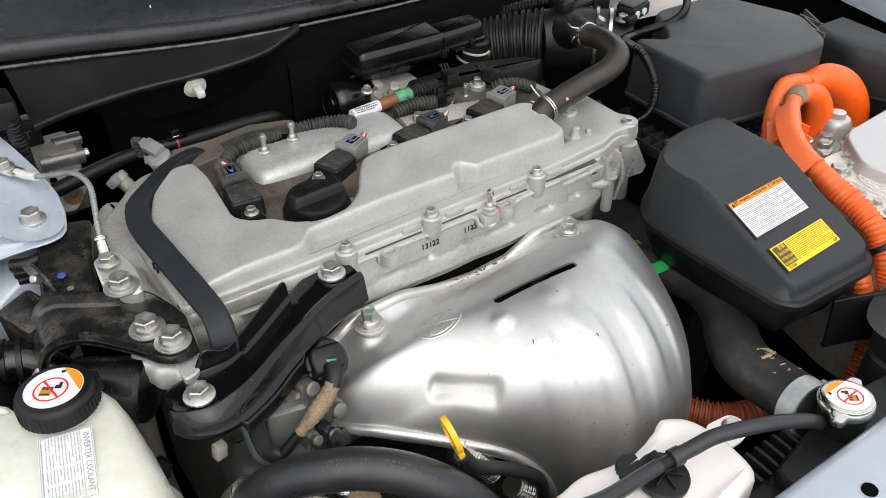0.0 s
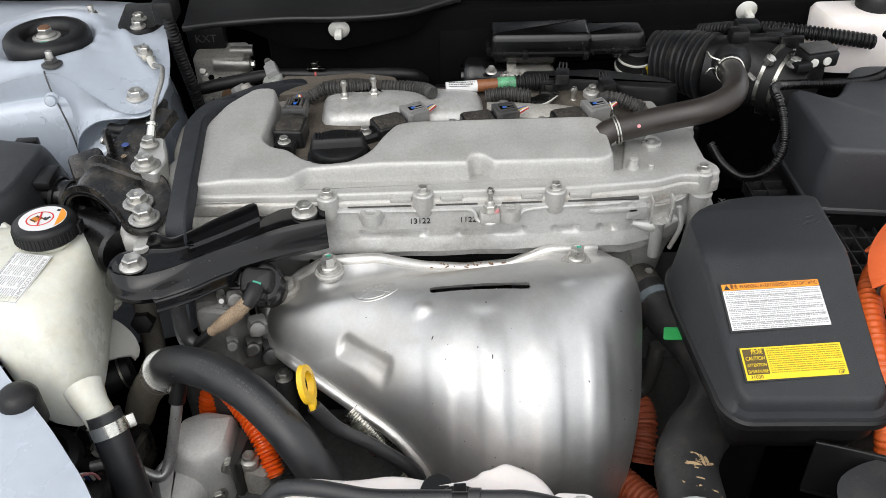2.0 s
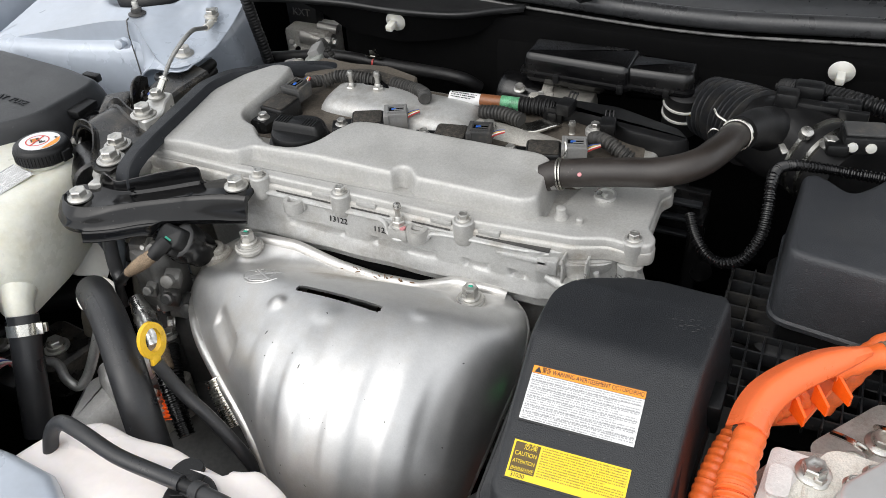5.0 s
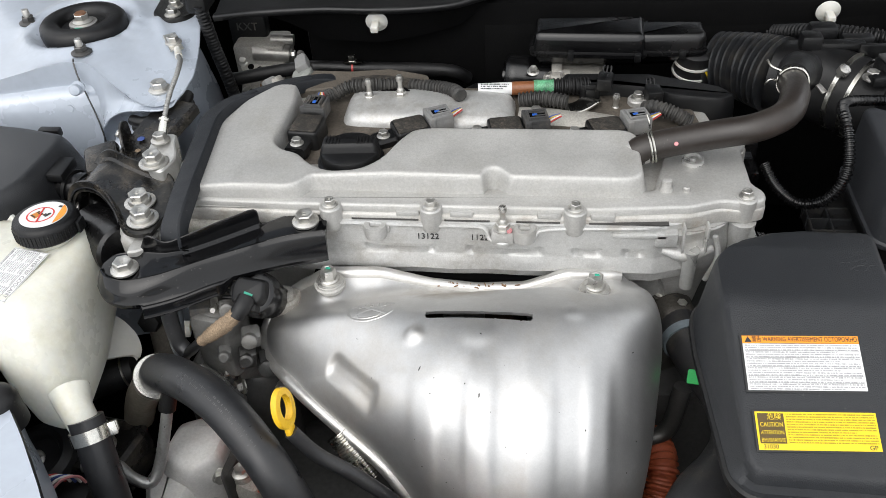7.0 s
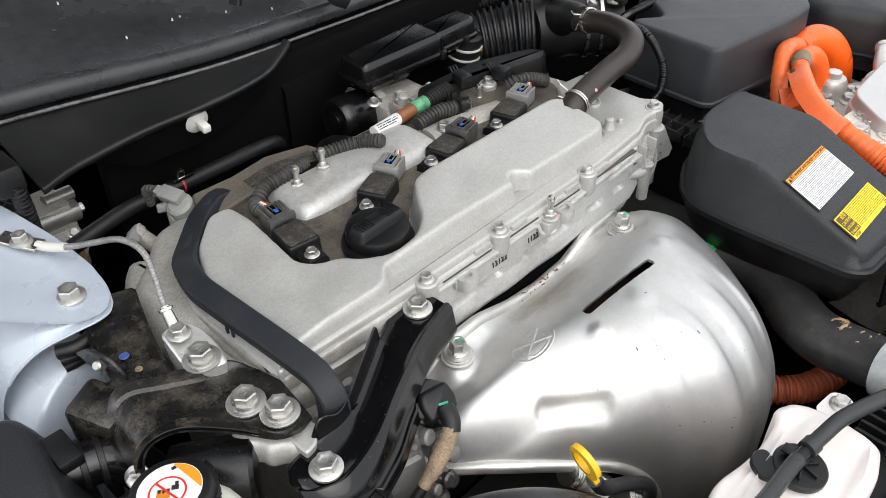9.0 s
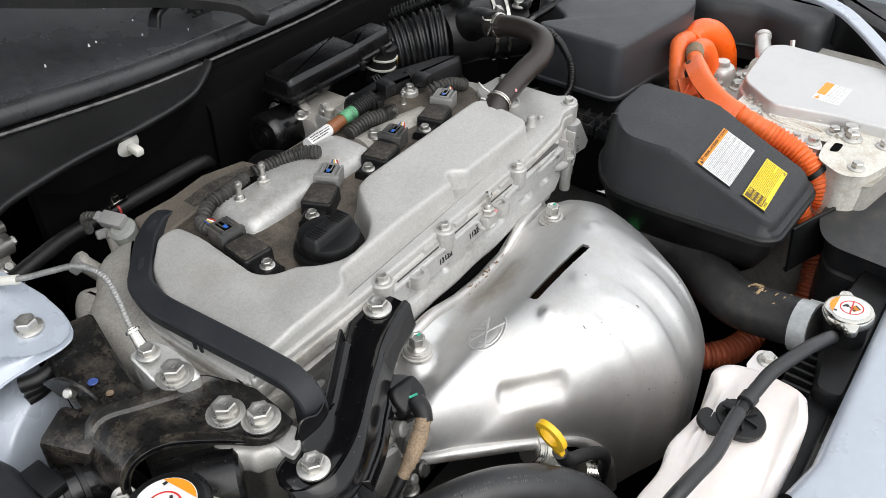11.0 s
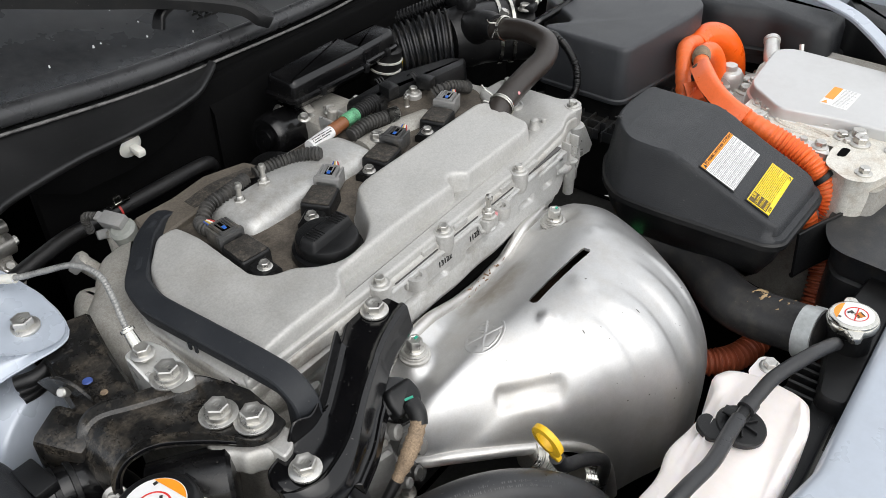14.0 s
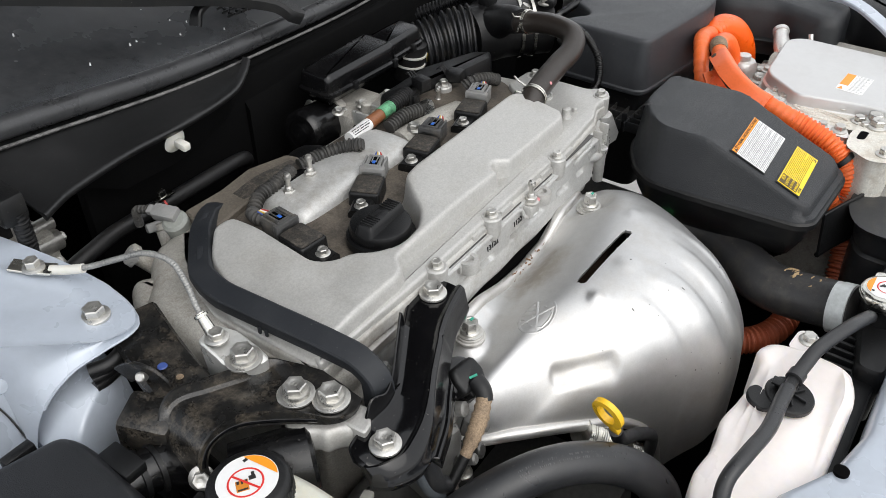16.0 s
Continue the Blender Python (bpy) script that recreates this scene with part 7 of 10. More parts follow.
def air_cleaner():
    a = thing("air_cleaner", (0.53, 0.09, 0.70), "charcoal plastic air cleaner box beside the engine", "air cleaner")
    o = rounded([(0.408, 0.018), (0.56, -0.002), (0.615, 0.0), (0.66, 0.075), (0.62, 0.19), (0.50, 0.195), (0.468, 0.140), (0.450, 0.120), (0.433, 0.136), (0.420, 0.144), (0.409, 0.138)], [0.014, 0.02, 0.02, 0.02, 0.02, 0.02, 0.014, 0.014, 0.012, 0.01, 0.008], 4)
    bm = bmesh.new()
    slab(bm, o, [(0.742, -0.003), (0.744, -0.005), (0.748, -0.005), (0.7500, -0.003), (0.8125, 0.0), (0.8158, 0.0007), (0.8178, 0.0020), (0.8188, 0.0040), (0.8192, 0.0065)])
    part("lid", bm, AIR_BOX, a)
    bm = bmesh.new()
    slab(bm, inset(o, -0.012), [(0.60, 0.01), (0.700, 0), (0.712, 0.0), (0.715, 0.004)])
    base = part("base", bm, PLASTIC, a)
    bm = bmesh.new()
    slab(bm, inset(o, 0.006), [(0.712, 0), (0.743, 0), (0.7435, 0.001)])
    part("seat_wall", bm, PLASTIC, base)
    for i in range(13):
        bm = bmesh.new()
        box(bm, (0.368 + 0.0135 * i, -0.022 - 0.001 * i, 0.716), (0.0018, 0.084, 0.014), 0.0004)
        part("rib", bm, DUCT, base)
    for y in (0.018, -0.004, -0.026, -0.048, -0.062):
        bm = bmesh.new()
        box(bm, (0.448, y, 0.7155), (0.17, 0.0018, 0.014), 0.0004)
        part("rib", bm, DUCT, base)
    for k in range(5):
        bm = bmesh.new()
        box(bm, (0.388, 0.032 + 0.018 * k, 0.7155), (0.044, 0.0018, 0.014), 0.0004)
        part("rib", bm, DUCT, base)
    for x in (0.368, 0.388):
        bm = bmesh.new()
        box(bm, (x, 0.066, 0.716), (0.0018, 0.084, 0.014), 0.0004)
        part("rib", bm, DUCT, base)
    s = thing("snorkel", (0.70, 0.12, 0.74), "black plastic intake snorkel behind the inverter", "air duct")
    bm = bmesh.new()
    slab(bm, rounded([(0.700, 0.015), (0.725, -0.06), (0.700, -0.13), (0.712, -0.155), (0.79, -0.155), (0.80, 0.10), (0.72, 0.10)], 0.015), [(0.70, 0.0), (0.765, 0.002), (0.776, 0.006), (0.782, 0.014)])
    part("duct", bm, PLASTIC_GREY, s)
    bm = bmesh.new()
    slab(bm, rounded([(0.700, 0.015), (0.725, -0.06), (0.700, -0.13), (0.712, -0.155), (0.79, -0.155), (0.80, 0.10), (0.72, 0.10)], 0.015), [(0.715, -0.004), (0.719, -0.006), (0.724, -0.006), (0.727, -0.002)])
    part("duct_rim", bm, PLASTIC, s)
    bm = bmesh.new()
    lathe(bm, [(0.0035, -0.001), (0.0095, -0.001), (0.0105, 0.002), (0.0105, 0.012), (0.0085, 0.014), (0.0085, 0.085), (0.006, 0.087)], at((0.738, 0.026, 0.752), (0.72, 0.68, 0.12)), 18)
    part("latch_pin", bm, CONN_DARK, s, "grey ribbed latch pin")
    for i in range(5):
        bm = bmesh.new()
        box(bm, (0, 0, 0), (0.003, 0.045, 0.016), 0.0006, Matrix.Translation((0.70 + 0.013 * i, 0.075 + 0.010 * i, 0.775)) @ Matrix.Rotation(radians(-30 + 25 * (i % 2)), 4, "Z"))
        part("lattice", bm, CONN_DARK, s)


intake()
cam_solenoid()
air_duct()
air_cleaner()


# ---- fuse box beside the shield ----
def fuse_box():
    f = thing("fuse_box", (0.305, -0.13, 0.66), "charcoal grained plastic fuse box lid with warning labels", "fuse box")
    o = [(0.2335, -0.072), (0.232, -0.115), (0.2405, -0.240), (0.252, -0.2535), (0.362, -0.2575), (0.377, -0.245), (0.3765, -0.150), (0.3845, -0.036), (0.374, -0.022), (0.300, -0.0215), (0.254, -0.047)]
    o = rounded(o, [0.014, 0.03, 0.014, 0.014, 0.015, 0.015, 0.03, 0.015, 0.014, 0.02, 0.014], 5)

    def top(x, y):
        z = 0.806
        d = -0.125 - y
        if d > -0.008:
            z -= 0.43 * (d if d > 0.008 else (d + 0.008) ** 2 / 0.032)
        if y > -0.060:
            z -= (y + 0.060) * 0.22
        return z

    def down(d):
        return lambda x, y: top(x, y) - d

    bm = bmesh.new()
    slab(bm, o, [(0.738, -0.001), (0.742, 0.0), (lambda x, y: max(0.743, top(x, y) - 0.012), 0.0060), (lambda x, y: max(0.7435, top(x, y) - 0.0060), 0.0070), (lambda x, y: max(0.744, top(x, y) - 0.0030), 0.0080), (down(0.0009), 0.0096), (down(0.0001), 0.0116), (down(0), 0.0130)])
    for y in (-0.060, -0.117, -0.121, -0.125, -0.129, -0.133):
        bmesh.ops.bisect_plane(bm, geom=bm.verts[:] + bm.edges[:] + bm.faces[:], plane_co=(0, y, 0), plane_no=(0, 1, 0))
    for q in bm.verts:
        if abs(q.co.z - top(q.co.x, q.co.y)) < 0.0009:
            q.co.z = top(q.co.x, q.co.y)
    lid = part("lid", bm, PLASTIC_GREY, f, angle=60)
    bm = bmesh.new()
    slab(bm, o, [(0.729, 0.0), (0.7305, -0.0035), (0.7365, -0.0035), (0.7385, -0.0012)])
    part("lid_edge", bm, PLASTIC, f)
    bm = bmesh.new()
    slab(bm, o, [(0.672, 0.030), (0.684, 0.018), (0.708, 0.006), (0.7295, 0.003)])
    part("base", bm, PLASTIC, f)
    bm = bmesh.new()
    slab(bm, rounded([(0.300, -0.060), (0.300, -0.110), (0.372, -0.110), (0.372, -0.060)], 0.01), [(0.31, 0.0), (0.60, 0.0), (0.675, 0.004)])
    part("pedestal", bm, PLASTIC, f)
    bm = bmesh.new()
    box(bm, (0.382, -0.10, 0.745), (0.012, 0.03, 0.030), 0.003)
    part("latch", bm, PLASTIC, f)
    # labels on the sloping face
    c, tilt = (0.2945, -0.1705), math.atan(0.43)
    ct = Vector((c[0], c[1], top(*c) + 0.0005))
    m = Matrix.Translation(ct) @ Matrix.Rotation(radians(2.5), 4, "Z") @ Matrix.Rotation(tilt, 4, "X")
    bm = bmesh.new()
    quad_sheet(bm, m, -0.0435, -0.0225, 0.0435, 0.0225, 0.0)
    part("label_border", bm, INK, f, "black label border", smooth=False)
    bm = bmesh.new()
    quad_sheet(bm, m, -0.042, -0.021, 0.042, 0.0148, 0.0005)
    white = part("white_label", bm, WHITE, f, "white warning label with fine print", smooth=False)
    bm = bmesh.new()
    quad_sheet(bm, m, -0.042, 0.0152, 0.042, 0.021, 0.0005)
    head = part("label_header", bm, ORANGE_L, f, "orange warning strip", smooth=False)
    words("警告 WARNING AVERTISSEMENT ОСТОРОЖНО", 0.0050, m @ Matrix.Translation((0.003, 0.0181, 0.0009)), INK, head, "lettering", 0.00008, 0.70)
    bm = bmesh.new()
    vs = [bm.verts.new(m @ Vector(v)) for v in ((-0.0405, 0.0158, 0.0010), (-0.0352, 0.0158, 0.0010), (-0.0378, 0.0204, 0.0010))]
    bm.faces.new(vs)
    part("triangle", bm, INK, head, smooth=False)
    rows = [(-0.0405, 0.0405 - (0.014 if k % 4 == 3 else 0), 0.0134 - 0.00176 * k, 0.00105) for k in range(20)]
    bars(white, m, rows, INK_GREY, 0.0008)
    bm = bmesh.new()
    for y in (0.0092, 0.0039, -0.0031, -0.0102, -0.0155):
        quad_sheet(bm, m, -0.041, y - 0.00012, 0.041, y + 0.00012, 0.0008)
    part("rule_lines", bm, INK_GREY, white, smooth=False)
    c2 = (0.2985, -0.2170)
    m2 = Matrix.Translation((c2[0], c2[1], top(*c2) + 0.0005)) @ Matrix.Rotation(radians(2.5), 4, "Z") @ Matrix.Rotation(tilt, 4, "X")
    bm = bmesh.new()
    quad_sheet(bm, m2, -0.0435, -0.0150, 0.0435, 0.0150, 0.0)
    part("label_border", bm, INK, f, "black label border", smooth=False)
    bm = bmesh.new()
    quad_sheet(bm, m2, -0.042, -0.0138, 0.042, 0.0138, 0.0005)
    yl = part("yellow_label", bm, YELLOW_L, f, "yellow caution label with fine print", smooth=False)
    bm = bmesh.new()
    quad_sheet(bm, m2, -0.0405, -0.0092, -0.0222, 0.0125, 0.0008)
    part("dark_column", bm, mat("dark_brown_print", (0.09, 0.055, 0.01), 0.5), yl, smooth=False)
    for k, (tx, y) in enumerate((("CAUTION", 0.0042), ("ATTENTION", -0.0015), ("ВНИМАНИЕ", -0.0070))):
        words(tx, 0.0046 if k == 0 else 0.0039, m2 @ Matrix.Translation((-0.0313, y, 0.0012)), YELLOW_L, yl, "lettering", 0.00008, 0.74 if k else 0.78)
    words("危険", 0.0050, m2 @ Matrix.Translation((-0.0290, 0.0098, 0.0012)), YELLOW_L, yl, "lettering", 0.00008)
    words("31030", 0.0042, m2 @ Matrix.Translation((-0.0335, -0.0115, 0.0009)), INK, yl, "lettering", 0.00008)
    words("GP", 0.0046, m2 @ Matrix.Translation((0.0365, -0.0115, 0.0009)), INK, yl, "lettering", 0.00008)
    bars(yl, m2, [(-0.0205, 0.0405 - (0.014 if k == 7 else 0), 0.0120 - 0.00185 * k, 0.00095) for k in range(12)], INK_OLIVE, 0.0008)
    # scuffs: two smears of fine streaks on the top and a dashed scrape down one side
    bm = bmesh.new()
    rnd = random.Random(3)
    for cx, cy, sx, sy, turn, n in ((0.286, -0.040, 0.010, 0.0035, -0.7, 16), (0.352, -0.080, 0.016, 0.010, 0.3, 20)):
        for _ in range(n):
            x, y = cx + rnd.gauss(0, sx * 0.5), cy + rnd.gauss(0, sy * 0.5)
            box(bm, (0, 0, 0), (rnd.uniform(0.001, 0.005), rnd.uniform(0.0002, 0.0005), 0.0002), 0, Matrix.Translation((x, y, top(x, y) + 0.0001)) @ Matrix.Rotation(turn + rnd.gauss(0, 0.25), 4, "Z"))
    for k in range(9):
        z = 0.784 - 0.0042 * k
        box(bm, (0, 0, 0), (0.0012, rnd.uniform(0.0006, 0.0012), rnd.uniform(0.0012, 0.0026)), 0, Matrix.Translation((0.2360 + 0.10 * (z - 0.745), -0.1100 - 0.08 * (0.784 - z), z)))
    part("scuff", bm, mat("pale_scuff", (0.060, 0.060, 0.060), 0.7), f, "pale scuff marks", smooth=False)["kind"] = "stuff"


# ---- inverter and high voltage leads ----
def inverter():
    v = thing("inverter", (0.56, -0.19, 0.62), "silver cast aluminium inverter with bolted covers", "inverter")
    bm = bmesh.new()
    slab(bm, rounded([(0.440, -0.118), (0.640, -0.085), (0.735, -0.11), (0.735, -0.33), (0.60, -0.345), (0.400, -0.305), (0.400, -0.235), (0.420, -0.150)], 0.012), [(0.56, 0.01), (0.70, 0.004), (0.726, 0.0), (0.738, 0.0), (0.740, 0.002)])
    part("housing", bm, ALU_DIRTY, v)
    o = rounded([(0.630, -0.101), (0.522, -0.109), (0.506, -0.118), (0.470, -0.162), (0.476, -0.192), (0.486, -0.236), (0.490, -0.300), (0.505, -0.318), (0.630, -0.318), (0.646, -0.300), (0.648, -0.120)], [0.012, 0.012, 0.012, 0.010, 0.01, 0.01, 0.012, 0.012, 0.012, 0.012, 0.012], 4)
    bm = bmesh.new()
    slab(bm, o, [(0.738, -0.004), (0.7545, -0.003), (0.7570, -0.0005), (0.7685, 0.0005), (0.7704, 0.0012), (0.7714, 0.0026), (0.7716, 0.0042)])
    part("top_cover", bm, LID, v, "smooth silver top cover")
    # terminal cover with its oval bead and cast edges
    bm = bmesh.new()
    slab(bm, rounded([(0.508, -0.124), (0.478, -0.165), (0.488, -0.246), (0.470, -0.262), (0.450, -0.246), (0.446, -0.165), (0.468, -0.122)], 0.008), [(0.72, 0), (0.7520, 0), (0.7545, 0.0015), (0.7555, 0.004)])
    part("terminal_cover", bm, PALE, v, "pale stained terminal cover")
    for rx, ry, r in ((0.0090, 0.0340, 0.0020), (0.0045, 0.0270, 0.0014)):
        bm = bmesh.new()
        tube(bm, [(0.466 + rx * math.cos(a) + 0.10 * ry * math.sin(a), -0.198 + ry * math.sin(a), 0.7556) for a in np.linspace(0, 2 * math.pi, 26)], r, 8, 1)
        part("cast_bead", bm, PALE, v)
    for x0, y0, x1, y1, r in ((0.452, -0.160, 0.455, -0.236, 0.0020), (0.486, -0.150, 0.470, -0.170, 0.0018)):
        bm = bmesh.new()
        tube(bm, [(x0, y0, 0.7552), ((x0 + x1) / 2, (y0 + y1) / 2, 0.7556), (x1, y1, 0.7552)], r, 8, 3)
        part("cast_bead", bm, PALE, v)
    # narrow connector block beside the lead, with pads and nuts
    bm = bmesh.new()
    slab(bm, rounded([(0.4300, -0.1330), (0.4635, -0.1350), (0.4480, -0.1700), (0.4440, -0.2320), (0.4260, -0.2400), (0.4240, -0.1900)], 0.004), [(0.69, 0), (0.7525, 0), (0.7545, 0.001), (0.7552, 0.003)])
    blk = part("connector_block", bm, CAST_LIGHT, v, "pale cast connector block")
    bm = bmesh.new()
    slab(bm, rounded([(0.4290, -0.1520), (0.4410, -0.1525), (0.4400, -0.1760), (0.4280, -0.1760)], 0.004), [(0.752, 0), (0.7590, 0.0005), (0.7605, 0.002)])
    part("raised_pad", bm, CAST_LIGHT, blk)
    # corner block with a deep recess
    bm = bmesh.new()
    slab(bm, rounded([(0.466, -0.2480), (0.490, -0.2640), (0.486, -0.3000), (0.440, -0.3120), (0.392, -0.2960), (0.384, -0.2760), (0.402, -0.2480), (0.430, -0.2450)], 0.008), [(0.68, 0), (0.752, 0), (0.7560, 0.0015), (0.7575, 0.004)])
    cb = part("corner_block", bm, PALE, v, "pale painted corner block")
    # flush near-black block drawn for the shade inside the recess
    bm = bmesh.new()
    slab(bm, rounded([(0.424, -0.2500), (0.446, -0.2510), (0.447, -0.2600), (0.427, -0.2590)], 0.004), [(0.74, 0), (0.7578, 0), (0.7582, 0.0003)])
    part("recess", bm, DARK, cb, "dark recess in the corner block")
    for p, me in (((0.456, -0.146, 0.7552), BOLT_L), ((0.440, -0.186, 0.7552), BOLT_S), ((0.436, -0.208, 0.7552), BOLT_S), ((0.436, -0.228, 0.7552), BOLT_M), ((0.494, -0.132, 0.7552), BOLT_S), ((0.482, -0.146, 0.7552), BOLT_S), ((0.4600, -0.1520, 0.7552), BOLT_S), ((0.4725, -0.2420, 0.7552), BOLT_M), ((0.4620, -0.2510, 0.7552), BOLT_S), ((0.4800, -0.2580, 0.7575), BOLT_L), ((0.4660, -0.2640, 0.7575), BOLT_L), ((0.404, -0.286, 0.7575), BOLT_M), ((0.470, -0.300, 0.7575), BOLT_M), ((0.655, -0.150, 0.740), BOLT_M), ((0.655, -0.215, 0.740), BOLT_M), ((0.660, -0.270, 0.740), BOLT_M), ((0.58, -0.096, 0.740), BOLT_S), ((0.4880, -0.2180, 0.7600), BOLT_S)):
        bolt(v, p, me, spin=int(p[0] * 900) % 60)
    # coolant stub and bleed nipple behind the cover
    bm = bmesh.new()
    tube(bm, [(0.655, -0.098, 0.735), (0.672, -0.088, 0.742), (0.697, -0.0766, 0.752)], [0.0125, 0.0115, 0.0100], 18, 4)
    lathe(bm, [(0.0100, -0.004), (0.0118, -0.003), (0.0118, 0.003), (0.0095, 0.004), (0.006, 0.003)], at((0.697, -0.0766, 0.752), (0.75, 0.35, 0.30)), 18)
    part("pipe_stub", bm, ALU_BRIGHT, v)
    bm = bmesh.new()
    tube(bm, [(0.670, -0.128, 0.735), (0.676, -0.126, 0.752), (0.682, -0.122, 0.764)], 0.0034, 10, 3)
    part("nipple", bm, ALU_BRIGHT, v)
    bm = bmesh.new()
    slab(bm, rounded([(0.505, -0.030), (0.60, -0.06), (0.640, -0.082), (0.560, -0.104), (0.47, -0.118), (0.455, -0.095)], 0.01), [(0.66, 0), (0.722, 0), (0.725, 0.002)])
    part("terminal_deck", bm, ALU_STAIN, v)
    for p, me in (((0.538, -0.078, 0.725), BOLT_L), ((0.556, -0.066, 0.725), BOLT_L), ((0.520, -0.092, 0.725), BOLT_M), ((0.505, -0.074, 0.725), BOLT_L), ((0.60, -0.082, 0.725), BOLT_M), ((0.575, -0.090, 0.725), BOLT_L), ((0.486, -0.104, 0.725), BOLT_L)):
        bolt(v, p, me, spin=int(p[0] * 700) % 60)
    bm = bmesh.new()
    lathe(bm, [(0.020, 0), (0.020, 0.020), (0.016, 0.026), (0.010, 0.027), (0.009, 0.034), (0.004, 0.035)], Matrix.Translation((0.578, -0.062, 0.723)), 22)
    part("terminal_dome", bm, ALU_BRIGHT, v, "bare silver terminal dome")
    for p, q in (((0.470, -0.078, 0.728), (0.496, -0.092, 0.732)), ((0.500, -0.060, 0.728), (0.520, -0.070, 0.734))):
        a, b = Vector(p), Vector(q)
        bm = bmesh.new()
        tube(bm, [a, a.lerp(b, 0.3) + Vector((0, -0.008, 0.010)), a.lerp(b, 0.7) + Vector((0, -0.008, 0.010)), b], 0.0026, 8, 5)
        part("wire_bail", bm, SILVER, v)
    # label on the cover
    m = Matrix.Translation((0.5375, -0.2165, 0.7718)) @ Matrix.Rotation(radians(-93), 4, "Z")
    bm = bmesh.new()
    quad_sheet(bm, m, -0.0165, -0.0265, 0.0165, 0.0265, 0.0)
    lb = part("label", bm, WHITE, v, "small white label with an orange panel", smooth=False)
    bm = bmesh.new()
    quad_sheet(bm, m, -0.0160, -0.010, -0.0055, 0.0255, 0.0004)
    part("label_panel", bm, ORANGE_L, lb, smooth=False)
    bm = bmesh.new()
    bm.faces.new([bm.verts.new(m @ Vector(p)) for p in ((-0.0150, -0.0240, 0.0006), (-0.0080, -0.0240, 0.0006), (-0.0115, -0.0150, 0.0006))])
    part("triangle", bm, ORANGE_L, lb, smooth=False)
    bars(lb, m, [(-0.003, 0.015 - 0.002 * (k % 3), 0.024 - 0.0036 * k, 0.0008) for k in range(14)], mat("faint_print", (0.48, 0.48, 0.48), 0.5), 0.0004)
    # connector with the big orange caps
    c = thing("high_voltage_connector", (0.62, -0.03, 0.70), "bright orange high voltage connector caps with cables", "connector")
    bm = bmesh.new()
    tube(bm, [(0.566, -0.0128, 0.774), (0.590, -0.010, 0.776), (0.618, -0.012, 0.771), (0.644, -0.019, 0.754), (0.660, -0.026, 0.730), (0.666, -0.030, 0.705), (0.666, -0.032, 0.690)], [0.0130, 0.0150, 0.0195, 0.0240, 0.0262, 0.0265, 0.0265], 30, 6)
    part("cap", bm, ORANGE, c)
    bm = bmesh.new()
    lathe(bm, [(0.0135, -0.004), (0.0162, -0.003), (0.0170, 0.0), (0.0162, 0.003), (0.0135, 0.004)], at((0.571, -0.0125, 0.775), (1, 0.05, 0.12)), 28)
    part("cap_collar", bm, ORANGE, c)
    bm = bmesh.new()
    lathe(bm, [(0.0267, -0.004), (0.0290, -0.003), (0.0290, 0.003), (0.0267, 0.004)], at((0.666, -0.032, 0.694), (0, 0, 1)), 30)
    part("gasket", bm, PLASTIC, c, "black rubber gasket")
    bm = bmesh.new()
    tube(bm, [(0.510, -0.042, 0.790), (0.530, -0.040, 0.788), (0.550, -0.040, 0.777), (0.564, -0.041, 0.756), (0.568, -0.043, 0.736), (0.567, -0.044, 0.722)], [0.0100, 0.0120, 0.0155, 0.0180, 0.0188, 0.0188], 26, 6)
    part("cap", bm, ORANGE, c)
    for x in (0.600, 0.665):
        bm = bmesh.new()
        slab(bm, rounded([(x - 0.035, -0.078), (x + 0.045, -0.073), (x + 0.045, 0.01), (x - 0.035, 0.0)], 0.008), [(0.665, 0), (0.687, 0), (0.690, 0.002)])
        part("flange", bm, ALU_BRIGHT, c)
    for p in ((0.580, -0.072, 0.690), (0.640, -0.068, 0.690), (0.655, -0.066, 0.690), (0.702, -0.066, 0.690)):
        bolt(c, p, BOLT_M)
    bm = bmesh.new()
    tube(bm, [(0.575, -0.0125, 0.775), (0.548, -0.012, 0.785), (0.518, -0.016, 0.790), (0.494, -0.026, 0.784), (0.480, -0.034, 0.768), (0.470, -0.043, 0.750), (0.458, -0.054, 0.728)], [0.0118, 0.0112, 0.0108, 0.0105, 0.0102, 0.0100, 0.0100], 18, 7, 0.0008, 0.011)
    part("cable", bm, ORANGE_SOFT, c)
    # moulded clip with its flaring webs
    k = thing("cable_clip", (0.43, -0.08, 0.74), "orange moulded cable clip with ribbed sides", "cable clip")
    for pts in (((0.452, -0.046, 0.775), (0.468, -0.060, 0.778), (0.446, -0.098, 0.752), (0.420, -0.104, 0.744), (0.430, -0.070, 0.752)), ((0.462, -0.052, 0.770), (0.452, -0.062, 0.775), (0.430, -0.058, 0.748), (0.440, -0.048, 0.745))):
        g = [Vector(p) for p in pts]
        n = (g[1] - g[0]).cross(g[2] - g[0]).normalized()
        bm = bmesh.new()
        loft(bm, [[p - n * 0.0016 for p in g], [p + n * 0.0016 for p in g]])
        part("wing", bm, SALMON, k)
    for i in range(3):
        a = Vector((0.4600 - 0.013 * i, -0.0760 - 0.013 * i, 0.790 - 0.003 * i))
        b = a + Vector((0.012 - 0.001 * i, -0.013, -0.008))
        bm = bmesh.new()
        loft(bm, [[p + Vector((0.004, 0.004, 0)) * s for p in (a, b, b + Vector((0, 0, -0.010)), a + Vector((0, 0, -0.018)))] for s in (-0.2, 0.2)])
        part("rib", bm, ORANGE, k)
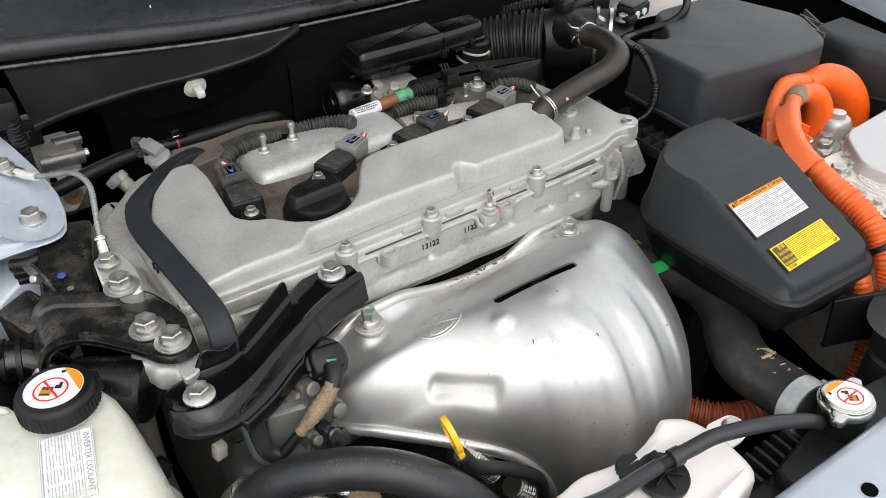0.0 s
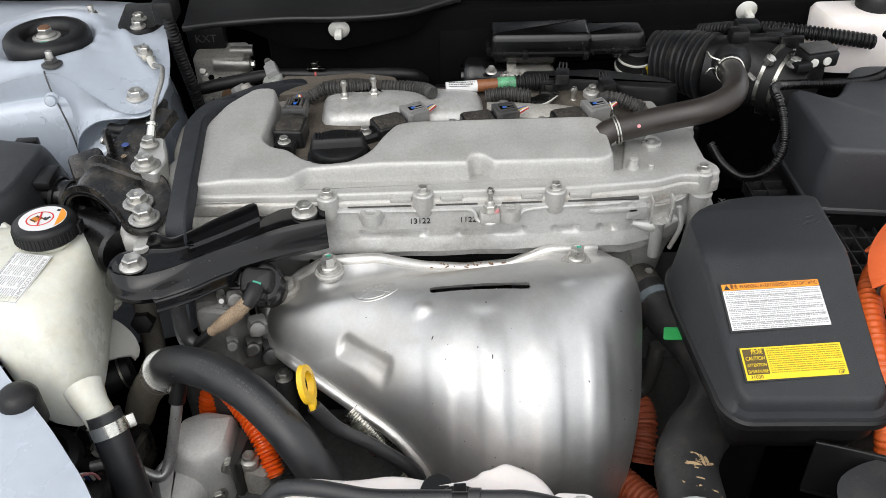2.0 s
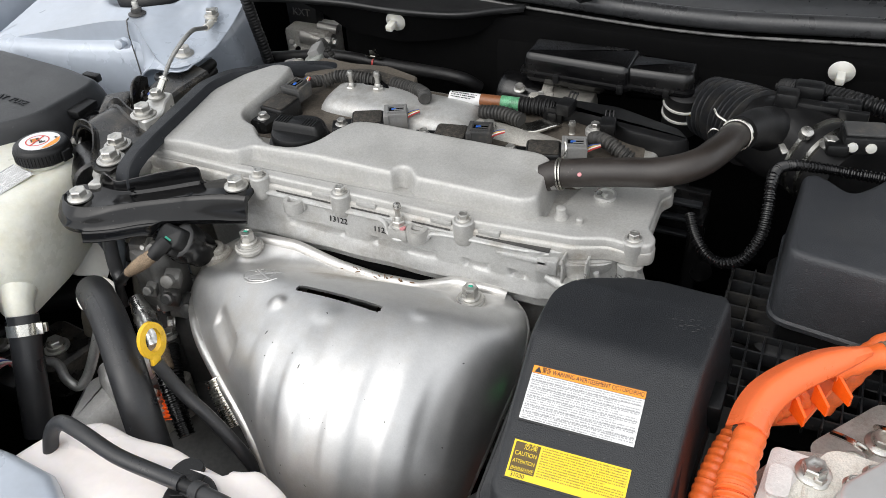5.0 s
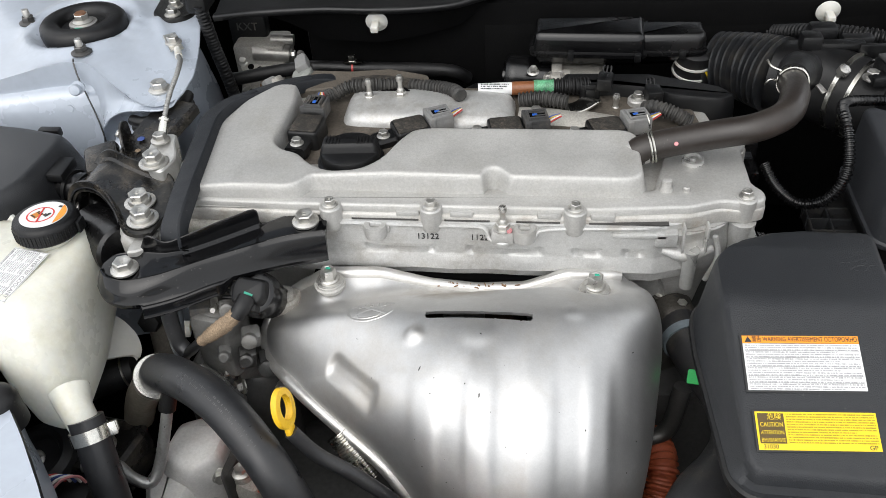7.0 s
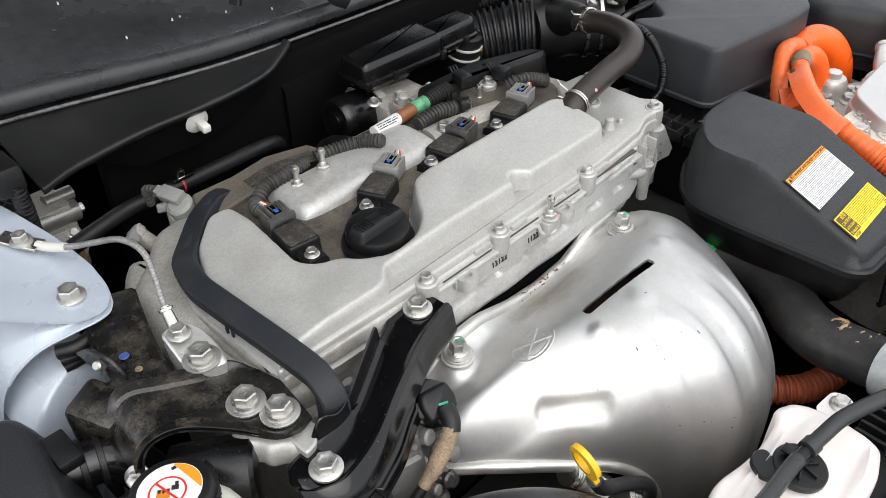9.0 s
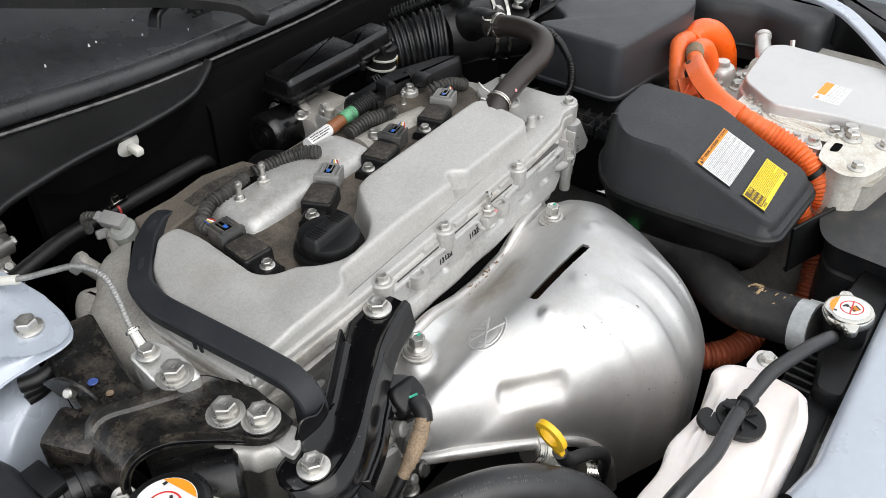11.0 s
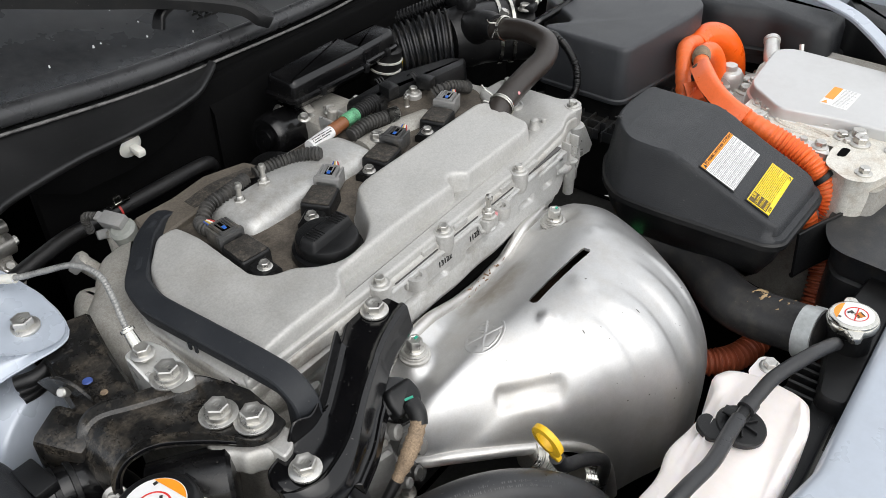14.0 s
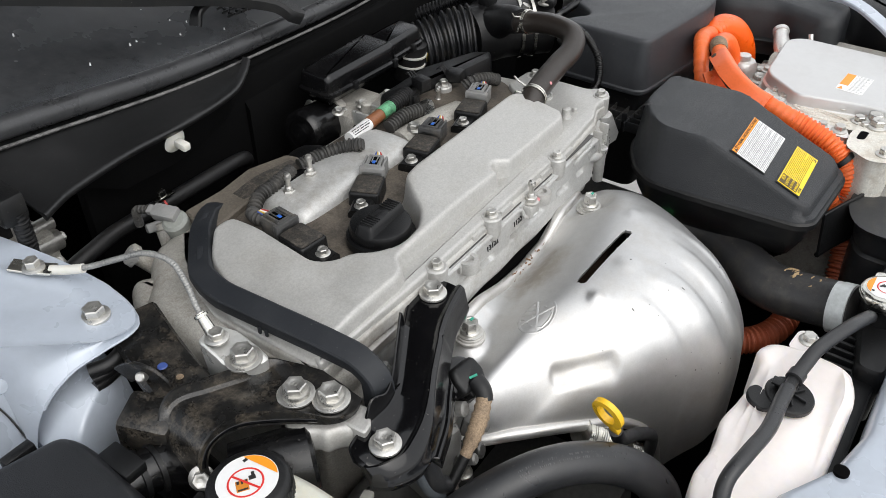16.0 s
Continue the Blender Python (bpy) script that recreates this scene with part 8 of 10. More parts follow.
    # moulded channel and the long lead towards the front
    g = thing("high_voltage_lead", (0.41, -0.16, 0.74), "orange high voltage lead in a moulded channel", "high voltage cable")
    bm = bmesh.new()
    tube(bm, [(0.522, -0.041, 0.790), (0.502, -0.046, 0.794), (0.482, -0.054, 0.793), (0.455, -0.072, 0.786)], [0.0105, 0.0098, 0.0092, 0.0090], 18, 6, 0.0007, 0.011)
    part("taped_lead", bm, ORANGE_SOFT, g)
    path = cat([(0.476, -0.057, 0.800), (0.458, -0.072, 0.798), (0.438, -0.090, 0.794), (0.422, -0.110, 0.790), (0.414, -0.128, 0.786), (0.411, -0.146, 0.782)], 6)
    bm = bmesh.new()
    rings = []
    for i, p in enumerate(path):
        t = (path[min(i + 1, len(path) - 1)] - path[max(i - 1, 0)]).normalized()
        s = t.cross(Vector((0.55, -0.45, 0.65))).normalized()
        n = s.cross(t).normalized()
        w = float(np.interp(i, (0, 4, 8, 20, 30), (0.0040, 0.0075, 0.0098, 0.0112, 0.0108)))
        rings.append([p + s * x * w + n * y for x, y in ((-0.75, 0.0055), (-0.95, 0.0030), (-1.0, -0.002), (-0.98, -0.017), (-0.86, -0.017), (-0.84, 0.000), (0.84, 0.000), (0.86, -0.017), (0.98, -0.017), (1.0, -0.002), (0.95, 0.0030), (0.75, 0.0055), (0, 0.0075))])
    loft(bm, rings)
    part("channel", bm, SALMON, g, "salmon orange moulded channel", angle=40)
    bm = bmesh.new()
    tube(bm, [p + Vector((-0.0060, 0.0030, -0.0085)) for p in path], 0.0082, 12, 1)
    part("inner_sleeve", bm, mat("dark_tape", (0.07, 0.055, 0.042), 0.8, 0, 0.3, 80, 0.5, 500), g, "dark taped inner sleeve")
    bm = bmesh.new()
    tube(bm, [(0.512, -0.0415, 0.792), (0.500, -0.0455, 0.7945), (0.488, -0.051, 0.794)], [0.0112, 0.0116, 0.0106], 16, 3, 0.0006, 0.005)
    part("tape_joint", bm, BROWN_TAPE, g, "brown taped joint")
    bm = bmesh.new()
    tube(bm, [(0.411, -0.138, 0.777), (0.409, -0.156, 0.774), (0.4075, -0.173, 0.769), (0.407, -0.192, 0.764)], [0.0110, 0.0114, 0.0118, 0.0120], 18, 6, 0.0010, 0.009)
    part("taped_lead", bm, ORANGE_SOFT, g)
    bm = bmesh.new()
    tube(bm, [(0.4075, -0.178, 0.768), (0.407, -0.205, 0.760), (0.403, -0.230, 0.751), (0.400, -0.248, 0.737), (0.402, -0.260, 0.715), (0.405, -0.266, 0.690), (0.405, -0.268, 0.64)], 0.0122, 20, 7, 0.0020, 0.0052)
    part("corrugated_lead", bm, ORANGE_SOFT, g)
    bm = bmesh.new()
    lathe(bm, [(0.0152, -0.003), (0.0165, -0.003), (0.0165, 0.003), (0.0152, 0.003)], at((0.4000, -0.246, 0.739), (0, -0.78, -0.6)), 24)
    box(bm, (0.018, 0, 0), (0.008, 0.007, 0.006), 0.001, at((0.4000, -0.246, 0.739), (0, -0.78, -0.6)))
    part("cable_tie", bm, PLASTIC, g, "black cable tie")
    # second lead beneath the channel
    bm = bmesh.new()
    tube(bm, [(0.440, -0.080, 0.762), (0.416, -0.105, 0.758), (0.400, -0.135, 0.752), (0.392, -0.170, 0.744), (0.388, -0.205, 0.730), (0.386, -0.235, 0.708), (0.388, -0.252, 0.68)], 0.0110, 16, 6, 0.0009, 0.0060)
    part("lower_lead", bm, ORANGE_SOFT, g)
    # further orange looms low in the bay
    for pts in ([(0.392, -0.268, 0.66), (0.380, -0.283, 0.625), (0.350, -0.290, 0.58)], [(0.150, -0.150, 0.585), (0.185, -0.200, 0.585), (0.215, -0.238, 0.588), (0.250, -0.255, 0.592), (0.285, -0.256, 0.600)], [(0.205, -0.060, 0.55), (0.218, -0.090, 0.575), (0.222, -0.120, 0.575), (0.215, -0.150, 0.55)]):
        o = thing("orange_loom", pts[1], "dull orange corrugated loom low in the bay", "high voltage cable", "low orange looms")
        bm = bmesh.new()
        tube(bm, pts, 0.0145, 14, 6, 0.003, 0.0055)
        part("loom", bm, ORANGE_DULL, o)
    s = thing("motor_lead", (-0.19, -0.20, 0.63), "bright orange corrugated lead beside the hose", "high voltage cable")
    bm = bmesh.new()
    tube(bm, [(-0.238, -0.082, 0.555), (-0.236, -0.076, 0.588), (-0.226, -0.072, 0.603), (-0.210, -0.085, 0.605), (-0.191, -0.107, 0.598), (-0.172, -0.133, 0.586), (-0.157, -0.158, 0.56)], 0.0095, 14, 7, 0.0024, 0.0048)
    part("loom", bm, ORANGE, s)
    bm = bmesh.new()
    tube(bm, [(-0.188, -0.100, 0.606), (-0.172, -0.118, 0.602), (-0.150, -0.144, 0.588), (-0.133, -0.168, 0.56)], 0.0065, 12, 7, 0.0018, 0.004)
    part("black_loom", bm, PLASTIC, s, "black corrugated tube")
    # black duct by the radiator end
    d = thing("cooling_duct", (0.38, -0.36, 0.66), "dusty black moulded duct in front of the inverter", "air duct")
    bm = bmesh.new()
    slab(bm, rounded([(0.330, -0.300), (0.352, -0.288), (0.383, -0.283), (0.42, -0.295), (0.47, -0.317), (0.60, -0.37), (0.325, -0.37)], 0.012), [(0.60, 0), (0.664, 0), (0.667, -0.004), (0.672, -0.004), (0.674, 0.001), (0.692, 0.003), (0.704, 0.008), (0.708, 0.014)])
    part("shell", bm, DUCT, d)
    bm = bmesh.new()
    strip(bm, cat([(0.316, -0.258, 0.684), (0.345, -0.268, 0.684), (0.386, -0.284, 0.684)], 4), 0.056, 0.003, up=(0.25, -0.95, 0.1))
    part("side_panel", bm, PLASTIC, d, "thin black side panel")
    bm = bmesh.new()
    tube(bm, [(0.316, -0.2605, 0.656), (0.345, -0.2705, 0.656), (0.386, -0.2865, 0.656)], 0.0032, 8, 4)
    part("panel_lip", bm, PLASTIC, d)


# ---- front: coolant tank, radiator cap ----
def warning_face(parent, m, r):
    """A plain round caution sticker: white disc, orange segment, red ring and bar over a dark mark."""
    bm = bmesh.new()
    lathe(bm, [(r, 0), (r, 0.0004), (0, 0.0004)], m, 36)
    part("sticker", bm, WHITE, parent, "white round sticker", smooth=False)
    bm = bmesh.new()
    pts = [(r * 0.97 * math.cos(a), r * 0.97 * math.sin(a)) for a in np.linspace(radians(-8), radians(88), 16)]
    vs = [bm.verts.new(m @ Vector((x, y, 0.0007))) for x, y in pts]
    bm.faces.new(vs)
    part("orange_segment", bm, ORANGE_L, parent, smooth=False)
    bm = bmesh.new()
    ring = [m @ Vector((-r * 0.06 + r * 0.56 * math.cos(a), -r * 0.10 + r * 0.56 * math.sin(a), 0.0006)) for a in np.linspace(0, 2 * math.pi, 30)]
    tube(bm, ring, r * 0.032, 6, 1, flat=0.15)
    a, b = m @ Vector((-r * 0.45, r * 0.30, 0.0009)), m @ Vector((r * 0.33, -r * 0.50, 0.0009))
    strip(bm, [a, a.lerp(b, 0.5), b], r * 0.07, 0.0003, up=m.to_3x3() @ Vector((0, 0, 1)))
    part("red_ring", bm, RED, parent, "red prohibition ring", smooth=False)
    bm = bmesh.new()
    quad_sheet(bm, m, -r * 0.38, -r * 0.42, r * 0.02, r * 0.02, 0.0005)
    part("mark", bm, mat("orange_brown_print", (0.55, 0.20, 0.02), 0.5), parent, smooth=False)
    bm = bmesh.new()
    for x0, y0, x1, y1 in ((-0.34, -0.40, -0.02, -0.34), (-0.34, -0.12, -0.26, 0.0), (-0.2, -0.14, -0.14, -0.02), (-0.06, -0.12, 0.0, 0.0), (0.06, -0.06, 0.28, 0.10), (0.16, 0.08, 0.26, 0.24)):
        quad_sheet(bm, m, x0 * r, y0 * r, x1 * r, y1 * r, 0.0008)
    part("mark", bm, INK, parent, smooth=False)
    bars(parent, m @ Matrix.Rotation(radians(28), 4, "Z"), [(r * 0.36, r * 0.62, r * 0.66, r * 0.14)], INK, 0.0010)


def coolant_tank():
    t = thing("overflow_tank", (0.0, -0.31, 0.60), "milky white plastic overflow tank behind the front panel", "coolant tank")
    o = rounded([(0.094, -0.270), (0.060, -0.262), (0.045, -0.272), (0.010, -0.268), (-0.030, -0.262), (-0.060, -0.270), (-0.105, -0.264), (-0.150, -0.286), (-0.168, -0.320), (-0.160, -0.350), (-0.05, -0.358), (0.05, -0.358), (0.102, -0.345), (0.108, -0.30)], 0.016, 4)
    o = list(reversed(o)) if sum((o[i - 1].x * o[i].y - o[i].x * o[i - 1].y) for i in range(len(o))) < 0 else o

    def zt(x, y):
        return float(np.interp(x, (-0.16, -0.10, -0.055, -0.015, 0.0, 0.030, 0.042, 0.060, 0.082, 0.110), (0.690, 0.706, 0.706, 0.700, 0.698, 0.699, 0.716, 0.714, 0.706, 0.692))) - 0.10 * max(0, -0.325 - y)

    bm = bmesh.new()
    slab(bm, o, [(0.55, 0.012), (0.60, 0.006), (0.655, 0.0), (lambda x, y: zt(x, y) - 0.008, 0.001), (lambda x, y: zt(x, y) - 0.003, 0.0025), (lambda x, y: zt(x, y) - 0.0006, 0.006), (zt, 0.011)])
    part("tank", bm, TANK_PINK, t, angle=70)
    m = Matrix.Translation((0.022, -0.306, 0.703)) @ Matrix.Rotation(radians(5), 4, "X")
    bm = bmesh.new()
    lathe(bm, [(0.014, -0.010), (0.014, 0.0), (0.0210, 0.0008), (0.0218, 0.002), (0.0218, 0.0065), (0.0205, 0.0078), (0.006, 0.0080)], m, 36)
    cap = part("cap", bm, PLASTIC, t, "round black cap")
    bm = bmesh.new()
    slab(bm, rounded([(-0.024, 0.006), (-0.008, 0.018), (-0.004, 0.028), (-0.014, 0.034), (-0.026, 0.030), (-0.032, 0.016)], 0.006), [(0.002, 0), (0.0055, 0), (0.0065, 0.001)], m)
    part("cap_tab", bm, PLASTIC, cap)
    for a in (20, 80, 140):
        bm = bmesh.new()
        box(bm, (0, 0, 0.0085), (0.030, 0.0018, 0.005), 0.0005, m @ Matrix.Rotation(radians(a), 4, "Z"))
        part("cap_rib", bm, PLASTIC, cap)
    bm = bmesh.new()
    slab(bm, rounded([(0.098, -0.285), (0.128, -0.288), (0.132, -0.300), (0.122, -0.312), (0.098, -0.312)], 0.008), [(0.690, 0), (0.694, 0), (0.6955, 0.001)])
    part("fixing_ear", bm, TANK_PINK, t)
    bolt(t, (0.118, -0.299, 0.6955), BOLT_M)
    h = thing("overflow_hose", (0.0, -0.31, 0.72), "slim black rubber hose clipped across the tank", "hose")
    for pts in ([(-0.132, -0.305, 0.690), (-0.128, -0.298, 0.712), (-0.113, -0.295, 0.728), (-0.085, -0.300, 0.734), (-0.045, -0.305, 0.728), (-0.005, -0.304, 0.723), (0.016, -0.304, 0.722)], [(0.030, -0.305, 0.722), (0.050, -0.308, 0.725), (0.075, -0.313, 0.729), (0.118, -0.328, 0.729), (0.155, -0.338, 0.718), (0.182, -0.340, 0.700)]):
        bm = bmesh.new()
        tube(bm, pts, 0.0066, 14, 6)
        part("hose", bm, HOSE_GREY, h)
    bm = bmesh.new()
    tube(bm, [(0.012, -0.304, 0.722), (0.023, -0.3045, 0.722), (0.034, -0.305, 0.7222)], 0.0052, 12, 3)
    box(bm, (0.023, -0.3045, 0.7145), (0.006, 0.010, 0.012), 0.001)
    box(bm, (0.023, -0.300, 0.7185), (0.010, 0.022, 0.0025), 0.0008)
    part("joiner", bm, PLASTIC, h, "small black tee joiner")
    bm = bmesh.new()
    lathe(bm, [(0.0066, -0.005), (0.0080, -0.0045), (0.0080, 0.0045), (0.0066, 0.005)], at((0.034, -0.3055, 0.7226), (1, -0.15, 0.14)), 16)
    part("hose_end", bm, HOSE_GREY, h, "thicker hose end")
    # radiator filler with its pressed cap
    r = thing("radiator_filler", (0.208, -0.340, 0.70), "silver pressed radiator cap with a round caution sticker", "radiator filler")
    m = Matrix.Translation((0.207, -0.344, 0.7160)) @ Matrix.Rotation(radians(-6), 4, "X")
    bm = bmesh.new()
    pl = []
    for a in np.linspace(0, 2 * math.pi, 72, endpoint=False):
        k = math.exp(-((math.acos(min(1, abs(math.cos(a - 0.35)))) / 0.26) ** 4))
        pl.append(((0.0240 + 0.0085 * k) * math.cos(a), (0.0240 + 0.0085 * k) * math.sin(a)))
    slab(bm, pl, [(-0.0050, 0.0005), (-0.0020, 0.0), (0.0005, 0.0), (0.0025, 0.0010), (0.0032, 0.0028)], m)
    lathe(bm, [(0.0225, 0.002), (0.0222, 0.0046), (0.0205, 0.0056), (0.008, 0.0057)], m, 40)
    part("cap", bm, SILVER, r)
    warning_face(r, m @ Matrix.Translation((0, 0, 0.0058)) @ Matrix.Rotation(radians(50), 4, "Z"), 0.0185)
    bm = bmesh.new()
    lathe(bm, [(0.0205, -0.05), (0.0205, -0.012), (0.0225, -0.010), (0.0225, -0.005)], m, 24)
    part("filler_neck", bm, PLASTIC, r)
    bm = bmesh.new()
    slab(bm, rounded([(0.12, -0.372), (0.33, -0.372), (0.33, -0.335), (0.23, -0.325), (0.12, -0.345)], 0.01), [(0.62, 0), (0.682, 0), (0.686, 0.003)])
    part("header_tank", bm, PLASTIC, r, "black radiator end tank")
    # fan shroud
    s = thing("fan_shroud", (0.0, -0.36, 0.55), "black plastic radiator fan shroud behind the panel", "shroud")
    bm = bmesh.new()
    box(bm, (0.0, -0.352, 0.55), (1.1, 0.03, 0.24), 0.006)
    part("frame", bm, PLASTIC, s)
    for k in range(6):
        bm = bmesh.new()
        box(bm, (0.11 + 0.012 * k, -0.33, 0.67), (0.004, 0.028, 0.014), 0.001)
        part("fin", bm, PLASTIC, s)


def reservoir():
    r = thing("coolant_reservoir", (-0.38, -0.06, 0.60), "milky translucent inverter coolant reservoir with a black cap", "coolant reservoir")
    # outlines by height: the deep body, and a shallower box beside it from the third on
    lv = [(0.668, [(-0.352, -0.170), (-0.316, -0.178), (-0.306, -0.160), (-0.316, -0.090), (-0.332, -0.032), (-0.385, -0.034), (-0.388, -0.080), (-0.380, -0.125)]),
          (0.700, [(-0.370, -0.162), (-0.318, -0.176), (-0.305, -0.150), (-0.309, -0.085), (-0.320, -0.022), (-0.396, -0.022), (-0.400, -0.070), (-0.396, -0.115)]),
          (0.731, [(-0.386, -0.149), (-0.327, -0.164), (-0.312, -0.137), (-0.312, -0.072), (-0.319, -0.010), (-0.404, -0.010), (-0.410, -0.070), (-0.408, -0.110)]),
          (0.738, [(-0.390, -0.146), (-0.328, -0.162), (-0.312, -0.134), (-0.312, -0.069), (-0.322, -0.012), (-0.488, -0.012), (-0.486, -0.080), (-0.416, -0.108)]),
          (0.758, [(-0.397, -0.139), (-0.334, -0.151), (-0.317, -0.122), (-0.316, -0.055), (-0.324, -0.007), (-0.500, -0.007), (-0.500, -0.074), (-0.413, -0.103)]),
          (0.770, [(-0.398, -0.134), (-0.339, -0.142), (-0.322, -0.114), (-0.320, -0.050), (-0.328, -0.009), (-0.498, -0.009), (-0.494, -0.068), (-0.411, -0.097)]),
          (0.777, [(-0.396, -0.128), (-0.346, -0.132), (-0.330, -0.105), (-0.327, -0.046), (-0.335, -0.015), (-0.490, -0.016), (-0.484, -0.060), (-0.407, -0.090)]),
          (0.7785, [(-0.393, -0.123), (-0.351, -0.125), (-0.337, -0.099), (-0.334, -0.042), (-0.341, -0.021), (-0.484, -0.022), (-0.478, -0.054), (-0.402, -0.085)])]
    bm = bmesh.new()
    loft(bm, [[(p.x, p.y, z) for p in rounded(o, [0.02, 0.02, 0.02, 0.02, 0.009, 0.008, 0.010, 0.010], 4)] for z, o in lv])
    part("bottle", bm, TANK, r, angle=60)
    # welded seam: round bumps along the rear and down the engine side
    seam = [(Vector((-0.398 - 0.016 * i, -0.0105, 0.7735 - 0.001 * i)), Vector((1, 0, 0)), Vector((0, 0.6, 0.8))) for i in range(7)]
    seam += [(Vector((-0.3225 - 0.0003 * i, -0.0190 - 0.0005 * i, 0.7680 - 0.0125 * i)), Vector((0.0, 0.0, 1.0)), Vector((0.75, 0.65, 0.0))) for i in range(8)]
    for p, along, up in seam:
        bm = bmesh.new()
        tube(bm, [p + along * 0.005 - up * 0.005, p + up * 0.0026, p - along * 0.005 - up * 0.005], 0.0042, 8, 3)
        part("seam_rib", bm, TANK, r)
    bm = bmesh.new()
    tube(bm, [(-0.312, -0.160, 0.702), (-0.302, -0.174, 0.694), (-0.291, -0.185, 0.68)], [0.018, 0.0145, 0.0135], 16, 4)
    part("outlet", bm, TANK, r)
    # clear lug with a curled tip
    top = cat([(-0.329, -0.042, 0.679), (-0.318, -0.044, 0.671), (-0.306, -0.050, 0.660), (-0.299, -0.060, 0.650), (-0.300, -0.066, 0.643)], 4)
    low = cat([(-0.329, -0.088, 0.669), (-0.322, -0.085, 0.660), (-0.313, -0.076, 0.654), (-0.305, -0.069, 0.648), (-0.302, -0.069, 0.642)], 4)
    bm = bmesh.new()
    loft(bm, [[a + Vector((0.001, 0, 0.0012)), a.lerp(b, 0.5) + Vector((0.001, 0, 0.0032)), b + Vector((0.001, 0, 0.0012)), b - Vector((0.001, 0, 0.0012)), a.lerp(b, 0.5) + Vector((-0.001, 0, 0.0006)), a - Vector((0.001, 0, 0.0012))] for a, b in zip(top, low)])
    part("bracket_lug", bm, NYLON, r, "clear plastic mounting lug")
    bm = bmesh.new()
    lathe(bm, [(0.024, 0.765), (0.023, 0.790)], Matrix.Translation((-0.359, -0.037, 0)), 28)
    part("neck", bm, TANK, r)
    m = Matrix.Translation((-0.359, -0.037, 0.783)) @ Matrix.Rotation(radians(-4), 4, "X")
    bm = bmesh.new()
    lathe(bm, [(0.0285, 0), (0.0297, 0.0015), (0.0297, 0.013), (0.0285, 0.0165), (0.0255, 0.0185), (0.005, 0.0185)], m, 48)
    box(bm, (0.0305, 0.004, 0.006), (0.004, 0.012, 0.012), 0.001, m)
    cap = part("cap", bm, PLASTIC, r, "round black pressure cap")
    for k in range(48):
        bm = bmesh.new()
        a = 2 * math.pi * k / 48
        box(bm, (0.0296 * math.cos(a), 0.0296 * math.sin(a), 0.007), (0.0011, 0.0012, 0.011), 0, m)
        part("grip_rib", bm, PLASTIC, cap)
    warning_face(cap, m @ Matrix.Translation((0, 0, 0.0187)) @ Matrix.Rotation(radians(-35), 4, "Z"), 0.0215)
    # label on the sloping front
    m = Matrix.Translation((-0.3705, -0.0945, 0.7795)) @ Matrix.Rotation(radians(-12), 4, "Z") @ Matrix.Rotation(radians(3.5), 4, "X")
    bm = bmesh.new()
    quad_sheet(bm, m, -0.0188, -0.0312, 0.0188, 0.0312, 0.0002)
    lb = part("label", bm, WHITE, r, "white paper label with fine print", smooth=False)
    words("INVERTER COOLANT", 0.0058, m @ Matrix.Translation((0.0142, 0.0, 0.0007)) @ Matrix.Rotation(radians(-90), 4, "Z"), INK_GREY, lb, "lettering", 0.0001, 0.95)
    mr = m @ Matrix.Rotation(radians(-90), 4, "Z")
    pale = mat("pale_grey_print", (0.42, 0.42, 0.42), 0.5, 0, 0.2, 300)
    bars(lb, mr, [(-0.029 + 0.0145 * c, -0.0158 + 0.0145 * c - (0.006 if (k + c) % 5 == 3 else 0.0008 * ((k * 3 + c) % 3)), 0.0085 - 0.0022 * k, 0.0008) for k in range(11) for c in range(4)], pale, 0.0006)
    bars(lb, mr, [(-0.029, 0.029, -0.0166, 0.0010)], INK_GREY, 0.0006)
    bm = bmesh.new()
    for x0, x1, y0, y1 in ((-0.0305, 0.0305, 0.0178, 0.0182), (-0.0305, 0.0305, 0.0100, 0.0103), (-0.0305, 0.0305, -0.0182, -0.0178), (-0.0305, -0.0301, -0.0182, 0.0182), (0.0301, 0.0305, -0.0182, 0.0182)):
        quad_sheet(bm, mr, x0, y0, x1, y1, 0.0006)
    part("label_frame", bm, pale, lb, smooth=False)


fuse_box()
inverter()
coolant_tank()
reservoir()


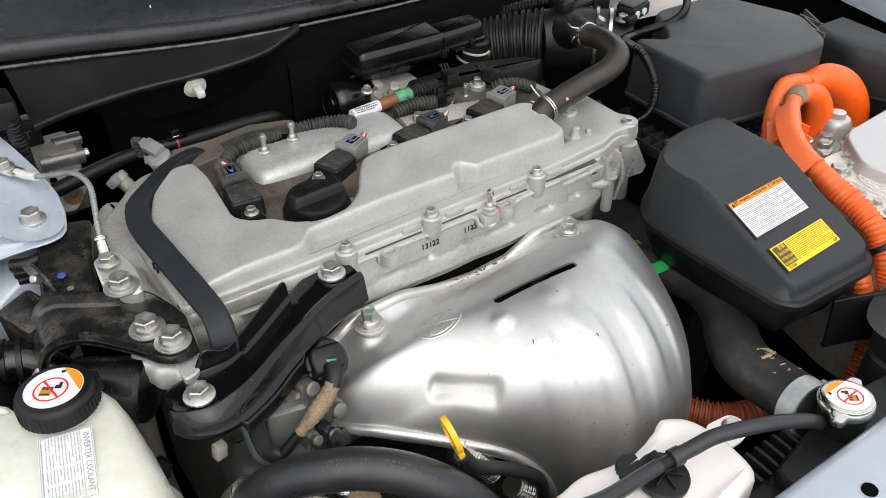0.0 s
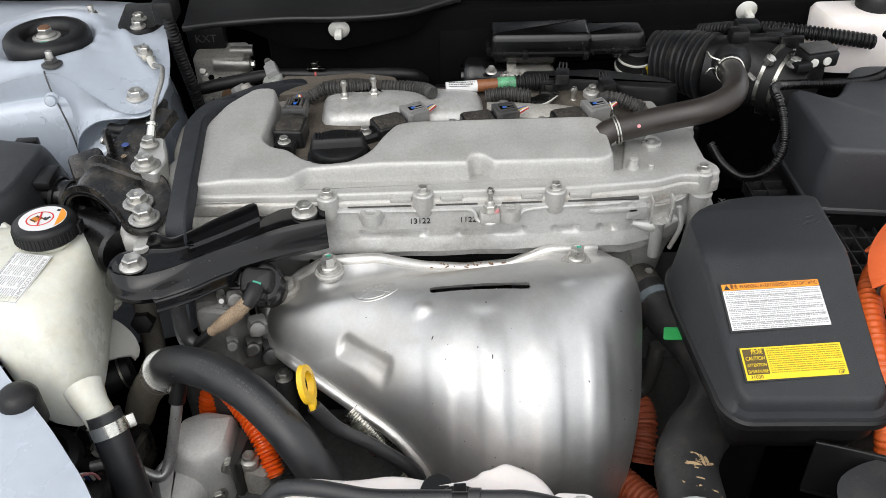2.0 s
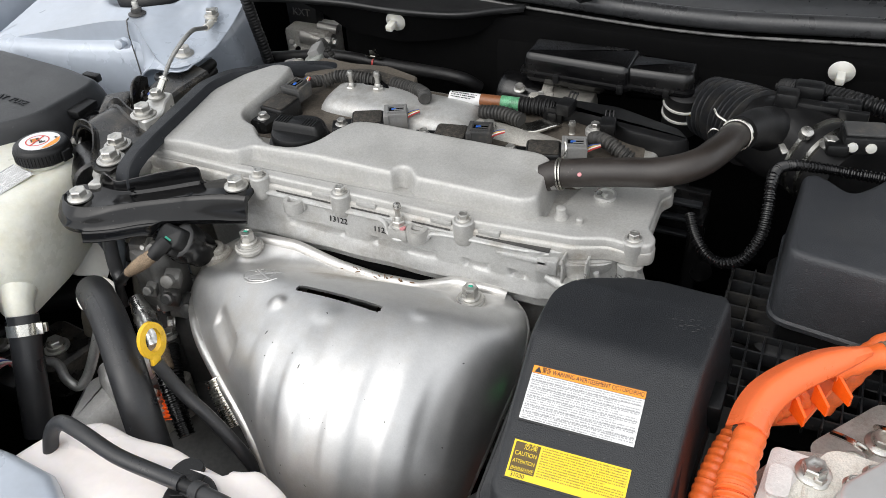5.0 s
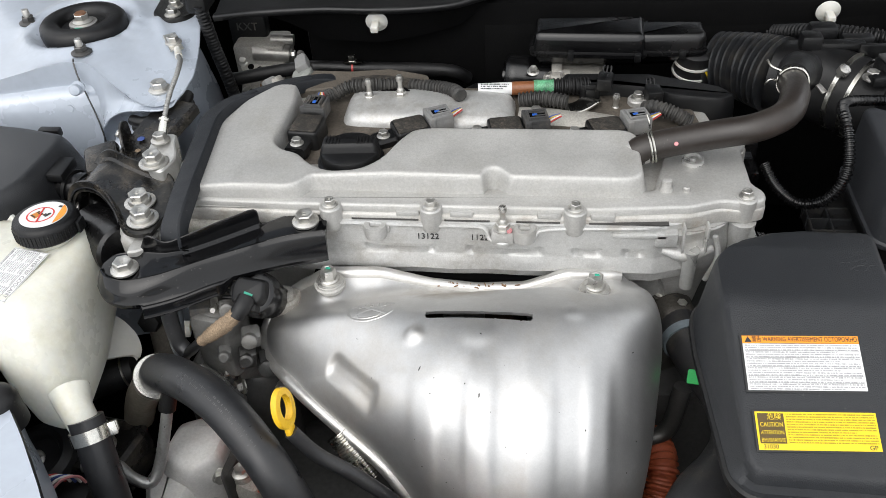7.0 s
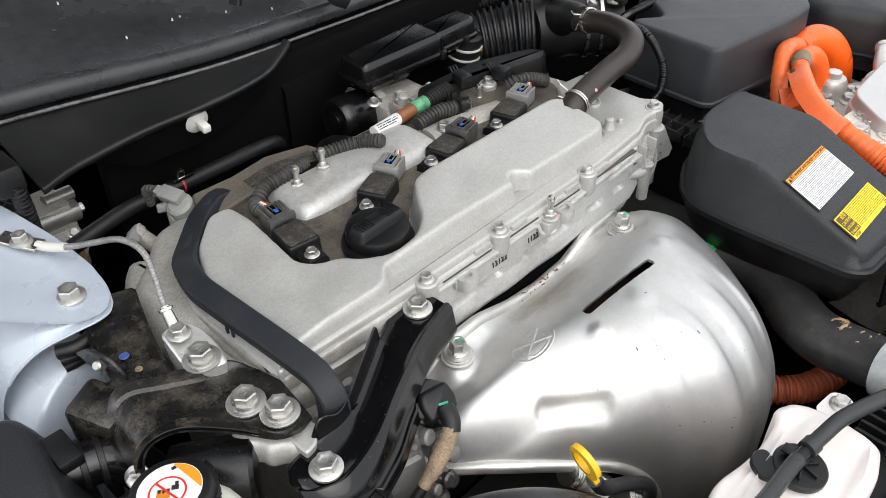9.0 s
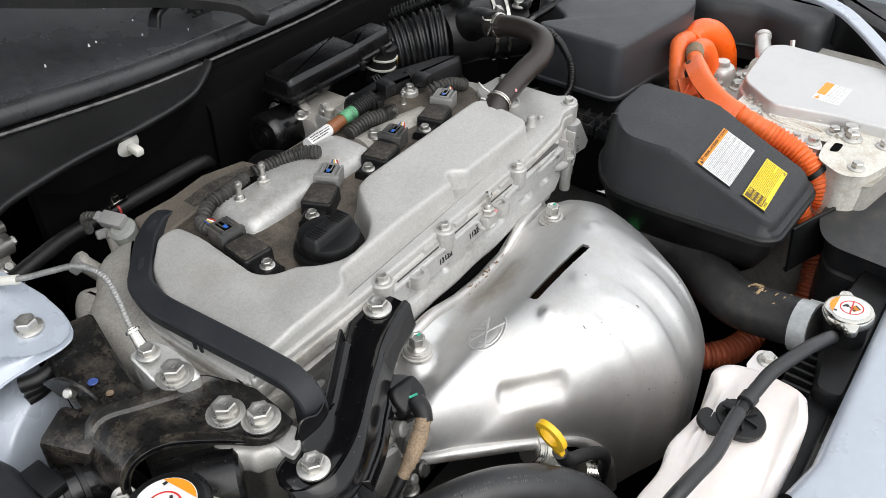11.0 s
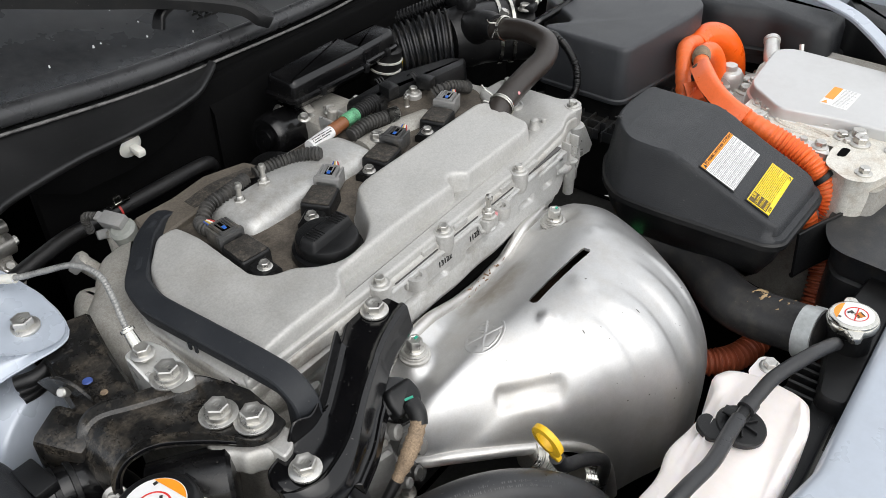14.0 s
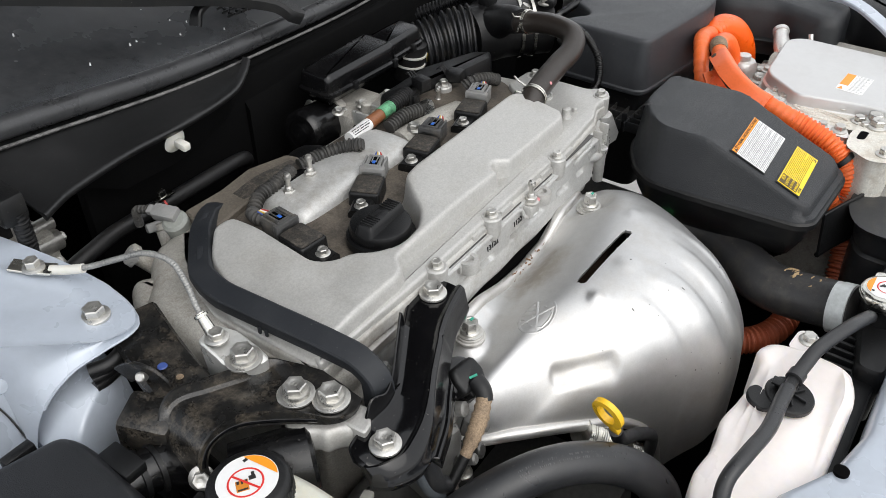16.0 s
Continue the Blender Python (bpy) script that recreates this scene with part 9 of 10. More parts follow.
# ---- strut tower side ----
def strut_tower():
    t = thing("strut_tower", (-0.45, 0.24, 0.60), "pale blue-grey painted strut tower with welded flanges", "strut tower")
    bc = Vector((-0.4515, 0.288))
    # front crease of the top and the lower edge of its folded skirt, from the wing to the pointed flange
    crease = cat([(-0.64, 0.150, 0.795), (-0.56, 0.165, 0.812), (-0.50, 0.178, 0.824), (-0.455, 0.193, 0.831), (-0.420, 0.199, 0.833), (-0.400, 0.190, 0.832), (-0.380, 0.174, 0.828), (-0.357, 0.159, 0.820), (-0.335, 0.1465, 0.8125), (-0.318, 0.1405, 0.8115), (-0.306, 0.1425, 0.8118), (-0.299, 0.150, 0.8120)], 6)
    low = cat([(-0.64, 0.110, 0.60), (-0.56, 0.130, 0.62), (-0.50, 0.145, 0.62), (-0.455, 0.162, 0.63), (-0.422, 0.168, 0.64), (-0.405, 0.166, 0.735), (-0.390, 0.160, 0.776), (-0.365, 0.154, 0.797), (-0.338, 0.1450, 0.8055), (-0.318, 0.1400, 0.8085), (-0.3055, 0.1420, 0.8090), (-0.2985, 0.1497, 0.8092)], 6)
    rear = cat([(-0.64, 0.39, 0.845), (-0.56, 0.39, 0.845), (-0.50, 0.39, 0.843), (-0.44, 0.39, 0.842), (-0.39, 0.385, 0.841), (-0.35, 0.372, 0.840), (-0.322, 0.330, 0.838), (-0.300, 0.255, 0.826), (-0.2915, 0.205, 0.8175), (-0.2915, 0.188, 0.8155), (-0.2925, 0.172, 0.8135), (-0.2955, 0.158, 0.8125)], 6)

    def lift(p):
        r = (p.to_2d() - bc).length
        p.z += 0.0055 * math.exp(-((r - 0.066) / 0.010) ** 2)
        if r < 0.058:
            p.z -= 0.012 * min(1, (0.058 - r) / 0.006)
        # shallow channel from the bearing to the pointed corner, and a ridge beside the strap
        a, b = Vector((-0.395, 0.262)), Vector((-0.318, 0.176))
        k = min(1, max(0, (p.to_2d() - a).dot(b - a) / (b - a).length_squared))
        d = (p.to_2d() - a.lerp(b, k)).length
        p.z -= 0.0030 * math.exp(-(d / 0.020) ** 2) * (1 - 0.7 * k)
        a, b = Vector((-0.362, 0.298)), Vector((-0.306, 0.205))
        k = min(1, max(0, (p.to_2d() - a).dot(b - a) / (b - a).length_squared))
        d = (p.to_2d() - a.lerp(b, k)).length
        p.z += 0.0050 * math.exp(-(d / 0.008) ** 2) * (1 - k)
        for x, y in ((-0.388, 0.275), (-0.384, 0.292), (-0.386, 0.258)):
            p.z -= 0.0016 * math.exp(-(((p.x - x) / 0.014) ** 2 + ((p.y - y) / 0.004) ** 2))
        return p

    bm = bmesh.new()
    rings = []
    for i, (c, f, q) in enumerate(zip(crease, low, rear)):
        top = [lift(c.lerp(q, k)) for k in np.linspace(0.02, 1, 40)]
        fold = Vector((0, -0.5, 0.86)) * 0.0012
        skirt = [c.lerp(f, k) + Vector((0, 0.006 * math.sin(math.pi * k), 0)) for k in (0.06, 0.2, 0.4, 0.6, 0.8, 1.0)]
        rings.append(list(reversed(skirt)) + [c + fold * 0.6] + top)
    cols = [[bm.verts.new(p) for p in r] for r in rings]
    for a, b in zip(cols, cols[1:]):
        for i in range(len(a) - 1):
            bm.faces.new((a[i], b[i], b[i + 1], a[i + 1]))
    part("top_plate", bm, PAINT, t, angle=75)
    # thickness of the pointed flange
    bm = bmesh.new()
    edge = [p + Vector((0, 0, -0.0012)) for p in low[36:]] + [p + Vector((0, 0, -0.0012)) for p in reversed(rear[36:])]
    tube(bm, edge, 0.0013, 6, 1)
    part("flange_edge", bm, PAINT, t)
    bm = bmesh.new()
    side = rounded([(-0.64, 0.130), (-0.50, 0.158), (-0.43, 0.178), (-0.38, 0.185), (-0.345, 0.195), (-0.335, 0.25), (-0.335, 0.36), (-0.64, 0.375)], 0.03, 4)
    slab(bm, side, [(0.45, -0.03), (0.62, -0.020), (0.72, -0.010), (0.77, 0.0), (0.795, 0.006), (0.806, 0.014)])
    part("tower_wall", bm, PAINT, t, angle=60)
    # inner wing shelf under the skirt with a rolled lip
    bm = bmesh.new()
    a = cat([(-0.400, 0.130, 0.735), (-0.378, 0.140, 0.758), (-0.352, 0.150, 0.770), (-0.325, 0.160, 0.776)], 5)
    loft(bm, [[p, p + Vector((0.002, -0.004, -0.004)), p + Vector((0.006, -0.010, -0.060)), p + Vector((0.006, 0.0, -0.14)), p + Vector((0.0, 0.07, -0.14)), p + Vector((0, 0.07, 0.008))] for p in a])
    part("inner_shelf", bm, PAINT, t, angle=60)
    # lapped sheet seam down the front, spot welds and a body stud
    bm = bmesh.new()
    seam = [(-0.4290, 0.2060, 0.8335), (-0.4255, 0.1985, 0.8325), (-0.4215, 0.1915, 0.818), (-0.4150, 0.1860, 0.795), (-0.4085, 0.1800, 0.770), (-0.4050, 0.1745, 0.742)]
    tube(bm, seam, 0.0009, 6, 4)
    part("sheet_seam", bm, STEEL_DARK, t, "dark lapped sheet seam")
    for p in ((-0.437, 0.1800, 0.785), (-0.440, 0.1760, 0.765)):
        bm = bmesh.new()
        lathe(bm, [(0.0042, -0.001), (0.0040, 0.0010), (0.0028, 0.0004)], at(Vector(p), (0.12, -0.97, 0.22)), 14)
        part("spot_weld", bm, PAINT, t)
    bm = bmesh.new()
    lathe(bm, [(0.0075, -0.002), (0.0075, 0.0015), (0.0035, 0.002), (0.0035, 0.010), (0.0062, 0.0115), (0.0066, 0.016), (0.0052, 0.019), (0.002, 0.0195)], at((-0.4165, 0.1765, 0.814), (0.30, -0.90, 0.32)), 14)
    part("body_stud", bm, PAINT, t)
    # black stay under two bolts
    bm = bmesh.new()
    slab(bm, rounded([(-0.372, 0.308), (-0.346, 0.288), (-0.326, 0.300), (-0.312, 0.335), (-0.330, 0.380), (-0.38, 0.380)], 0.008), [(0.825, 0), (0.8395, 0), (0.841, 0.001)])
    part("cowl_stay", bm, PLASTIC, t, "black plastic stay under two bolts")
    # rubber bearing and strut nuts
    c = Matrix.Translation((bc.x, bc.y, 0.832))
    bm = bmesh.new()
    lathe(bm, [(0.0490, -0.012), (0.0505, -0.004), (0.0512, 0.003), (0.0500, 0.0090), (0.0465, 0.0130), (0.0410, 0.0145), (0.0320, 0.0138), (0.0280, 0.0105), (0.0262, 0.004), (0.010, 0.003)], c, 52)
    cap = part("rubber_bearing", bm, RUBBER, t, "round black rubber strut bearing")
    bm = bmesh.new()
    lathe(bm, [(0.0165, 0.003), (0.0165, 0.0075), (0.013, 0.0085)], c, 24)
    part("washer", bm, STEEL, cap)
    bolt(cap, (bc.x, bc.y, 0.8400), BOLT_L)
    bm = bmesh.new()
    lathe(bm, [(0.0072, 0.012), (0.0072, 0.0185), (0.006, 0.0198)], c, 16)
    part("rusty_stud", bm, mat("dull_rust", (0.17, 0.085, 0.045), 0.7, 0.2, 0.3, 90), cap, "rusty strut rod end")
    bm = bmesh.new()
    lathe(bm, [(0.0052, 0.0), (0.0046, 0.0006)], c @ Matrix.Translation((0.006, -0.0215, 0.0085)) @ Matrix.Diagonal((1.5, 0.8, 1, 1)), 12)
    part("paint_mark", bm, GREEN_INK, cap, "teal paint mark")
    for x, y in ((-0.4230, 0.2180), (-0.4137, 0.3480), (-0.5250, 0.2950)):
        p = Vector((x, y, 0.8355))
        place("strut_nut", NUT_D, t, at(p), "dark flange nut")
        bm = bmesh.new()
        lathe(bm, [(0.0042, 0.006), (0.0042, 0.016), (0.0035, 0.017)], Matrix.Translation(p), 12)
        part("stud", bm, STEEL, t)
    for p in ((-0.320, 0.174, 0.8135), (-0.349, 0.327, 0.8408), (-0.3445, 0.304, 0.8408)):
        bolt(t, p, BOLT_L if p[1] < 0.2 else BOLT_M, spin=15)
    bm = bmesh.new()
    lathe(bm, [(0.0035, 0), (0.0035, 0.0012)], Matrix.Translation((-0.333, 0.186, 0.8150)), 14)
    part("panel_hole", bm, DARK, t)
    # black folds added to darken the shaded gap below the plate's edge
    bm = bmesh.new()
    for i, r in enumerate((0.0065, 0.0055, 0.005)):
        tube(bm, [(-0.350, 0.152, 0.788 - 0.009 * i), (-0.334, 0.144 + 0.004 * i, 0.790 - 0.010 * i), (-0.312, 0.152 + 0.004 * i, 0.792 - 0.011 * i), (-0.300, 0.172 + 0.003 * i, 0.794 - 0.011 * i), (-0.302, 0.20, 0.792 - 0.01 * i)], r, 10, 5)
    part("shade_boot", bm, RUBBER, t, "folded black boot added for the shade under the plate")
    # black rail and bracket under the plate
    k = thing("body_bracket", (-0.33, 0.11, 0.74), "dusty black steel bracket under the strut tower", "bracket")
    bm = bmesh.new()
    strip(bm, cat([(-0.296, 0.165, 0.800), (-0.311, 0.115, 0.792), (-0.322, 0.060, 0.780)], 4), 0.046, 0.012)
    part("rail", bm, GLOSS_DUSTY, k)
    bm = bmesh.new()
    box(bm, (0, 0, 0), (0.036, 0.042, 0.062), 0.006, pose(-0.352, 0.080, 0.764, 8, -6, 25))
    part("block", bm, GLOSS_DUSTY, k)
    bm = bmesh.new()
    strip(bm, cat([(-0.340, 0.120, 0.796), (-0.335, 0.104, 0.806), (-0.331, 0.090, 0.802), (-0.329, 0.082, 0.785)], 4), 0.018, 0.003, up=(1, 0.3, 0.2))
    part("tab", bm, GLOSS_DUSTY, k)
    bm = bmesh.new()
    lathe(bm, [(0.0040, -0.004), (0.0040, 0.003), (0.0030, 0.0042), (0.001, 0.0044)], at((-0.338, 0.098, 0.804), (-0.7, -0.3, 0.6)), 12)
    part("rivet", bm, STEEL, k)
    for p, r, mt, lab in (((-0.318, 0.100, 0.7975), 0.0042, WIRE_B, "blue paint dot"), ((-0.316, 0.083, 0.7940), 0.0032, BROWN_TAPE, "ochre paint dot")):
        bm = bmesh.new()
        lathe(bm, [(r, 0), (r * 0.8, 0.0008)], Matrix.Translation(p), 12)
        part("paint_dot", bm, mt, k, lab)


def right_rail():
    r = thing("wing_brace", (0.72, -0.19, 0.78), "pale painted brace along the inner wing", "brace")
    bm = bmesh.new()
    strip(bm, cat([(0.79, -0.10, 0.795), (0.758, -0.161, 0.792), (0.722, -0.20, 0.788), (0.686, -0.232, 0.784), (0.62, -0.29, 0.775)], 5), 0.022, 0.006, up=(-0.3, -0.3, 1))
    part("brace", bm, PAINT, r)
    d = thing("wing_duct", (0.78, -0.26, 0.74), "black moulded duct beyond the brace", "air duct")
    bm = bmesh.new()
    slab(bm, rounded([(0.79, -0.16), (0.72, -0.25), (0.74, -0.34), (0.86, -0.34), (0.86, -0.12)], 0.02), [(0.66, 0), (0.765, 0.002), (0.778, 0.008), (0.782, 0.016)])
    part("duct", bm, PLASTIC, d)


def left_fuse_box():
    f = thing("relay_box", (-0.47, 0.03, 0.66), "black plastic relay box lid embossed with small words", "relay box")
    o = rounded([(-0.60, -0.055), (-0.452, -0.045), (-0.409, 0.010), (-0.401, 0.088), (-0.406, 0.106), (-0.462, 0.120), (-0.60, 0.135)], [0.012, 0.014, 0.02, 0.012, 0.012, 0.02, 0.01], 4)
    bm = bmesh.new()
    slab(bm, o, [(0.742, -0.017), (0.748, -0.016), (0.785, -0.005), (0.7935, -0.0015), (0.7975, 0.0012), (0.7995, 0.0040), (0.800, 0.008)])
    part("lid", bm, RELAY, f)
    bm = bmesh.new()
    slab(bm, o, [(0.62, -0.006), (0.732, -0.013), (0.734, -0.022), (0.740, -0.022), (0.743, -0.018)])
    part("base", bm, PLASTIC, f)
    words("RELAY  FUSE", 0.013, Matrix.Translation((-0.478, 0.03, 0.8003)) @ Matrix.Rotation(radians(-6), 4, "Z"), PLASTIC_GREY, f, "embossing", 0.0008)
    for k, y in enumerate((0.0, 0.05)):
        bm = bmesh.new()
        box(bm, (-0.372, y, 0.748), (0.008, 0.022, 0.034), 0.002)
        part("rib", bm, PLASTIC, f)
    bm = bmesh.new()
    box(bm, (-0.432, 0.122, 0.790), (0.024, 0.010, 0.010), 0.002)
    part("hinge", bm, PLASTIC, f)
    # corrugated black conduit leaving the box
    c = thing("box_conduit", (-0.36, 0.03, 0.71), "black ribbed plastic conduit beside the relay box", "wiring")
    bm = bmesh.new()
    tube(bm, [(-0.402, 0.062, 0.764), (-0.385, 0.058, 0.764), (-0.366, 0.052, 0.760), (-0.350, 0.040, 0.742), (-0.342, 0.03, 0.70)], 0.0175, 18, 6)
    part("conduit", bm, PLASTIC_SAT, c)
    for p in ((-0.384, 0.0578, 0.764), (-0.372, 0.054, 0.762)):
        bm = bmesh.new()
        lathe(bm, [(0.0175, -0.0025), (0.0195, -0.002), (0.0195, 0.002), (0.0175, 0.0025)], at(p, (1, -0.25, -0.1)), 24)
        part("collar", bm, PLASTIC, c)
    bm = bmesh.new()
    box(bm, (-0.392, 0.060, 0.785), (0.018, 0.034, 0.010), 0.002)
    part("clip_plate", bm, PLASTIC, c)


def abs_pump():
    a = thing("brake_actuator", (-0.23, 0.36, 0.70), "silver brake actuator block with drilled holes", "brake actuator")
    bm = bmesh.new()
    box(bm, (-0.272, 0.392, 0.725), (0.07, 0.05, 0.085), 0.006)
    part("block", bm, ALU_DIRTY, a)
    m = at((-0.268, 0.354, 0.728), (0.05, -0.66, 0.75))
    bm = bmesh.new()
    slab(bm, rounded([(-0.030, -0.024), (0.006, -0.030), (0.030, -0.006), (0.030, 0.020), (0.012, 0.030), (-0.020, 0.032), (-0.032, 0.018), (-0.024, 0.004)], 0.008), [(-0.012, 0), (0.0, 0), (0.0012, 0.001)], m)
    part("flange", bm, ALU_DIRTY, a, "drilled cast flange")
    # near-black discs stand for the shaded drillings
    for x, y, r in ((-0.016, 0.016, 0.0042), (-0.004, 0.012, 0.0042), (-0.013, 0.002, 0.0042), (-0.001, 0.023, 0.0042)):
        bm = bmesh.new()
        lathe(bm, [(r, 0.0004), (r, 0.0018), (0, 0.0018)], m @ Matrix.Translation((x, y, 0)), 14)
        part("hole", bm, DARK, a)
    bm = bmesh.new()
    lathe(bm, [(0.0115, 0), (0.0115, 0.0022), (0.009, 0.0026), (0.004, 0.0026), (0.003, 0.0045)], m @ Matrix.Translation((0.008, -0.012, 0)), 20)
    part("rusty_plug", bm, RUST, a, "rusty round plug")
    for x, y in ((0.021, 0.010), (-0.026, 0.024), (-0.020, -0.018)):
        place("bolt", BOLT_S, a, m @ Matrix.Translation((x, y, 0.0012)))
    for p, q, r in (((-0.280, 0.374, 0.756), (-0.232, 0.376, 0.752), 0.0115), ((-0.258, 0.386, 0.768), (-0.228, 0.388, 0.766), 0.0078)):
        bm = bmesh.new()
        tube(bm, [Vector(p), Vector(p).lerp(Vector(q), 0.5), Vector(q)], r, 18, 3)
        part("solenoid", bm, mat("dull_silver", (0.34, 0.33, 0.31), 0.38, 0.7, 0.15, 40, 0.2, 700), a, "dull silver solenoid body")
    bolt(a, (-0.232, 0.376, 0.752), BOLT_S, n=(1, 0, 0))
    bm = bmesh.new()
    box(bm, (-0.290, 0.404, 0.775), (0.050, 0.02, 0.050), 0.003)
    plate_ = part("ecu_cover", bm, PLASTIC, a)
    words("KXT", 0.015, at((-0.290, 0.3935, 0.782), (0, -1, 0.1)), CONN_DARK, plate_, "embossing", 0.0004)
    # heater pipes under the cowl
    h = thing("heater_pipe", (-0.12, 0.33, 0.75), "black rubber heater pipe with a spring clip", "hose")
    bm = bmesh.new()
    tube(bm, [(-0.30, 0.318, 0.745), (-0.235, 0.322, 0.756), (-0.194, 0.325, 0.760), (-0.138, 0.325, 0.759), (-0.075, 0.327, 0.757), (-0.035, 0.329, 0.755), (-0.010, 0.333, 0.750), (0.004, 0.345, 0.735)], 0.0085, 14, 6)
    part("pipe", bm, RUBBER, h)
    bm = bmesh.new()
    lathe(bm, [(0.0084, -0.0012), (0.0091, -0.0012), (0.0091, 0.0012), (0.0084, 0.0012)], at((-0.137, 0.325, 0.759), (1, 0.02, 0)), 20)
    part("red_band", bm, WIRE_R, h, "thin red band")
    bm = bmesh.new()
    box(bm, (-0.137, 0.322, 0.773), (0.008, 0.006, 0.012), 0.001)
    box(bm, (-0.135, 0.322, 0.770), (0.024, 0.008, 0.003), 0.0008)
    part("spring_clip", bm, SILVER, h)
    # oil control solenoids at the cover's corner
    for p, n in (((-0.215, 0.262, 0.765), (-0.5, 0.4, 0.8)), ((-0.172, 0.278, 0.760), (0.2, 0.5, 0.85))):
        s = thing("oil_control_valve", p, "pale metal oil control valve at the cover's corner", "valve", "oil control valves")
        m = at(p, n)
        bm = bmesh.new()
        lathe(bm, [(0.0080, -0.02), (0.0080, 0.006), (0.0095, 0.007), (0.0095, 0.013), (0.0075, 0.0145)], m, 18)
        part("body", bm, ALU_DIRTY, s)
        bm = bmesh.new()
        box(bm, (0.008, 0, 0.012), (0.016, 0.012, 0.010), 0.002, m)
        part("plug", bm, CONN, s)


def front_left_clutter():
    # small motor housing under the hose
    g = thing("pump_housing", (-0.22, -0.19, 0.58), "cast aluminium pump housing low beside the hose", "pump")
    lv = [(0.46, 0.0, -0.030), (0.530, 0.0, -0.012), (0.570, 0.001, -0.004), (0.586, 0.003, 0.003), (0.592, 0.006, 0.009), (0.5945, 0.010, 0.016)]
    foot = [(-0.272, -0.150), (-0.232, -0.168), (-0.206, -0.150), (-0.202, -0.100), (-0.240, -0.092), (-0.266, -0.104)]
    bm = bmesh.new()
    loft(bm, [[(p.x + 0.3 * (d + 0.01), p.y, z) for p in inset(rounded(foot, 0.009, 3), d)] for z, d, _ in lv])
    part("housing", bm, CAST_LIGHT, g)
    bm = bmesh.new()
    slab(bm, rounded([(-0.290, -0.150), (-0.266, -0.212), (-0.232, -0.205), (-0.226, -0.14), (-0.265, -0.10)], 0.012), [(0.44, 0.0), (0.545, 0.0), (0.560, 0.004), (0.566, 0.010)])
    part("lower_casting", bm, CAST_LIGHT, g)
    bm = bmesh.new()
    slab(bm, rounded([(-0.203, -0.158), (-0.193, -0.164), (-0.180, -0.105), (-0.196, -0.090)], 0.006), [(0.46, 0), (0.578, 0), (0.583, 0.002)])
    part("joint_plate", bm, STEEL_DARK, g, "dark joint plate")
    bm = bmesh.new()
    slab(bm, rounded([(-0.192, -0.160), (-0.165, -0.170), (-0.150, -0.120), (-0.180, -0.102)], 0.008), [(0.46, 0), (0.560, 0), (0.568, 0.003)])
    for x, y in ((-0.183, -0.150), (-0.172, -0.130), (-0.175, -0.112)):
        lathe(bm, [(0.009, 0.54), (0.009, 0.574), (0.0065, 0.577)], Matrix.Translation((x, y, 0)), 14)
    part("end_casting", bm, ALU_DIRTY, g)
    for p, n in (((-0.206, -0.150, 0.570), (0.4, -0.9, 0.3)), ((-0.183, -0.150, 0.577), (0, 0, 1)), ((-0.172, -0.130, 0.577), (0, 0, 1)), ((-0.220, -0.160, 0.535), (0.3, -0.9, 0.2))):
        bolt(g, p, BOLT_M, n=n)
    # short grey hose and a dark pipe end under the bracket
    q = thing("bypass_hose", (-0.232, -0.095, 0.72), "short grey rubber hose under the bracket", "hose")
    bm = bmesh.new()
    tube(bm, [(-0.236, -0.080, 0.765), (-0.234, -0.092, 0.745), (-0.233, -0.097, 0.725), (-0.230, -0.101, 0.706), (-0.222, -0.106, 0.698)], 0.0075, 14, 6)
    part("hose", bm, HOSE_GREY, q)
    q = thing("pipe_end", (-0.30, -0.085, 0.655), "black rubber pipe end with a thin steel ring", "pipe")
    m = at((-0.316, -0.064, 0.622), (0.90, 0.35, 0.18))
    bm = bmesh.new()
    lathe(bm, [(0.017, -0.09), (0.017, 0.0), (0.0155, 0.004), (0.008, 0.005)], m, 24)
    part("sleeve", bm, RUBBER, q)
    bm = bmesh.new()
    lathe(bm, [(0.0170, -0.006), (0.0184, -0.006), (0.0184, -0.004), (0.0170, -0.004)], m, 28)
    part("ring", bm, SILVER, q)
    q = thing("bolted_sensor", (-0.19, -0.055, 0.64), "dark steel bolted sensor block on the engine", "sensor")
    bm = bmesh.new()
    box(bm, (0, 0, 0), (0.030, 0.020, 0.026), 0.004, pose(-0.176, -0.075, 0.652, 0, 15, 25))
    box(bm, (0, 0, 0), (0.012, 0.016, 0.034), 0.003, pose(-0.182, -0.078, 0.662, 0, 0, 25))
    box(bm, (0, 0, 0), (0.05, 0.03, 0.05), 0.006, pose(-0.168, -0.050, 0.630, 0, 0, 10))
    part("block", bm, mat("dark_sensor_steel", (0.15, 0.15, 0.145), 0.42, 0.6, 0.2, 40, 0.3, 700), q)
    bolt(q, (-0.194, -0.086, 0.655), BOLT_M, n=(-0.8, -0.5, 0.2))
    bolt(q, (-0.188, -0.086, 0.632), BOLT_M, n=(-0.7, -0.6, 0.2))
    w = thing("water_pump_casing", (-0.20, -0.04, 0.55), "smooth dark grey cast casing low on the engine", "casing")
    bm = bmesh.new()
    slab(bm, rounded([(-0.262, -0.060), (-0.215, -0.092), (-0.165, -0.085), (-0.140, -0.050), (-0.150, 0.0), (-0.250, 0.0)], 0.02, 5), [(0.46, 0.0), (0.600, 0.0), (0.622, 0.004), (0.634, 0.014), (0.638, 0.024)])
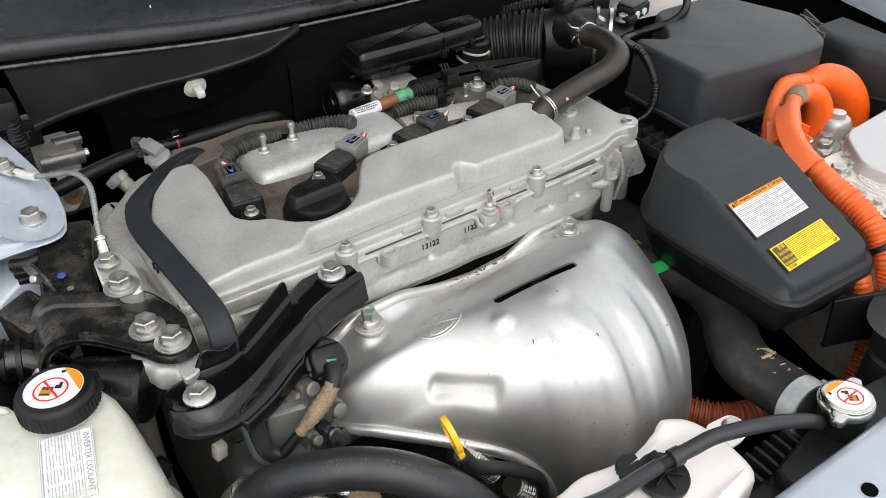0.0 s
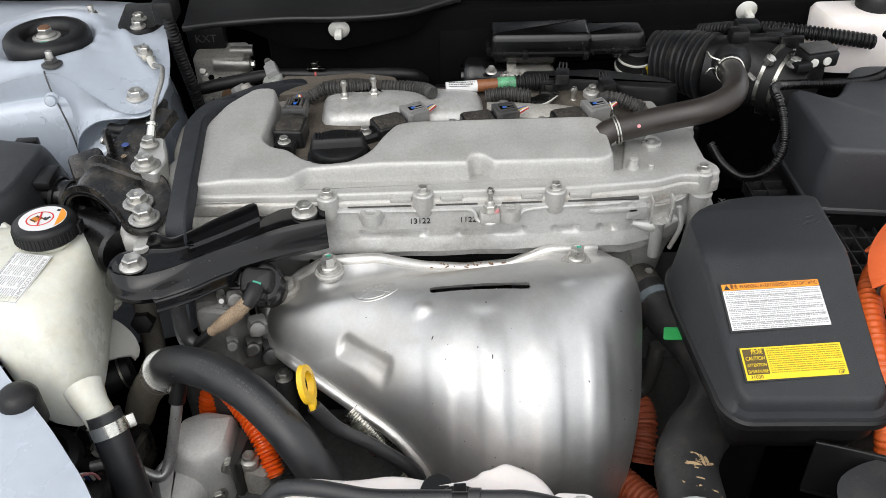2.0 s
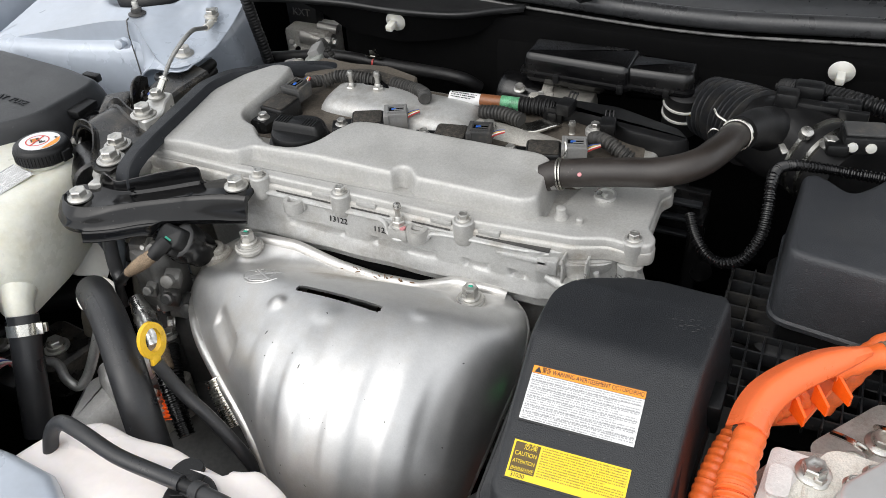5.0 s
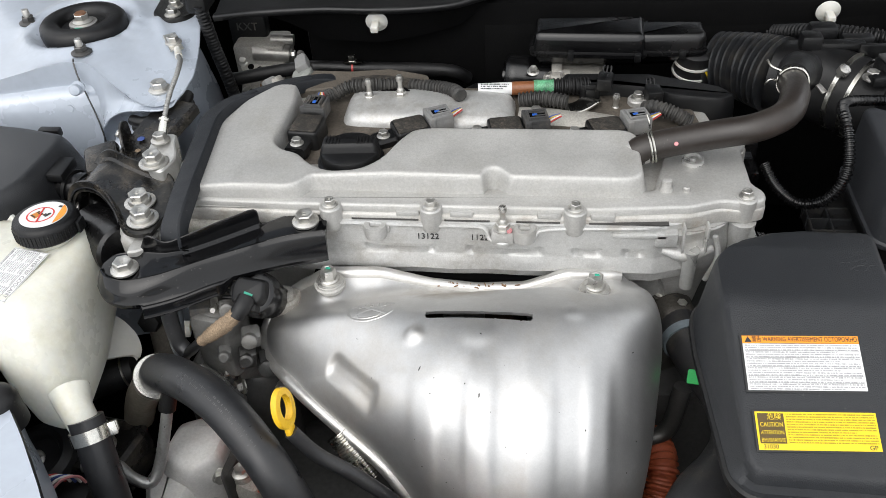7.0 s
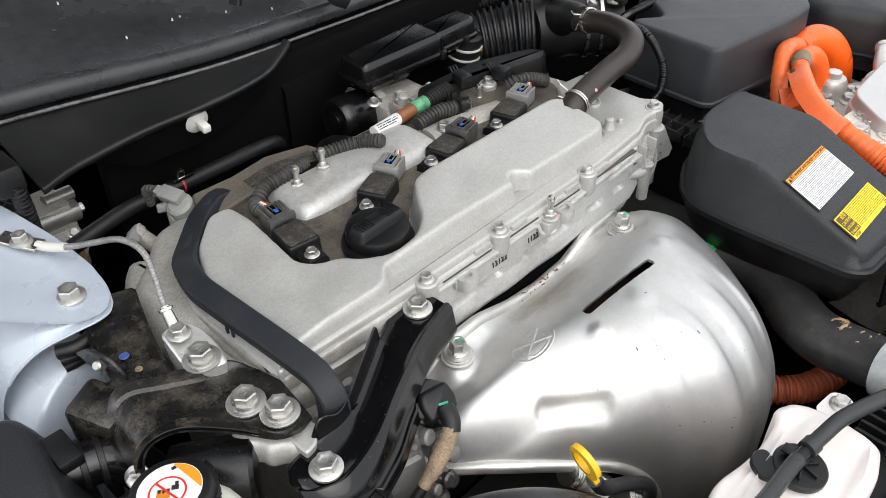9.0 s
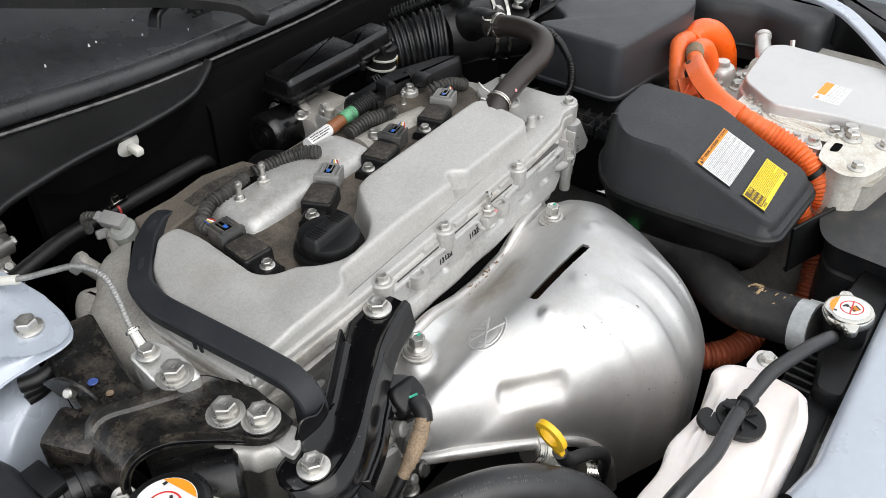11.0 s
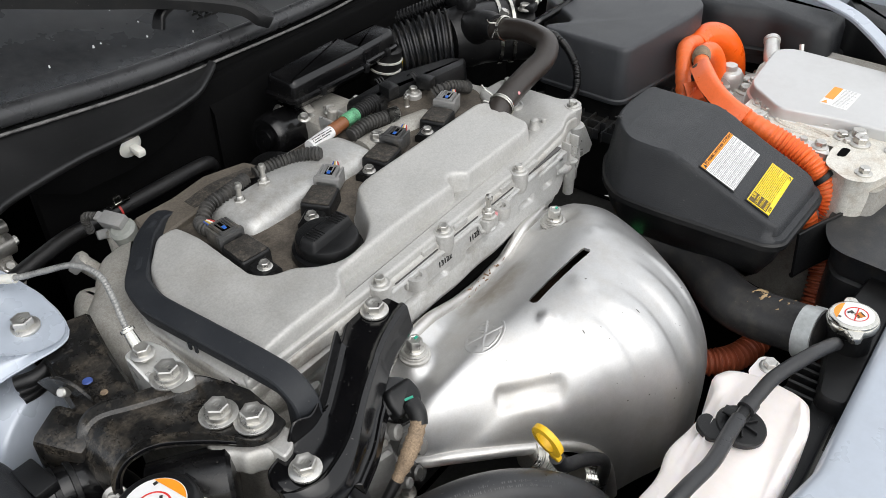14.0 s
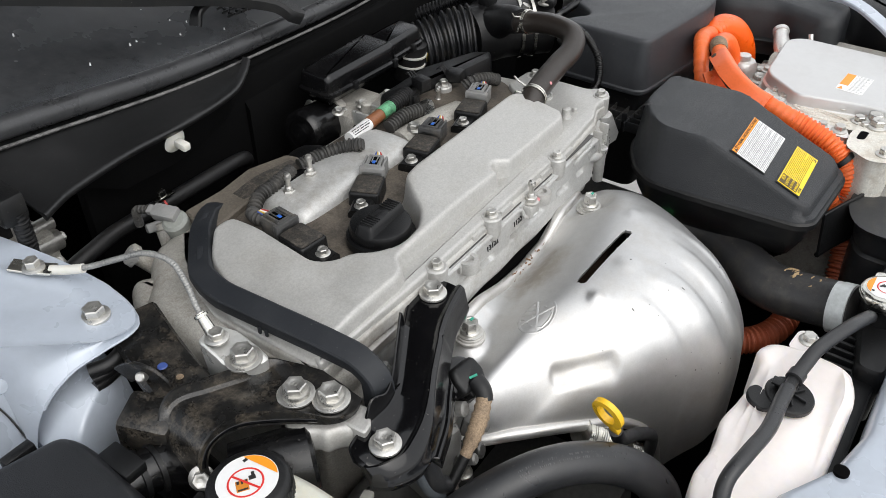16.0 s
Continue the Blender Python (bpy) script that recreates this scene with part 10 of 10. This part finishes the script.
    part("casing", bm, mat("smooth_grey_casing", (0.115, 0.115, 0.112), 0.45, 0.35, 0.12, 24, 0.3, 700, (0.055, 0.048, 0.04), 0.5, 24), w)
    for x, y in ((-0.250, -0.070), (-0.195, -0.094), (-0.152, -0.074)):
        bm = bmesh.new()
        lathe(bm, [(0.010, 0.50), (0.010, 0.612), (0.0085, 0.615)], Matrix.Translation((x, y, 0)), 16)
        part("boss", bm, GEARBOX, w)
        bolt(w, (x, y, 0.615), BOLT_M)
    k = thing("nut_plate", (-0.33, -0.14, 0.58), "black body plate with a zinc nut low in the bay", "plate")
    bm = bmesh.new()
    slab(bm, rounded([(-0.37, -0.17), (-0.30, -0.175), (-0.285, -0.11), (-0.36, -0.10)], 0.015), [(0.55, 0), (0.592, 0), (0.596, 0.004)])
    part("plate", bm, GLOSS_DUSTY, k)
    bolt(k, (-0.324, -0.142, 0.596), BOLT_XL)
    # foil-wrapped lead, black plastic pipe and steel line
    f = thing("foil_sleeve", (-0.14, -0.19, 0.64), "lead wrapped in crinkled foil tape", "wiring")
    bm = bmesh.new()
    tube(bm, [(-0.222, -0.098, 0.668), (-0.205, -0.108, 0.655), (-0.185, -0.122, 0.645), (-0.170, -0.134, 0.638)], [0.0075, 0.0125, 0.0130, 0.010], 14, 5, 0.0008, 0.012)
    part("foil", bm, FOIL, f)
    bm = bmesh.new()
    tube(bm, [(-0.174, -0.131, 0.641), (-0.166, -0.139, 0.634), (-0.157, -0.147, 0.626)], 0.0112, 12, 4, 0.0006, 0.006)
    part("taped_end", bm, BROWN_TAPE, f, "brown cloth-taped end")
    bm = bmesh.new()
    tube(bm, [(-0.160, -0.145, 0.628), (-0.140, -0.162, 0.614), (-0.11, -0.185, 0.585)], 0.0085, 12, 6, 0.0012, 0.004)
    part("corrugated_tube", bm, PLASTIC_SAT, f, "black corrugated tube")
    s = thing("steel_line", (-0.27, -0.17, 0.62), "bent grey steel line under a black sleeve", "pipe")
    bm = bmesh.new()
    tube(bm, [(-0.2395, -0.131, 0.668), (-0.245, -0.144, 0.640), (-0.2546, -0.163, 0.602), (-0.262, -0.176, 0.590), (-0.278, -0.176, 0.596), (-0.300, -0.165, 0.600), (-0.330, -0.170, 0.600)], 0.0056, 12, 6)
    part("line", bm, mat("grey_steel_line", (0.36, 0.36, 0.35), 0.38, 0.6, 0.15, 40, 0.1, 600, (0.10, 0.09, 0.075), 0.4, 60), s)
    bm = bmesh.new()
    tube(bm, [(-0.2365, -0.124, 0.684), (-0.2395, -0.131, 0.668), (-0.2425, -0.138, 0.653)], 0.0080, 12, 4)
    part("sleeve", bm, PLASTIC, s)
    # tan post with a black hexagon nut behind the hose collar
    k = thing("capped_post", (-0.3056, -0.007, 0.55), "tan metal post with a black hexagon nut", "post")
    bm = bmesh.new()
    lathe(bm, [(0.0125, -0.004), (0.0125, 0.010), (0.0110, 0.013), (0.0070, 0.0135)], at((-0.3056, -0.014, 0.646), (0.1, -0.92, 0.38)), 6)
    part("nut", bm, RUBBER, k, "black hexagon nut")
    bm = bmesh.new()
    tube(bm, [(-0.303, 0.000, 0.72), (-0.305, -0.002, 0.66), (-0.304, -0.012, 0.61), (-0.300, -0.030, 0.56)], 0.012, 14, 4)
    part("post", bm, mat("tan_tube", (0.20, 0.185, 0.16), 0.5, 0.3, 0.2, 40, 0.3, 600, (0.09, 0.075, 0.06), 0.5, 50), k)
    # horn and its bracket low at the front
    h = thing("horn", (-0.378, -0.160, 0.58), "dark round horn low beside the reservoir", "horn")
    bm = bmesh.new()
    lathe(bm, [(0.034, -0.03), (0.036, -0.004), (0.034, 0.002), (0.026, 0.006), (0.021, 0.004), (0.018, -0.002), (0.006, -0.003)], at((-0.378, -0.160, 0.600), (-0.05, -0.25, 0.95)), 36)
    part("disc", bm, HOSE_GREY, h)
    bolt(h, (-0.381, -0.164, 0.599), BOLT_M, n=(0, -0.3, 1))
    w = thing("wire_bundle", (-0.33, -0.205, 0.60), "bundle of thin coloured wires into a black plug", "wiring")
    bm = bmesh.new()
    box(bm, (-0.318, -0.205, 0.600), (0.030, 0.028, 0.03), 0.003)
    part("plug", bm, PLASTIC, w)
    for i, mt in enumerate((WIRE_R, WIRE_W, WIRE_B, WIRE_W, PINK)):
        bm = bmesh.new()
        x = -0.333 + 0.005 * i
        tube(bm, [(x + 0.004, -0.196, 0.612), (x - 0.002, -0.196, 0.624), (x - 0.014, -0.203, 0.626), (x - 0.030, -0.214, 0.612)], 0.0014, 6, 4)
        part("wire", bm, mt, w)
    # rubber bump stop on the front panel
    b = thing("bump_stop", (-0.344, -0.202, 0.72), "black rubber bonnet stop on the front panel", "bump stop")
    bm = bmesh.new()
    lathe(bm, [(0.017, -0.03), (0.017, 0.0), (0.014, 0.006), (0.009, 0.009), (0.003, 0.010)], Matrix.Translation((-0.344, -0.202, 0.738)), 24)
    part("stop", bm, RUBBER, b)
    # silver bellows between dipstick and shield
    c = thing("flexible_pipe", (-0.04, -0.17, 0.60), "short silver corrugated flexible pipe under the shield", "pipe")
    bm = bmesh.new()
    tube(bm, [(-0.075, -0.155, 0.655), (-0.060, -0.165, 0.640), (-0.045, -0.175, 0.62)], 0.0125, 16, 6, 0.0014, 0.0032)
    part("bellows", bm, SILVER, c)
    bm = bmesh.new()
    tube(bm, [(-0.03, -0.185, 0.60), (-0.015, -0.19, 0.585), (0.0, -0.195, 0.57)], 0.0110, 16, 6, 0.0014, 0.0032)
    part("bellows", bm, SILVER, c)
    # dark transmission housing deep below
    d = thing("gearbox", (0.05, -0.12, 0.40), "dark metal gearbox casing deep in the bay", "gearbox")
    bm = bmesh.new()
    box(bm, (-0.10, -0.12, 0.46), (0.22, 0.16, 0.16), 0.03)
    part("casing", bm, GEARBOX, d)
    bm = bmesh.new()
    box(bm, (0.30, 0.05, 0.50), (0.24, 0.2, 0.2), 0.03)
    part("bell_housing", bm, GEARBOX, d)


strut_tower()
right_rail()
left_fuse_box()
abs_pump()
front_left_clutter()
